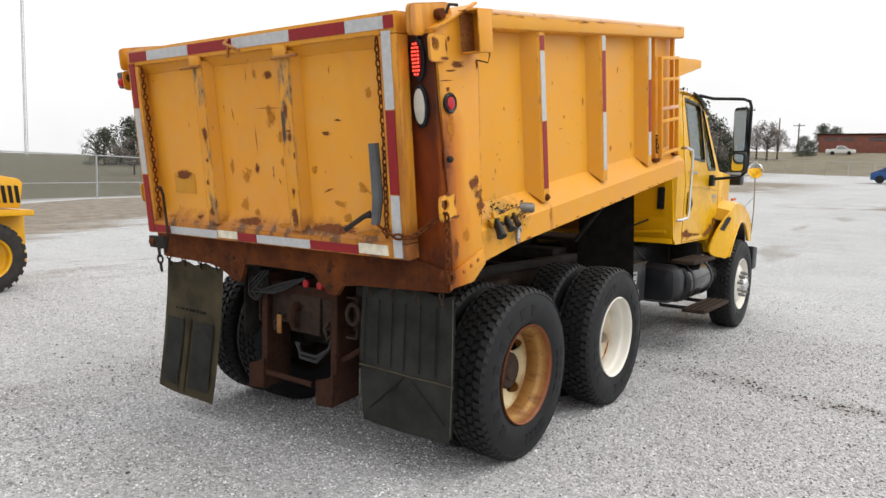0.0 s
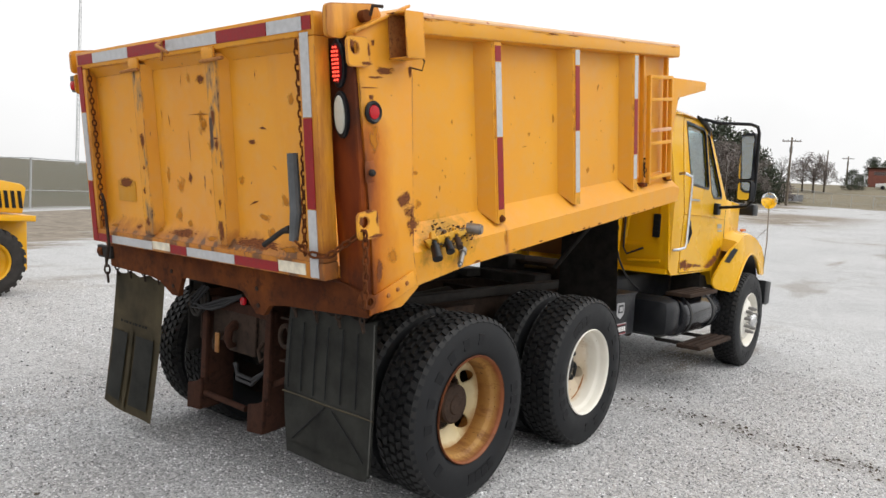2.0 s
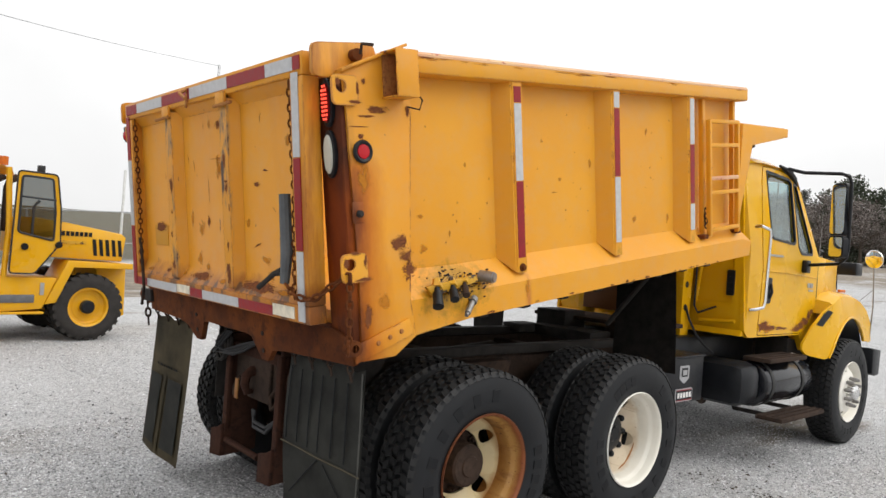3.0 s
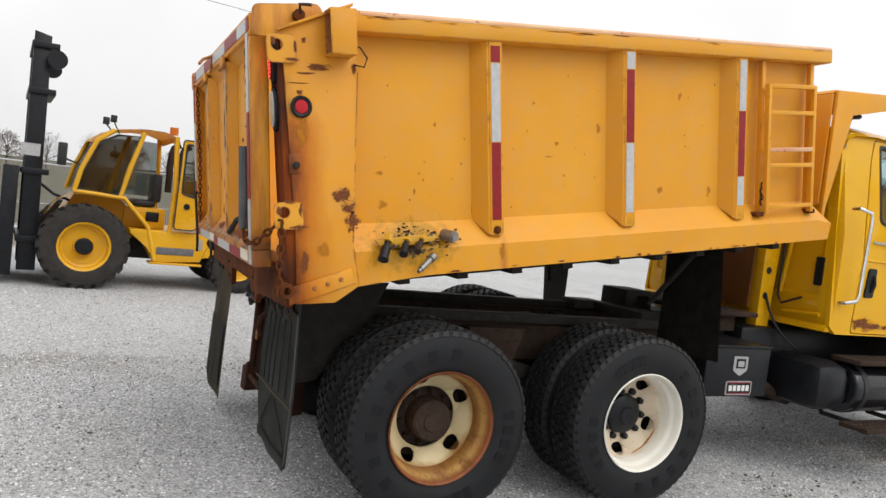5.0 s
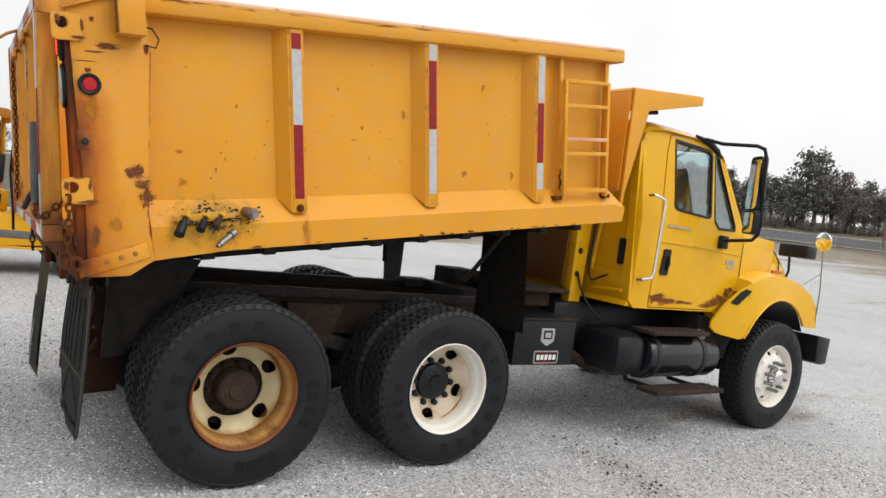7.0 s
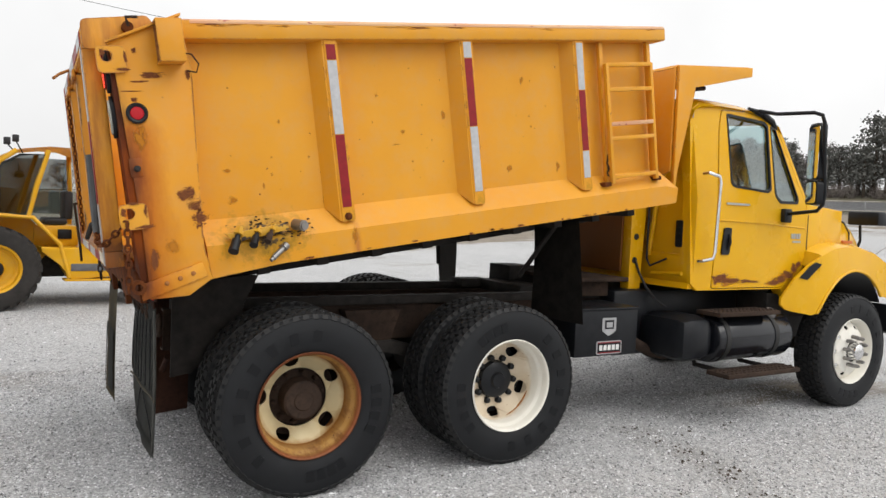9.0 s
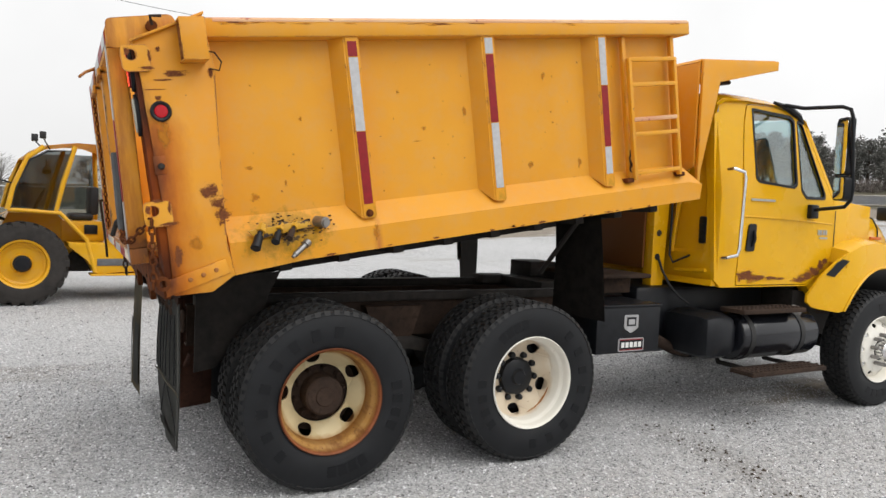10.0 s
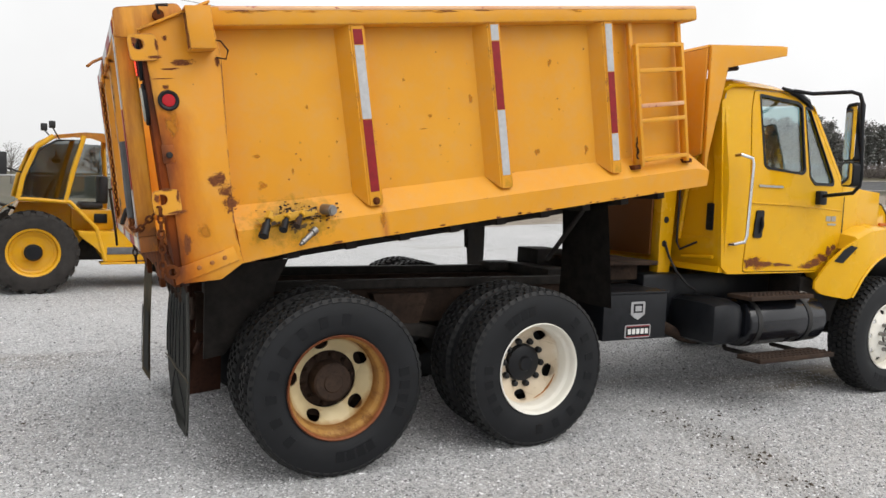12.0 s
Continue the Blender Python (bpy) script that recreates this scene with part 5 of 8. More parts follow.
for s in (-1, 1):
    y = TOW[s]
    bm = bmesh.new()
    box(bm, 0.56, 0.76, y - 0.016, y + 0.016, 0.455, 1.05, 0.005)
    box(bm, 0.545, 0.575, y - 0.028, y + 0.020, 0.465, 1.0, 0.005)
    part("frame_post", bm, RUST_SHADED, tow)
    bm = bmesh.new()
    prism(bm, [(y - 0.018, 0.30), (y + 0.125, 0.285), (y + 0.125, 0.445), (y + 0.03, 0.465), (y - 0.018, 0.50)], "x", 0.525, 0.548, 0.004)
    prism(bm, [(0.549, 0.30), (0.76, 0.32), (0.76, 0.56), (0.549, 0.50)], "y", y - 0.018, y + 0.012, 0.003)
    part("step_block", bm, RUST_SHADED, tow)
bm = bmesh.new()
box(bm, 0.575, 0.60, -0.30, 0.36, 0.935, 1.0, 0.005)
part("cross_bar", bm, RUST_SHADED, tow)
bm = bmesh.new()
box(bm, 0.535, 0.545, 0.172, 0.212, 0.68, 0.80, 0.004, None)
part("chain_tab", bm, CREAM_RUST, tow)
bm = bmesh.new()
tube(bm, [(0.60, -0.255, 0.56), (0.60, -0.36, 0.61), (0.60, -0.50, 0.70)], 0.018, 8)
part("stay_rod", bm, RUST_SHADED, tow)
bm = bmesh.new()
tube(bm, [(0.56, -0.42 + 0.045 * math.cos(k * math.tau / 12), 0.879 + 0.06 * math.sin(k * math.tau / 12)) for k in range(12)], 0.014, 8, closed=True)
part("tow_eye", bm, RUST_DARK, tow)
for k in range(3):
    bm = bmesh.new()
    tube(bm, [(0.55 - 0.014 * k, 0.375 + 0.062 * math.cos(j * math.tau / 14) + 0.012 * k, 0.985 - 0.016 * k + 0.075 * math.sin(j * math.tau / 14)) for j in range(14)], 0.011, 8, closed=True)
    part("coiled_hose", bm, SOOT, tow, "grey coiled trailer hose")
for k in range(2):
    bm = bmesh.new()
    tube(bm, [(0.62, 0.12 - 0.02 * k, 0.62), (0.60, 0.06, 0.565 - 0.03 * k), (0.60, -0.08, 0.56 - 0.03 * k), (0.62, -0.17, 0.62), (0.64, -0.20, 0.74)], 0.012, 8)
    part("air_hose", bm, SEAT, tow)
bm = bmesh.new()
tube(bm, [(0.56, -0.09, 0.395), (0.56, 0.35, 0.40)], 0.018, 12)
part("cross_tube", bm, RUST_SHADED, tow)
bm = bmesh.new()
box(bm, 0.575, 0.60, -0.13, 0.13, 0.70, 0.95, 0.012)
part("hook_base", bm, RUST_DARK, tow)
bm = bmesh.new()
hook = [(0.60, 0.06, 0.86), (0.56, 0.06, 0.865), (0.53, 0.06, 0.84), (0.522, 0.06, 0.79), (0.54, 0.06, 0.745), (0.58, 0.06, 0.745)]
tube(bm, hook, [0.034, 0.03, 0.027, 0.026, 0.022, 0.014], 12)
part("pintle_hook", bm, RUST_SHADED, tow)
for s in (-1, 1):
    bm = bmesh.new()
    tube(bm, [(0.585, s * 0.2, 0.80), (0.55, s * 0.2, 0.76), (0.545, s * 0.23, 0.70), (0.56, s * 0.26, 0.74), (0.585, s * 0.24, 0.80)], 0.012, 8)
    part("d_ring", bm, RUST_DARK, tow)
for y in (-0.15, -0.03):
    bm = bmesh.new()
    lathe(bm, [(0.026, 0), (0.023, 0.012), (0, 0.018)], pose(0.56, y, 1.02, 0, 0, -90), 16)
    part("small_red_lamp", bm, LENS_RED, tow)
for k in range(3):
    bm = bmesh.new()
    tube(bm, [(0.53, 0.34 - 0.03 * k, 1.07), (0.49, 0.40, 0.99 - 0.03 * k), (0.51, 0.34 - 0.06 * k, 0.94), (0.54, 0.14, 1.01 - 0.02 * k), (0.56, -0.02, 1.05)], 0.010, 7)
    part("air_hose", bm, SEAT, tow)

# ---- wheels ----
TR = 0.525


def build_tyre():
    b = bmesh.new()
    half = [(0.287, 0.095), (0.296, 0.116), (0.312, 0.124), (0.345, 0.135), (0.39, 0.142), (0.435, 0.140), (0.470, 0.133), (0.492, 0.127), (0.494, 0.131), (0.500, 0.126), (0.508, 0.112)]
    prof = half + [(0.511, 0.06), (0.511, -0.06)] + [(r, -o) for r, o in half[::-1]] + [(0.290, -0.08), (0.290, 0.08)]
    lathe(b, prof, None, 72, close=True)
    return b


def build_tread():
    b = bmesh.new()
    n = 56
    for row, (yc, w, shift) in enumerate(((-0.094, 0.042, 0.0), (-0.047, 0.038, 0.5), (0.0, 0.038, 0.0), (0.047, 0.038, 0.5), (0.094, 0.042, 0.0))):
        for k in range(n):
            a = (k + shift) * math.tau / n
            da = 0.36 * math.tau / n
            skew = 0.010 if row % 2 else -0.010
            low, top = 0.505, TR
            ps = []
            for rr, sh in ((low, 1.0), (top, 0.86)):
                for y, sg in ((yc - w / 2 * sh, -1), (yc + w / 2 * sh, 1)):
                    for q in (-1, 1):
                        ang = a + q * da * sh + sg * skew
                        drop = 0.012 if abs(y) > 0.1 and rr == top else 0.0
                        ps.append(b.verts.new(((rr - drop) * math.cos(ang), y, (rr - drop) * math.sin(ang))))
            for q in ((4, 5, 7, 6), (0, 1, 5, 4), (2, 6, 7, 3), (0, 4, 6, 2), (1, 3, 7, 5)):
                b.faces.new([ps[i] for i in q])
    # shoulder lugs running down the sidewall
    for s in (-1, 1):
        for k in range(n):
            a = (k + 0.5) * math.tau / n
            da = 0.30 * math.tau / n
            ps = []
            for r, o in ((0.486, 0.127), (0.511, 0.110)):
                for dep in (0.0, 0.010):
                    for q in (-1, 1):
                        ps.append(b.verts.new(((r + dep * 0.5) * math.cos(a + q * da), s * (o + dep * 0.6), (r + dep * 0.5) * math.sin(a + q * da))))
            for q in ((2, 3, 7, 6), (0, 1, 3, 2), (4, 6, 7, 5), (0, 2, 6, 4), (1, 5, 7, 3)):
                b.faces.new([ps[i] for i in q])
    return b


def build_letters():
    """Moulded sidewall marks as plain raised bars."""
    b = bmesh.new()
    w = 0.027 / 0.432
    ps = []
    for o in (0.1385, 0.1428):
        for r in (0.366, 0.428):
            for q in (-1, 1):
                ps.append(b.verts.new((r * math.cos(q * w), -o, r * math.sin(q * w))))
    for q in ((4, 5, 7, 6), (0, 1, 5, 4), (2, 6, 7, 3), (0, 4, 6, 2), (1, 3, 7, 5)):
        b.faces.new([ps[i] for i in q])
    return b


# moulded words as plain bars: where they begin, how many, the step between them
MARKS = {"rusty": [(223.0, 8, -19.5), (10.0, 4, -11.5), (-62.0, 4, -9.0)], "white": [(48.0, 8, -19.5), (217.0, 4, -13.5), (130.0, 4, -9.0)], "front": [(100.0, 8, -19.5), (-80.0, 4, -12.0)]}


def disc(b, r0, r1, holes, hole_r, hole_c, out, dish=None):
    """A wheel disc with a bore and oval hand holes."""
    def circle(r, n, ca=0.0, cr=0.0, squash=1.0):
        pts = []
        for k in range(n):
            q = k * math.tau / n
            p, t = r * math.cos(q), r * squash * math.sin(q)
            pts.append(((cr + p) * math.cos(ca) - t * math.sin(ca), (cr + p) * math.sin(ca) + t * math.cos(ca)))
        return pts
    ovals = [circle(hole_r * 0.85, 18, (h + 0.3) * math.tau / holes, hole_c, 1.30) for h in range(holes)]
    bend = dish or (lambda r: 0.0)
    plate(b, circle(r1, 72), [circle(r0, 48)] + ovals, lambda x, z, d: (x, -(out + bend(math.hypot(x, z)) - d), z), 0.012)


tyre_src = tread_src = letter_src = None


def ring_of(ob, parent, r, n=10):
    """n alike pieces on a circle round the wheel's axis."""
    for k in range(n):
        a = k * math.tau / n
        at = pose(r * math.cos(a), 0, r * math.sin(a))
        if k:
            again(ob, parent, at)
        else:
            ob.matrix_basis = at


def wheel(x, y, s, kind, turn=0.0, label=""):
    """s: -1 on the right side, 1 on the left. kind: rusty, white, inner or front."""
    global tyre_src, tread_src, letter_src
    m = pose(x, y, TR - 0.004) @ Matrix.Diagonal((1, -s, 1, 1)) @ pose(0, 0, 0, 0, turn, 0)
    b = bmesh.new()
    if kind == "front":
        lathe(b, [(0.0, 0.20), (0.05, 0.20), (0.072, 0.185), (0.08, 0.15), (0.08, 0.10), (0.10, 0.09), (0.0, 0.09)], None, 24)
        mat = CHROME
    elif kind == "inner":
        lathe(b, [(0.0, 0.08), (0.12, 0.08), (0.12, -0.10), (0.0, -0.10)], None, 20)
        mat = SOOT
    elif kind == "rusty":
        lathe(b, [(0.0, 0.018), (0.052, 0.018), (0.058, 0.010), (0.100, 0.008), (0.112, -0.002), (0.116, -0.110), (0.170, -0.118), (0.176, -0.135), (0.242, -0.155), (0.242, -0.26), (0.0, -0.26)], None, 32)
        mat = RUST_DARK
    else:
        lathe(b, [(0.0, -0.025), (0.045, -0.025), (0.055, -0.042), (0.100, -0.047), (0.120, -0.058), (0.124, -0.085), (0.128, -0.090), (0.130, -0.125), (0.242, -0.135), (0.242, -0.26), (0.0, -0.26)], None, 28)
        mat = SATIN
    hub = part("wheel", b, mat, truck, label, m)
    b = bmesh.new()
    if kind == "rusty":
        lathe(b, [(0.017, -0.120), (0.017, -0.088), (0.012, -0.086), (0.012, -0.070), (0, -0.068)], None, 6)
        ring_of(part("wheel_nut", b, RUST_DARK, hub), hub, 0.145)
    elif kind == "white":
        lathe(b, [(0.021, -0.105), (0.022, -0.070), (0.018, -0.058), (0.009, -0.052), (0, -0.050)], None, 10)
        ring_of(part("wheel_nut", b, SATIN, hub), hub, 0.150)
        for k in range(8):
            b = bmesh.new()
            box(b, 0.104, 0.124, 0.055, 0.09, -0.012, 0.012, 0.0, pose(0, 0, 0, 0, 45.0 * k, 0))
            part("hub_lug", b, SATIN, hub)
    elif kind == "front":
        lathe(b, [(0.018, 0.12), (0.018, 0.165), (0.012, 0.185), (0, 0.187)], None, 8)
        ring_of(part("wheel_nut", b, STEEL, hub), hub, 0.135)
    else:
        b.free()
    if tyre_src is None:
        tyre_src = part("tyre", build_tyre(), RUBBER, hub, "black radial truck tyre")
        tread_src = part("tread", build_tread(), TREAD, hub, sharp=25)
    else:
        again(tyre_src, hub, None, "black radial truck tyre")
        again(tread_src, hub)
    if kind != "inner":
        for start, count, gap in MARKS[kind]:
            for k in range(count):
                at = pose(0, 0, 0, 0, -(start + k * gap) - turn, 0)
                if letter_src is None:
                    letter_src = part("sidewall_mark", build_letters(), LETTER, hub, m=at)
                else:
                    again(letter_src, hub, at)
    b = bmesh.new()
    if kind == "front":
        lathe(b, [(0.287, 0.10), (0.300, 0.122), (0.304, 0.128), (0.299, 0.134), (0.291, 0.124), (0.28, 0.10), (0.268, 0.07), (0.262, 0.05)], None, 72)
        part("rim", b, WHITE, hub, "pale alloy rim")
        b = bmesh.new()
        disc(b, 0.10, 0.266, 10, 0.021, 0.222, 0.125, lambda r: -0.075 * max(0.0, (r - 0.15) / 0.114) ** 1.6)
        part("rim_disc", b, WHITE, hub)
    elif kind in ("rusty", "white"):
        rim_mat, disc_mat = (CREAM_RUST, CREAM) if kind == "rusty" else (WHITE, WHITE)
        lathe(b, [(0.287, 0.10), (0.300, 0.120), (0.305, 0.127), (0.300, 0.134), (0.291, 0.126), (0.287, 0.112), (0.284, 0.082), (0.281, 0.072), (0.270, 0.060), (0.266, 0.048), (0.263, 0.0), (0.262, -0.018), (0.2585, -0.026), (0.262, -0.034), (0.262, -0.10)], None, 72)
        part("rim", b, rim_mat, hub, "rust-stained steel rim" if kind == "rusty" else "white steel rim with rust bleeding at the joint")
        b = bmesh.new()
        disc(b, 0.126 if kind == "white" else 0.172, 0.2605, 5, 0.041, 0.222, -0.092, lambda r: 0.066 * max(0.0, (r - 0.212) / 0.0485) ** 1.8)
        part("rim_disc", b, disc_mat, hub)
        b = bmesh.new()
        lathe(b, [(0.3052, 0.127), (0.3022, 0.1345), (0.2985, 0.1350), (0.2975, 0.1335)], None, 72)
        if kind == "rusty":
            part("rim_edge", b, RIM_LIP, hub)
        else:
            b.free()
        if kind == "white":
            b = bmesh.new()
            ring = [(0.2545 * math.cos(a), 0.032, 0.2545 * math.sin(a)) for a in [5.72 + 0.07 * k for k in range(14)]]
            tube(b, ring, [0.002 + 0.0045 * math.sin(k / 13 * math.pi) for k in range(14)], 6)
            part("rust_bleed", b, RUST_EDGE, hub)
    else:
        lathe(b, [(0.287, 0.11), (0.300, 0.13), (0.285, 0.10), (0.26, 0.0), (0.285, -0.10), (0.300, -0.13)], None, 40)
        part("rim", b, RUST_DARK, hub)
    return hub


OUT, IN = 1.082, 0.752
for s in (-1, 1):
    wheel(1.25, s * OUT, s, "rusty", 62.5, "dual rear wheel with rusty cream rim")
    wheel(2.618, s * OUT, s, "white", 40.0, "dual rear wheel with white rim and black hub")
    wheel(1.25, s * IN, s, "inner", 35.0)
    wheel(2.618, s * IN, s, "inner", 50.0)
    wheel(6.455, s * 1.075, s, "front", 12.0, "steering wheel with pale rim and chrome hub")

# ---- cab, hood and what hangs on the chassis ----


def cab_y(z):
    """Half width of the cab at a height: straight below the belt, leaning in above it."""
    return 1.0 - 0.115 * max(0.0, (z - 1.80) / 0.75)


CAB = pose(0.16, 0, 0.035)
FRONT = pose(0.20, 0, 0.03)
SIDE = [(4.315, 1.115), (4.315, 2.435), (4.345, 2.525), (4.415, 2.575), (5.010, 2.590), (5.260, 2.565), (5.460, 2.480), (5.805, 1.795), (5.795, 1.695), (5.790, 1.265), (5.480, 1.055), (4.390, 1.055)]
DOOR = rounded([(4.562, 1.073), (4.595, 1.615), (4.655, 2.385), (4.700, 2.550), (5.010, 2.565), (5.240, 2.540), (5.415, 2.465), (5.760, 1.785), (5.775, 1.325), (5.630, 1.190), (5.460, 1.073)], 0.03, 3)
DOOR_GAP = rounded([(4.554, 1.065), (4.587, 1.615), (4.647, 2.390), (4.693, 2.558), (5.010, 2.573), (5.245, 2.548), (5.423, 2.471), (5.769, 1.789), (5.783, 1.320), (5.635, 1.182), (5.463, 1.065)], 0.03, 3)
WIN = rounded([(4.765, 2.515), (5.230, 2.493), (5.280, 2.460), (5.265, 1.930), (5.225, 1.902), (4.805, 1.927), (4.770, 1.955)], 0.02, 3)
VENT = rounded([(5.325, 2.460), (5.385, 2.455), (5.635, 1.865), (5.625, 1.823), (5.390, 1.823), (5.332, 1.880)], 0.02, 3)


def inset(pts, d):
    c = Vector((sum(p[0] for p in pts) / len(pts), sum(p[1] for p in pts) / len(pts)))
    return [tuple(c + (Vector(p) - c) * (1 + d / max(0.05, (Vector(p) - c).length))) for p in pts]


bm = bmesh.new()
for s in (-1, 1):
    plate(bm, SIDE, [DOOR_GAP], lambda a, b, d: (a, s * (cab_y(b) - d), b), 0.035)
# back wall with pressed panels, rounded corners
rows = []
for z in (1.09, 1.13, 1.17, 1.32, 1.345, 1.80, 2.33, 2.45, 2.54, 2.59):
    yy = cab_y(z)
    dx = 0.0 if 1.17 <= z <= 2.45 else (0.02 if z < 1.15 else 0.03)
    dent = 0.018 if 1.345 <= z <= 2.33 else 0.0
    row = [(4.345, -yy + 0.001, z), (4.32 + dx, -yy + 0.05, z), (4.315 + dx, -yy + 0.12, z), (4.315 + dx + dent, -yy + 0.14, z)]
    row += [(4.315 + dx + dent, y, z) for y in (-0.4, 0.0, 0.4)]
    row += [(x, -y, zz) for x, y, zz in row[3::-1]]
    rows.append(row)
grid(bm, rows)
# roof skin
rows = []
for x, zt in ((4.32, 2.55), (4.345, 2.62), (4.42, 2.665), (4.65, 2.69), (5.0, 2.69), (5.22, 2.665), (5.40, 2.605), (5.47, 2.54)):
    rows.append([(x, y * 0.915, zt - 0.115 * abs(y) ** 5) for y in (-1.0, -0.97, -0.9, -0.75, -0.4, 0.0, 0.4, 0.75, 0.9, 0.97, 1.0)])
grid(bm, rows)
box(bm, 4.34, 5.70, -0.96, 0.96, 1.07, 1.10)
cab = part("cab", bm, CAB_YELLOW, truck, "yellow truck cab with rust along the door sill", CAB)
# seam line behind the door, tall vent in the back wall, window in it
bm = bmesh.new()
box(bm, 4.306, 4.334, -0.895, -0.82, 1.40, 1.62, 0.012)
part("cab_vent", bm, SATIN, cab)
for z in (1.46, 1.51, 1.56):
    bm = bmesh.new()
    box(bm, 4.302, 4.3055, -0.885, -0.83, z - 0.003, z + 0.003)
    part("vent_slat", bm, SEAT, cab)
bm = bmesh.new()
plate(bm, rounded([(-0.55, 1.95), (0.55, 1.95), (0.55, 2.40), (-0.55, 2.40)], 0.06), [], lambda a, b, d: (4.318 - d, a, b), 0.006)
part("rear_window", bm, PANE_DARK, cab)
# sill lip at the bottom of the back wall
bm = bmesh.new()
prism(bm, [(4.30, 1.065), (4.36, 1.065), (4.36, 1.10), (4.312, 1.115)], "y", -0.98, 0.98, 0.004)
part("cab_lip", bm, CAB_YELLOW, cab)
for s in (-1, 1):
    bm = bmesh.new()
    plate(bm, DOOR, [WIN, VENT], lambda a, b, d: (a, s * (cab_y(b) + 0.004 - d), b), 0.03)
    # pressed line across the door
    door = part("door", bm, CAB_YELLOW, truck, "yellow cab door, rusted through along its lower edge", CAB)
    for loop, nm in ((WIN, "window_pane"), (VENT, "quarter_pane")):
        bm = bmesh.new()
        plate(bm, loop, [], lambda a, b, d: (a, s * (cab_y(b) - 0.014 - d), b), 0.005)
        pane = part(nm, bm, PANE, door)
        pane.visible_shadow = False
        bm = bmesh.new()
        plate(bm, inset(loop, 0.02), [inset(loop, -0.006)], lambda a, b, d: (a, s * (cab_y(b) + 0.008 - d), b), 0.02)
        part("window_seal", bm, SATIN, door, "black rubber window seal")
    bm = bmesh.new()
    plate(bm, rounded([(4.645, 1.35), (4.745, 1.35), (4.76, 1.575), (4.67, 1.575)], 0.025), [], lambda a, b, d: (a, s * (1.006 + d), b), 0.012)
    handle = part("door_handle", bm, SATIN, door, "black recessed door handle")
    bm = bmesh.new()
    tube(bm, [(4.715, s * 1.02, 1.39), (4.725, s * 1.035, 1.45), (4.73, s * 1.02, 1.52)], 0.012, 8)
    part("door_grip", bm, SATIN, door)
    bm = bmesh.new()
    prism(bm, [(4.60, 1.640), (5.15, 1.636), (5.765, 1.602), (5.765, 1.590), (5.15, 1.622), (4.60, 1.626)], "y", s * 1.0, s * 1.010, 0.004)
    part("door_swage", bm, CAB_YELLOW, door)
    # rust along the sill
    sill = ((4.625, 1.150, 0.085, 0.75, FLECK), (4.70, 1.150, 0.10, 0.55, FLECK), (4.82, 1.135, 0.13, 0.30, FLECK), (4.98, 1.128, 0.11, 0.22, FLECK), (5.10, 1.122, 0.08, 0.2, FLECK), (5.37, 1.118, 0.12, 0.35, FLECK), (5.46, 1.140, 0.10, 0.5, FLECK),
            (5.55, 1.180, 0.10, 0.55, FLECK), (5.63, 1.235, 0.08, 0.7, FLECK), (5.69, 1.275, 0.05, 0.8, FLECK), (4.74, 1.13, 0.16, 0.4, STAIN), (5.50, 1.165, 0.15, 0.5, STAIN), (5.30, 1.105, 0.12, 0.25, STAIN), (4.60, 1.12, 0.03, 1.5, STAIN))
    for k, (x, z, size, sq, mt) in enumerate(sill):
        mark(door, "sill_rust", pose(x, s * (1.0074 - 0.0001 * k), z) @ pose(0, 0, 0, 90, 0, 0), size, size * sq, mt)
    # badges as plain bars
    bm = bmesh.new()
    box(bm, 4.69, 4.98, s * 1.004 - 0.003, s * 1.004 + 0.003, 1.765, 1.782)
    part("name_bar", bm, SILVER, door)
    for k, w in enumerate((0.03, 0.022, 0.026, 0.022)):
        bm = bmesh.new()
        box(bm, 5.565 + 0.035 * k, 5.565 + 0.035 * k + w, s * 1.004 - 0.004, s * 1.004 + 0.004, 1.50, 1.545)
        part("model_bar", bm, SILVER, door)
    bm = bmesh.new()
    box(bm, 5.59, 5.70, s * 1.004 - 0.004, s * 1.004 + 0.004, 1.465, 1.482)
    part("model_bar", bm, SILVER, door)
    # grab rail on the pillar
    bm = bmesh.new()
    tube(bm, [(4.40, s * 1.0, 2.00), (4.40, s * 1.05, 2.005), (4.49, s * 1.082, 1.98), (4.50, s * 1.085, 1.93), (4.48, s * 1.085, 1.37), (4.465, s * 1.08, 1.32), (4.40, s * 1.04, 1.30), (4.39, s * 1.0, 1.295)], 0.015, 12)
    part("grab_rail", bm, CHROME, cab, "bright steel grab rail")
    # roof rain trim
    bm = bmesh.new()
    tube(bm, [(5.02, s * 0.90, 2.60), (5.20, s * 0.905, 2.57), (5.34, s * 0.90, 2.515), (5.42, s * 0.895, 2.455)], [0.012, 0.03, 0.03, 0.012], 8)
    part("mirror_foot", bm, SATIN, cab)
    # big mirror bow with two mirror heads
    bm = bmesh.new()
    bow = [(5.12, s * 0.93, 2.585), (5.20, s * 1.05, 2.555), (5.27, s * 1.34, 2.545), (5.29, s * 1.40, 2.52), (5.30, s * 1.415, 2.46), (5.34, s * 1.405, 2.20), (5.40, s * 1.39, 1.88), (5.41, s * 1.375, 1.80), (5.42, s * 1.32, 1.745), (5.45, s * 1.03, 1.715)]
    tube(bm, bow, 0.016, 10)
    bow_ob = part("mirror_bow", bm, SATIN, truck, "black tubular mirror bracket", CAB)
    bm = bmesh.new()
    box(bm, 5.40, 5.50, s * 1.0, s * 1.05, 1.64, 1.76, 0.012)
    part("bow_foot", bm, SATIN, bow_ob)
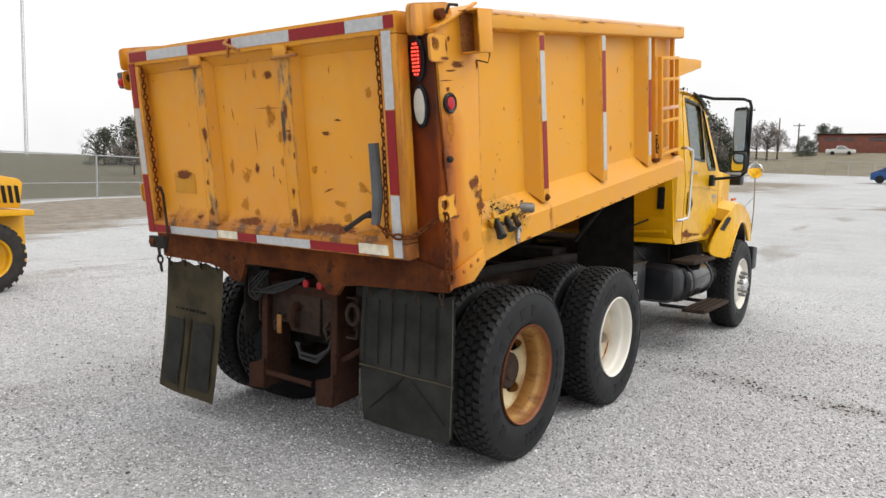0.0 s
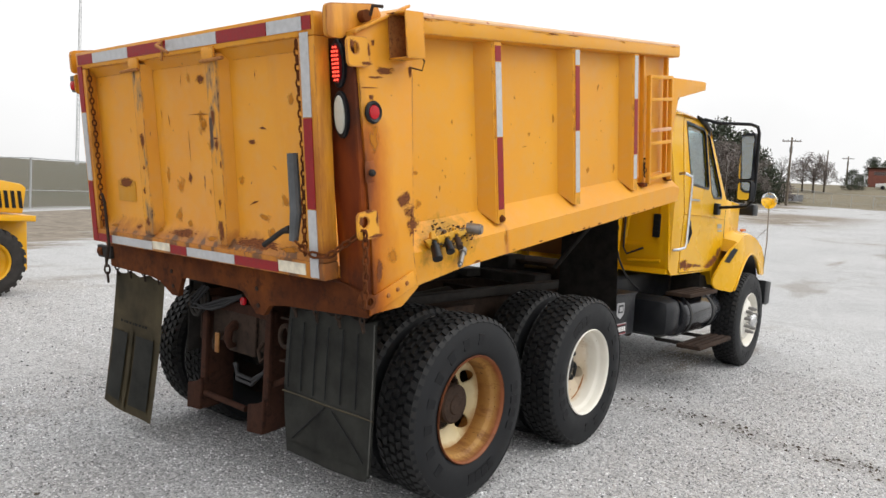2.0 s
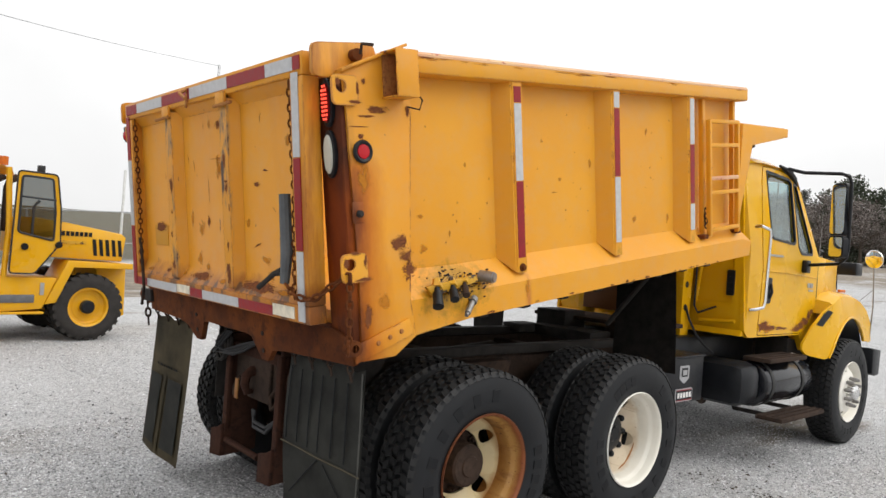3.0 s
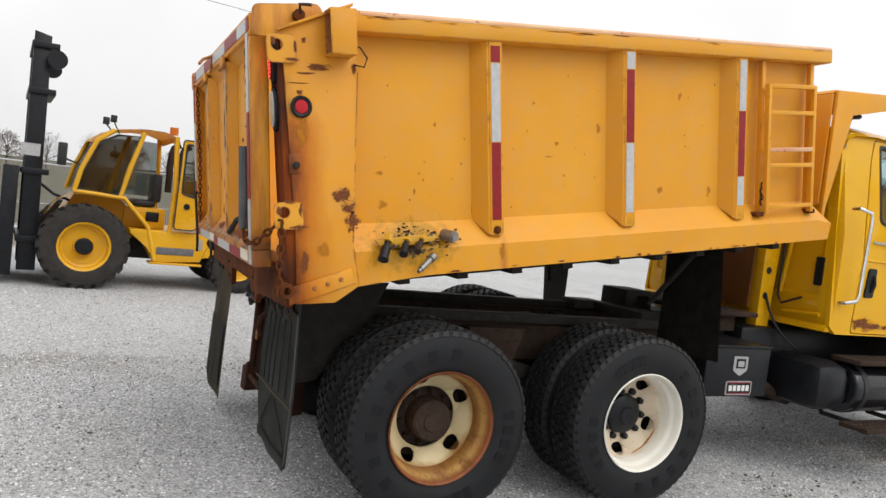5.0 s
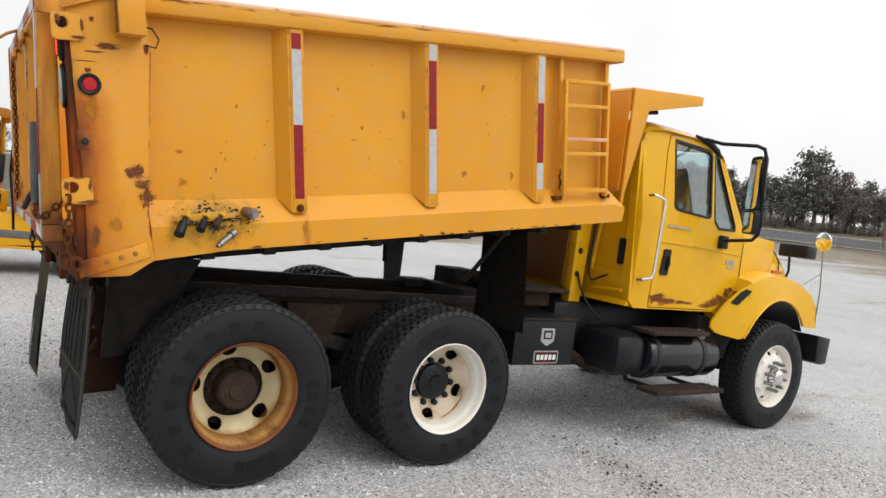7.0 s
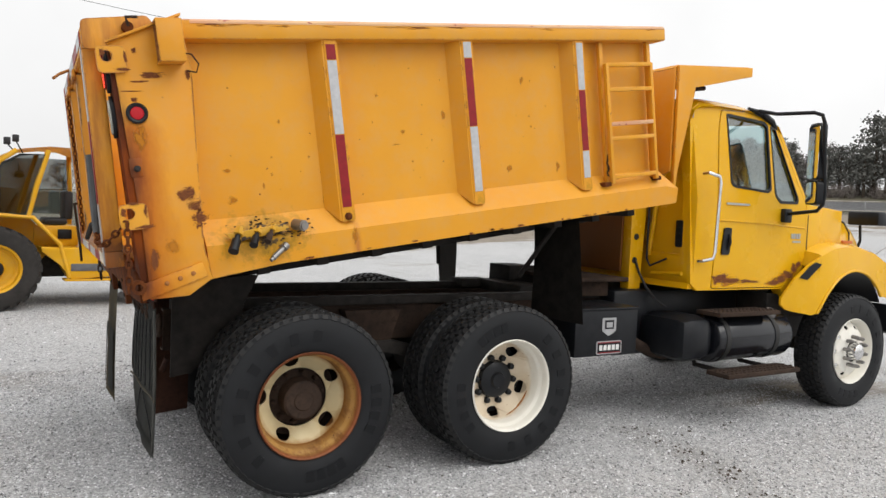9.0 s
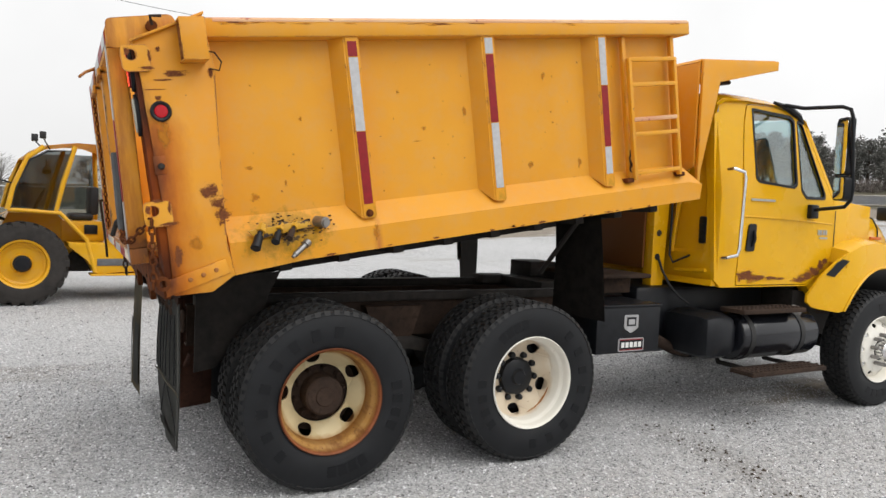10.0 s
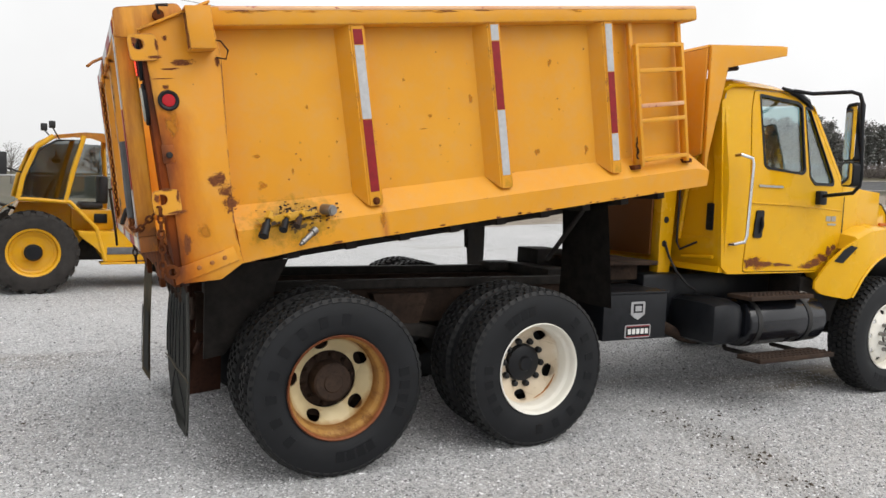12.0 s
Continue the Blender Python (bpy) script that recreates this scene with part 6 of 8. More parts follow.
    for (zc, hh, hw) in ((2.235, 0.235, 0.085), (1.895, 0.10, 0.085)):
        loop = rounded([(-hw, -hh), (hw, -hh), (hw, hh), (-hw, hh)], 0.04)
        turn = pose(5.36, s * 1.30, zc, 0, 0, s * 27)
        bm = bmesh.new()
        plate(bm, loop, [], lambda a, b, d: turn @ Vector((d, a, b)), 0.055)
        bmesh.ops.bevel(bm, geom=[e for e in bm.edges if e.calc_face_angle(0) > 1.0], offset=0.012, segments=2, affect="EDGES")
        part("mirror_head", bm, SATIN, bow_ob)
        bm = bmesh.new()
        plate(bm, inset(loop, -0.014), [], lambda a, b, d: turn @ Vector((-0.004 - d, a, b)), 0.003)
        part("mirror_glass", bm, MIRROR, bow_ob)
# windscreen and interior
bm = bmesh.new()
grid(bm, [[(5.44, y, 2.515 - 0.02 * abs(y)) for y in (-0.90, -0.5, 0, 0.5, 0.90)], [(5.83 + 0.05 * (1 - abs(y)), y * 1.05, 1.80) for y in (-0.92, -0.5, 0, 0.5, 0.92)]])
screen = part("windscreen", bm, PANE, cab)
screen.visible_shadow = False
bm = bmesh.new()
prism(bm, [(5.55, 1.10), (5.80, 1.10), (5.84, 1.78), (5.55, 1.74), (5.48, 1.55)], "y", -0.93, 0.93, 0.01)
part("dashboard", bm, INTERIOR, cab)
for s in (-1, 1):
    bm = bmesh.new()
    box(bm, 4.48, 4.98, s * 0.5 - 0.25, s * 0.5 + 0.25, 1.42, 1.56, 0.04)
    box(bm, 4.42, 4.56, s * 0.5 - 0.24, s * 0.5 + 0.24, 1.5, 2.22, 0.05)
    part("cab_seat", bm, SEAT, cab)
bm = bmesh.new()
ring = [(5.32 + 0.06 * math.sin(a), 0.5 + 0.22 * math.cos(a), 1.80 + 0.18 * math.sin(a)) for a in [k * math.tau / 20 for k in range(20)]]
tube(bm, ring, 0.015, 8, closed=True)
part("steering_wheel", bm, SEAT, cab)
bm = bmesh.new()
box(bm, 4.345, 4.36, -0.9, 0.9, 1.1, 2.5)
part("back_lining", bm, INTERIOR, cab)

# hood


def fender_y(x, z):
    """Half width over the fenders: flared behind the wheel, drawn in ahead of it and towards the top."""
    return 1.185 - 0.09 * min(1.0, max(0.0, (x - 5.9) / 1.2)) - 0.05 * max(0.0, (z - 1.2) / 0.3) - 0.10 * max(0.0, (5.75 - x) / 0.3)


HOOD = [(5.76, 0.92, 1.83), (6.0, 0.90, 1.84), (6.35, 0.87, 1.81), (6.70, 0.83, 1.73), (6.92, 0.78, 1.64), (7.05, 0.74, 1.50), (7.10, 0.70, 1.24), (7.10, 0.66, 0.90)]
bm = bmesh.new()
rows = []
for x, hw, zt in HOOD:
    low = min(1.25, zt - 0.02) if x < 7.0 else zt - 0.3
    row = [(x, -hw - 0.03, max(0.9, low)), (x, -hw, zt - 0.16), (x, -hw + 0.05, zt - 0.07), (x, -hw + 0.14, zt - 0.02), (x, -hw * 0.4, zt + 0.015), (x, 0, zt + 0.02)]
    rows.append(row + [(p[0], -p[1], p[2]) for p in row[-2::-1]])
grid(bm, rows)
box(bm, 7.06, 7.11, -0.60, 0.60, 0.80, 1.30, 0.01)
hood = part("hood", bm, CAB_YELLOW, truck, "sloping yellow hood with fenders", FRONT)
for s in (-1, 1):
    # fender: outer face with the wheel arch, top, and flared lip
    arch = [(6.29 + 0.635 * math.cos(a), 0.595 + 0.635 * math.sin(a)) for a in [radians(156 - k * 7) for k in range(19)]]
    top = [(7.09, 0.99), (7.05, 1.15), (6.92, 1.29), (6.70, 1.385), (6.45, 1.43), (6.15, 1.445), (5.95, 1.425), (5.76, 1.36)]
    bm = bmesh.new()
    loop = [(5.365, 0.925), (5.41, 0.885), (5.48, 0.866), (5.66, 0.838)] + arch[:-1] + [(7.02, 0.95), (7.09, 0.96)] + top + [(5.64, 1.295), (5.49, 1.165), (5.41, 1.05), (5.365, 0.98)]
    plate(bm, loop, [], lambda a, b, d: (a, s * (fender_y(a, b) - d), b), 0.02)
    # upper surface in towards the hood
    rows = []
    for x, z in top:
        yo = fender_y(x, z)
        rows.append([(x, s * yo, z - 0.004), (x - 0.005, s * (yo - 0.03), z + 0.02), (x - 0.02, s * 0.93, z + 0.05), (x - 0.04, s * 0.80, z + 0.09 if x < 6.8 else z + 0.04), (x - 0.05, s * 0.70, z + 0.10 if x < 6.8 else z + 0.04)])
    rows.append([(x - 0.03, y, z - 0.13) for x, y, z in rows[-1]])
    grid(bm, rows)
    part("fender", bm, CAB_YELLOW, hood)
    # arch lip and dark liner
    bm = bmesh.new()
    tube(bm, [(x, s * fender_y(x, z), z) for x, z in arch[:-1]], 0.014, 8)
    part("arch_lip", bm, CAB_YELLOW, hood)
    bm = bmesh.new()
    grid(bm, [[(x, s * (fender_y(x, z) - 0.025), z) for x, z in arch], [(x, s * 0.62, z) for x, z in arch]])
    part("wheel_liner", bm, SATIN, hood)
    bm = bmesh.new()
    plate(bm, [(5.525, 1.165), (5.60, 1.150), (5.745, 1.290), (5.69, 1.305), (5.63, 1.272)], [], lambda a, b, d: (a, s * (fender_y(a, b) + 0.004 - d), b), 0.01)
    part("fender_grille", bm, SATIN, hood)
    bm = bmesh.new()
    box(bm, 6.24, 6.40, s * 1.035 - 0.012, s * 1.035 + 0.012, 1.475, 1.505, 0.006)
    part("turn_lamp", bm, AMBER, hood)
    # hood mirror on its stalk
    bm = bmesh.new()
    tube(bm, [(7.07, s * 1.09, 0.98), (7.02, s * 1.12, 1.35), (6.95, s * 1.125, 1.76)], 0.007, 8)
    tube(bm, [(6.75, s * 1.04, 1.36), (6.99, s * 1.12, 1.52)], 0.005, 8)
    stalk = part("mirror_stalk", bm, STEEL, truck, "thin bright stalk with a round convex mirror", FRONT)
    turn = pose(6.94, s * 1.125, 1.848, 0, 0, -90 + s * 12) @ pose(0, 0, 0, 8, 0, 0)
    bm = bmesh.new()
    lathe(bm, [(0.0, -0.045), (0.05, -0.04), (0.09, -0.015), (0.10, 0.0), (0.097, 0.008)], turn, 28)
    part("convex_shell", bm, CHROME, stalk)
    bm = bmesh.new()
    lathe(bm, [(0.096, 0.006), (0.07, 0.014), (0.035, 0.0185), (0.0, 0.020)], turn, 28)
    part("convex_glass", bm, MIRROR, stalk)
# cowl sides between door and fender
for s in (-1, 1):
    bm = bmesh.new()
    prism(bm, [(5.755, 1.82), (6.30, 1.78), (6.30, 1.30), (6.00, 1.05), (5.90, 0.90), (5.58, 0.90), (5.44, 1.07), (5.60, 1.19), (5.755, 1.325)], "y", s * 0.88, s * 0.985, 0.006)
    part("cowl_side", bm, CAB_YELLOW, hood)
# dark joints across the hood and behind it
for x, hw, zt in ((6.41, 0.863, 1.796), (6.68, 0.832, 1.735)):
    bm = bmesh.new()
    tube(bm, [(x, -hw - 0.012, zt - 0.30), (x, -hw - 0.004, zt - 0.155), (x, -hw + 0.05, zt - 0.064), (x, -hw + 0.14, zt - 0.014), (x, -hw * 0.4, zt + 0.02), (x, 0, zt + 0.025), (x, hw * 0.4, zt + 0.02), (x, hw - 0.14, zt - 0.014), (x, hw - 0.05, zt - 0.064), (x, hw + 0.004, zt - 0.155)], 0.008, 6)
    part("hood_joint", bm, SATIN, hood)
for s in (-1, 1):
    bm = bmesh.new()
    tube(bm, [(5.772, s * 0.93, 1.80), (5.766, s * 0.992, 1.72), (5.764, s * 0.994, 1.40), (5.760, s * 0.994, 1.275)], 0.008, 6)
    part("cowl_joint", bm, SATIN, hood)
# whip aerial and plough lamps on the hood
bm = bmesh.new()
tube(bm, [(6.30, -0.80, 1.70), (6.28, -0.82, 2.30)], [0.006, 0.002], 6)
part("aerial", bm, STEEL, hood)
for s in (-1, 1):
    bm = bmesh.new()
    box(bm, 7.00, 7.20, s * 0.78 - 0.16, s * 0.78 + 0.16, 1.66, 1.80, 0.02)
    lamp = part("plough_lamp", bm, SATIN, truck, "black plough lamp on a bent bracket", FRONT)
    bm = bmesh.new()
    tube(bm, [(7.10, s * 0.70, 1.66), (7.12, s * 0.70, 1.50), (7.08, s * 0.66, 1.30)], 0.014, 8)
    part("lamp_bracket", bm, SATIN, lamp)
    bm = bmesh.new()
    box(bm, 7.201, 7.206, s * 0.78 - 0.14, s * 0.78 + 0.14, 1.68, 1.78)
    part("lamp_glass", bm, LENS_CLEAR, lamp)
bm = bmesh.new()
prism(bm, [(7.14, 0.60), (7.24, 0.57), (7.36, 0.58), (7.39, 0.85), (7.14, 0.88)], "y", -1.12, 1.12, 0.012)
part("bumper", bm, SATIN, truck, "black steel front bumper", FRONT)

# fuel tank, steps, battery box, tool box
bm = bmesh.new()
lathe(bm, [(0.0, 0.0), (0.17, 0.0), (0.195, 0.012), (0.20, 0.03), (0.20, 0.92), (0.195, 0.94), (0.17, 0.95), (0.0, 0.95)], pose(4.72, -0.93, 0.685, 0, 0, 90), 36)
tank = part("fuel_tank", bm, TANK_BLACK, truck, "black cylindrical fuel tank with straps")
for x in (4.80, 5.42):
    bm = bmesh.new()
    lathe(bm, [(0.2005, 0.0), (0.206, 0.0), (0.206, 0.05), (0.2005, 0.05)], pose(x, -0.93, 0.685, 0, 0, 90), 36, close=True)
    part("tank_strap", bm, BLACK, tank)
bm = bmesh.new()
lathe(bm, [(0.0, 0.06), (0.045, 0.06), (0.05, 0.04), (0.05, 0.0)], pose(5.47, -1.01, 0.855, -60, 0, 0), 18)
part("filler_cap", bm, STEEL, tank)
bm = bmesh.new()
box(bm, 4.34, 4.719, -1.09, -0.55, 0.515, 0.885, 0.11)
battery = part("battery_box", bm, SATIN, truck, "black battery box behind the tank")


def step(x0, x1, y0, y1, z, name):
    b = bmesh.new()
    box(b, x0, x1, y0, y1, z - 0.035, z, 0.004)
    st = part("cab_step", b, RUST_DARK, truck, name)
    n = int((x1 - x0) / 0.05)
    src = None
    for i in range(n):
        for j in range(max(1, int((y1 - y0) / 0.06))):
            at = pose(x0 + 0.03 + i * 0.05 + (0.02 if j % 2 else 0), y0 + 0.03 + j * 0.06, z)
            if src is None:
                b = bmesh.new()
                lathe(b, [(0.016, 0.0), (0.012, 0.006), (0.006, 0.006), (0.006, 0.0)], pose(0, 0, 0, -90, 0, 0), 8)
                src = part("grip_stud", b, RUST_DARK, st, m=at)
            else:
                again(src, st, at)
    return st


step(4.66, 5.42, -1.16, -0.92, 0.925, "rusty perforated upper cab step")
low_step = step(4.64, 5.54, -1.295, -1.07, 0.452, "rusty perforated lower cab step")
for x in (4.82, 5.40):
    bm = bmesh.new()
    tube(bm, [(x, -1.1, 0.43), (x, -0.80, 0.43), (x, -0.72, 0.60), (x, -0.46, 0.82)], 0.02, 8)
    part("step_bracket", bm, SOOT, low_step)
bm = bmesh.new()
box(bm, 3.385, 4.01, -0.91, -0.48, 0.595, 0.945, 0.008)
tool = part("tool_box", bm, SATIN, truck, "black steel tool box with two silver badges")
bm = bmesh.new()
box(bm, 3.375, 4.02, -0.922, -0.47, 0.9455, 0.963, 0.005)
part("tool_lid", bm, SATIN, tool)
bm = bmesh.new()
prism(bm, rounded([(3.645, 0.885), (3.785, 0.885), (3.785, 0.785), (3.715, 0.745), (3.645, 0.785)], 0.012), "y", -0.914, -0.909, 0.0)
part("shield_badge", bm, SILVER, tool)
bm = bmesh.new()
box(bm, 3.67, 3.76, -0.9165, -0.9145, 0.80, 0.868)
part("badge_field", bm, SATIN, tool)
bm = bmesh.new()
box(bm, 3.685, 3.745, -0.9185, -0.917, 0.812, 0.852)
part("badge_field", bm, SILVER, tool)
bm = bmesh.new()
prism(bm, rounded([(3.595, 0.708), (3.85, 0.708), (3.85, 0.608), (3.595, 0.608)], 0.018), "y", -0.914, -0.909)
part("maker_badge", bm, SILVER, tool)
for w0, w1 in ((0.616, 0.623), (0.693, 0.70)):
    bm = bmesh.new()
    box(bm, 3.607, 3.838, -0.9165, -0.9145, w0, w1)
    part("badge_stripe", bm, TAPE_RED, tool)
bm = bmesh.new()
box(bm, 3.607, 3.838, -0.9165, -0.9145, 0.6235, 0.6925)
part("badge_field", bm, SATIN, tool)
for k in range(5):
    bm = bmesh.new()
    box(bm, 3.622 + 0.042 * k, 3.652 + 0.042 * k, -0.9185, -0.917, 0.638, 0.678)
    part("badge_bar", bm, WHITE_PAINT, tool)
# exhaust elbow, hoses, reservoir and uprights between body and cab
bm = bmesh.new()
tube(bm, [(3.90, -0.62, 0.76), (4.12, -0.68, 0.67), (4.40, -0.68, 0.545), (4.7, -0.55, 0.47)], 0.045, 12)
part("exhaust_pipe", bm, RUST_DARK, truck, "sooty exhaust pipe under the cab")
bm = bmesh.new()
box(bm, 3.60, 4.20, -0.60, 0.55, 1.126, 1.16, 0.006)
box(bm, 3.65, 4.05, -0.52, -0.2, 1.0, 1.125, 0.006)
part("guard_shelf", bm, RUST_DARK, truck)
for y in (-0.50, 0.50):
    bm = bmesh.new()
    prism(bm, [(4.245, 0.84), (4.365, 0.84), (4.42, 1.95), (4.245, 1.95)], "y", y - 0.05, y + 0.05, 0.004)
    upright = part("upright_bracket", bm, CAB_YELLOW, truck, "yellow drilled upright bracket")
    for z in (1.30, 1.50):
        bm = bmesh.new()
        lathe(bm, [(0.028, 0.0), (0.028, 0.003), (0, 0.003)], pose(4.30 + (z - 1.3) * 0.04, y - 0.05, z), 14)
        part("cable_hole", bm, SOOT, upright)
bm = bmesh.new()
tube(bm, [(4.30, -0.555, 1.32), (4.33, -0.58, 1.20), (4.38, -0.62, 1.08), (4.44, -0.68, 0.98), (4.52, -0.72, 0.92)], 0.010, 8)
part("air_hose", bm, SEAT, truck, "black hose hanging from the bracket")
bm = bmesh.new()
tube(bm, [(4.42, -0.57, 2.10), (4.42, -0.57, 1.32), (4.43, -0.60, 1.26), (4.46, -0.75, 1.33)], 0.009, 8)
part("air_hose", bm, SEAT, truck)
bm = bmesh.new()
tube(bm, [(4.46, -0.55, 1.35), (4.465, -0.62, 1.95), (4.47, -0.80, 2.25)], 0.02, 8)
part("cab_rib", bm, CAB_YELLOW, truck)
bm = bmesh.new()
tube(bm, [(4.46, -0.60, 1.20), (4.46, -0.92, 1.22)], 0.016, 8)
part("cab_rib", bm, CAB_YELLOW, truck)
bm = bmesh.new()
box(bm, 4.05, 5.6, -0.60, 0.60, 0.50, 1.06, 0.05)
part("gearbox", bm, SATIN, truck, "greasy gearbox and underfloor gear")

bm = bmesh.new()
box(bm, 5.61, 6.90, -0.42, 0.42, 0.45, 1.20, 0.04)
part("engine_block", bm, SOOT, truck, "greasy engine under the hood", FRONT)
# dark blocks added to fill the shaded gap between tank and front wheel
for s in (-1, 1):
    bm = bmesh.new()
    prism(bm, [(5.55, 1.05), (5.95, 1.0), (5.87, 0.80), (5.81, 0.55), (5.55, 0.50)], "y", s * 0.62, s * 0.93, 0.01)
    part("inner_splash", bm, SOOT, truck)

# ---- rough-terrain forklift parked behind the truck ----
lift = thing("forklift", "yellow rough-terrain forklift with black mast and open cab", "forklift", pose(0.251, 7.185, 0, 0, 0, 6.0) @ Matrix.Scale(1.045, 4))
LY = -0.25   # near face of the body


def lift_tyre(r, w):
    b = bmesh.new()
    prof = [(r * 0.56, w * 0.40), (r * 0.60, w * 0.48), (r * 0.75, w * 0.52), (r * 0.90, w * 0.48), (r * 0.955, w * 0.40), (r * 0.955, -w * 0.40), (r * 0.90, -w * 0.48), (r * 0.75, -w * 0.52), (r * 0.60, -w * 0.48), (r * 0.56, -w * 0.40)]
    lathe(b, prof, None, 56, close=True)
    return b


def lift_lug(r, w, lugs, s):
    b = bmesh.new()
    da = 0.27 * math.tau / lugs
    ps = []
    for rr, o0, o1 in ((r * 0.90, 0.02, w * 0.50), (r, 0.02, w * 0.46)):
        for o, lead in ((o0, 0.10), (o1, 0.0)):
            for q in (-1, 1):
                ps.append(b.verts.new((rr * math.cos(q * da + lead), s * o, rr * math.sin(q * da + lead))))
    for q in ((4, 5, 7, 6), (0, 1, 5, 4), (2, 6, 7, 3), (0, 4, 6, 2), (1, 3, 7, 5)):
        b.faces.new([ps[i] for i in q])
    return b


for (x, r, w, y0, fr) in ((-0.86, 0.57, 0.40, -0.25, True), (1.28, 0.455, 0.30, -0.12, False)):
    for s in (-1, 1):
        m = pose(x, y0 if s < 0 else 1.45 - (y0 + 0.25), r) @ Matrix.Diagonal((1, -s, 1, 1))
        b = bmesh.new()
        lathe(b, [(r * 0.57, w * 0.42), (r * 0.60, w * 0.46), (r * 0.53, w * 0.40), (r * 0.50, w * 0.22), (r * 0.40, w * 0.16), (r * 0.24, w * 0.16), (r * 0.22, w * 0.20), (0, w * 0.20)], None, 40)
        wh = part("wheel", b, LIFT_YELLOW, lift, "yellow rim with heavy lugged tyre", m)
        part("tyre", lift_tyre(r, w), LIFT_RUBBER, wh)
        lugs = 22 if fr else 24
        for half in (-1, 1):
            src = None
            for k in range(lugs):
                at = pose(0, 0, 0, 0, -(k + (0.5 if half > 0 else 0)) * 360 / lugs, 0)
                if src is None:
                    src = part("tread_lug", lift_lug(r, w, lugs, half), LIFT_RUBBER, wh, m=at)
                else:
                    again(src, wh, at)
        b = bmesh.new()
        lathe(b, [(r * 0.20, w * 0.16), (r * 0.20, w * 0.40), (r * 0.16, w * 0.46), (0, w * 0.46)], None, 20)
        part("hub", b, SATIN, wh)
        b = bmesh.new()
        lathe(b, [(r * 0.42, w * 0.165), (r * 0.43, w * 0.20), (r * 0.40, w * 0.20)], None, 40)
        part("rim_ring", b, LIFT_YELLOW, wh)

# frame and side skirt with its slot
bm = bmesh.new()
prism(bm, [(-0.30, 0.86), (0.86, 0.84), (0.70, 0.44), (0.08, 0.40), (-0.05, 0.62), (-0.28, 0.78)], "y", LY, 1.45 - LY - 0.25, 0.012)
body = part("lower_body", bm, LIFT_YELLOW, lift)
bm = bmesh.new()
box(bm, 0.08, 0.60, LY - 0.012, LY + 0.02, 0.52, 0.625, 0.008)
part("step_slot", bm, TRIM_GREY, body)
bm = bmesh.new()
box(bm, 0.0, 0.72, LY - 0.03, LY + 0.25, 0.375, 0.405, 0.008)
part("side_step", bm, LIFT_YELLOW, body)
bm = bmesh.new()
box(bm, 0.66, 0.71, LY - 0.008, LY + 0.0, 0.62, 0.78)
part("warning_plate", bm, SILVER, body)
# front mudguard running over the wheel
bm = bmesh.new()
guard = [(-1.35, 0.95), (-1.20, 1.17), (-0.98, 1.30), (-0.40, 1.27), (-0.06, 0.90), (0.06, 0.42)]
grid(bm, [[(x, LY + 0.02, z) for x, z in guard], [(x, LY + 0.42, z) for x, z in guard]])
bmesh.ops.solidify(bm, geom=bm.faces[:], thickness=0.03)
part("mudguard", bm, LIFT_YELLOW, lift)
bm = bmesh.new()
tube(bm, [(x, LY + 0.01, z) for x, z in guard[2:]], 0.03, 8)
part("guard_edge", bm, LIFT_YELLOW, lift)
bm = bmesh.new()
prism(bm, [(-1.0, 1.25), (-0.40, 1.24), (-0.05, 0.88), (-0.30, 0.60), (-1.3, 0.60)], "y", 0.15, 1.05)
part("front_frame", bm, LIFT_YELLOW, lift)

# cab: posts and roof, panes, seat, column
POSTS_L = [
    [(-1.03, 1.30), (-0.96, 1.62), (-0.80, 2.02), (-0.60, 2.18)],
    [(-0.46, 1.27), (-0.36, 1.70), (-0.22, 2.21)],
    [(0.24, 0.84), (0.26, 1.50), (0.22, 2.22)],
]
cab_l = None
for y in (LY + 0.02, 1.18):
    for line in POSTS_L:
        bm = bmesh.new()
        tube(bm, [(x, y, z) for x, z in line], 0.035, 8)
        if cab_l is None:
            cab_l = part("cab_frame", bm, LIFT_YELLOW, lift, "rounded yellow cab frame with dark panes")
        else:
            part("cab_post", bm, LIFT_YELLOW, cab_l)
bm = bmesh.new()
roof = [(-0.86, 1.98), (-0.74, 2.10), (-0.55, 2.20), (-0.20, 2.26), (0.05, 2.26), (0.24, 2.20), (0.27, 2.12)]
grid(bm, [[(x, y, z + (0.03 if 0 < y < 1.0 else 0.0)) for x, z in roof] for y in (LY - 0.01, LY + 0.06, 0.4, 1.14, 1.20)])
bmesh.ops.solidify(bm, geom=bm.faces[:], thickness=0.05)
part("cab_roof", bm, LIFT_YELLOW, cab_l)
bm = bmesh.new()
tube(bm, [(-1.03, LY + 0.02, 1.30), (-0.46, LY + 0.02, 1.27)], 0.03, 8)
part("cab_rail", bm, LIFT_YELLOW, cab_l)
for y in (LY + 0.02, 1.18):
    for loop in ([(-1.0, 1.33), (-0.48, 1.30), (-0.26, 2.15), (-0.56, 2.12), (-0.78, 1.98), (-0.93, 1.62)],) + (([(-0.42, 1.30), (0.22, 1.30), (0.20, 2.16), (-0.22, 2.16)],) if y > 1 else ()):
        bm = bmesh.new()
        plate(bm, loop, [], lambda a, b, d: (a, y + d, b), 0.006)
        pane = part("side_pane", bm, PANE_DARK, cab_l)
        if y < 0:
            bm = bmesh.new()
            tube(bm, [(a, y - 0.01, b) for a, b in loop], 0.016, 6, closed=True)
            part("pane_seal", bm, SEAT, cab_l)
        pane.visible_shadow = False
bm = bmesh.new()
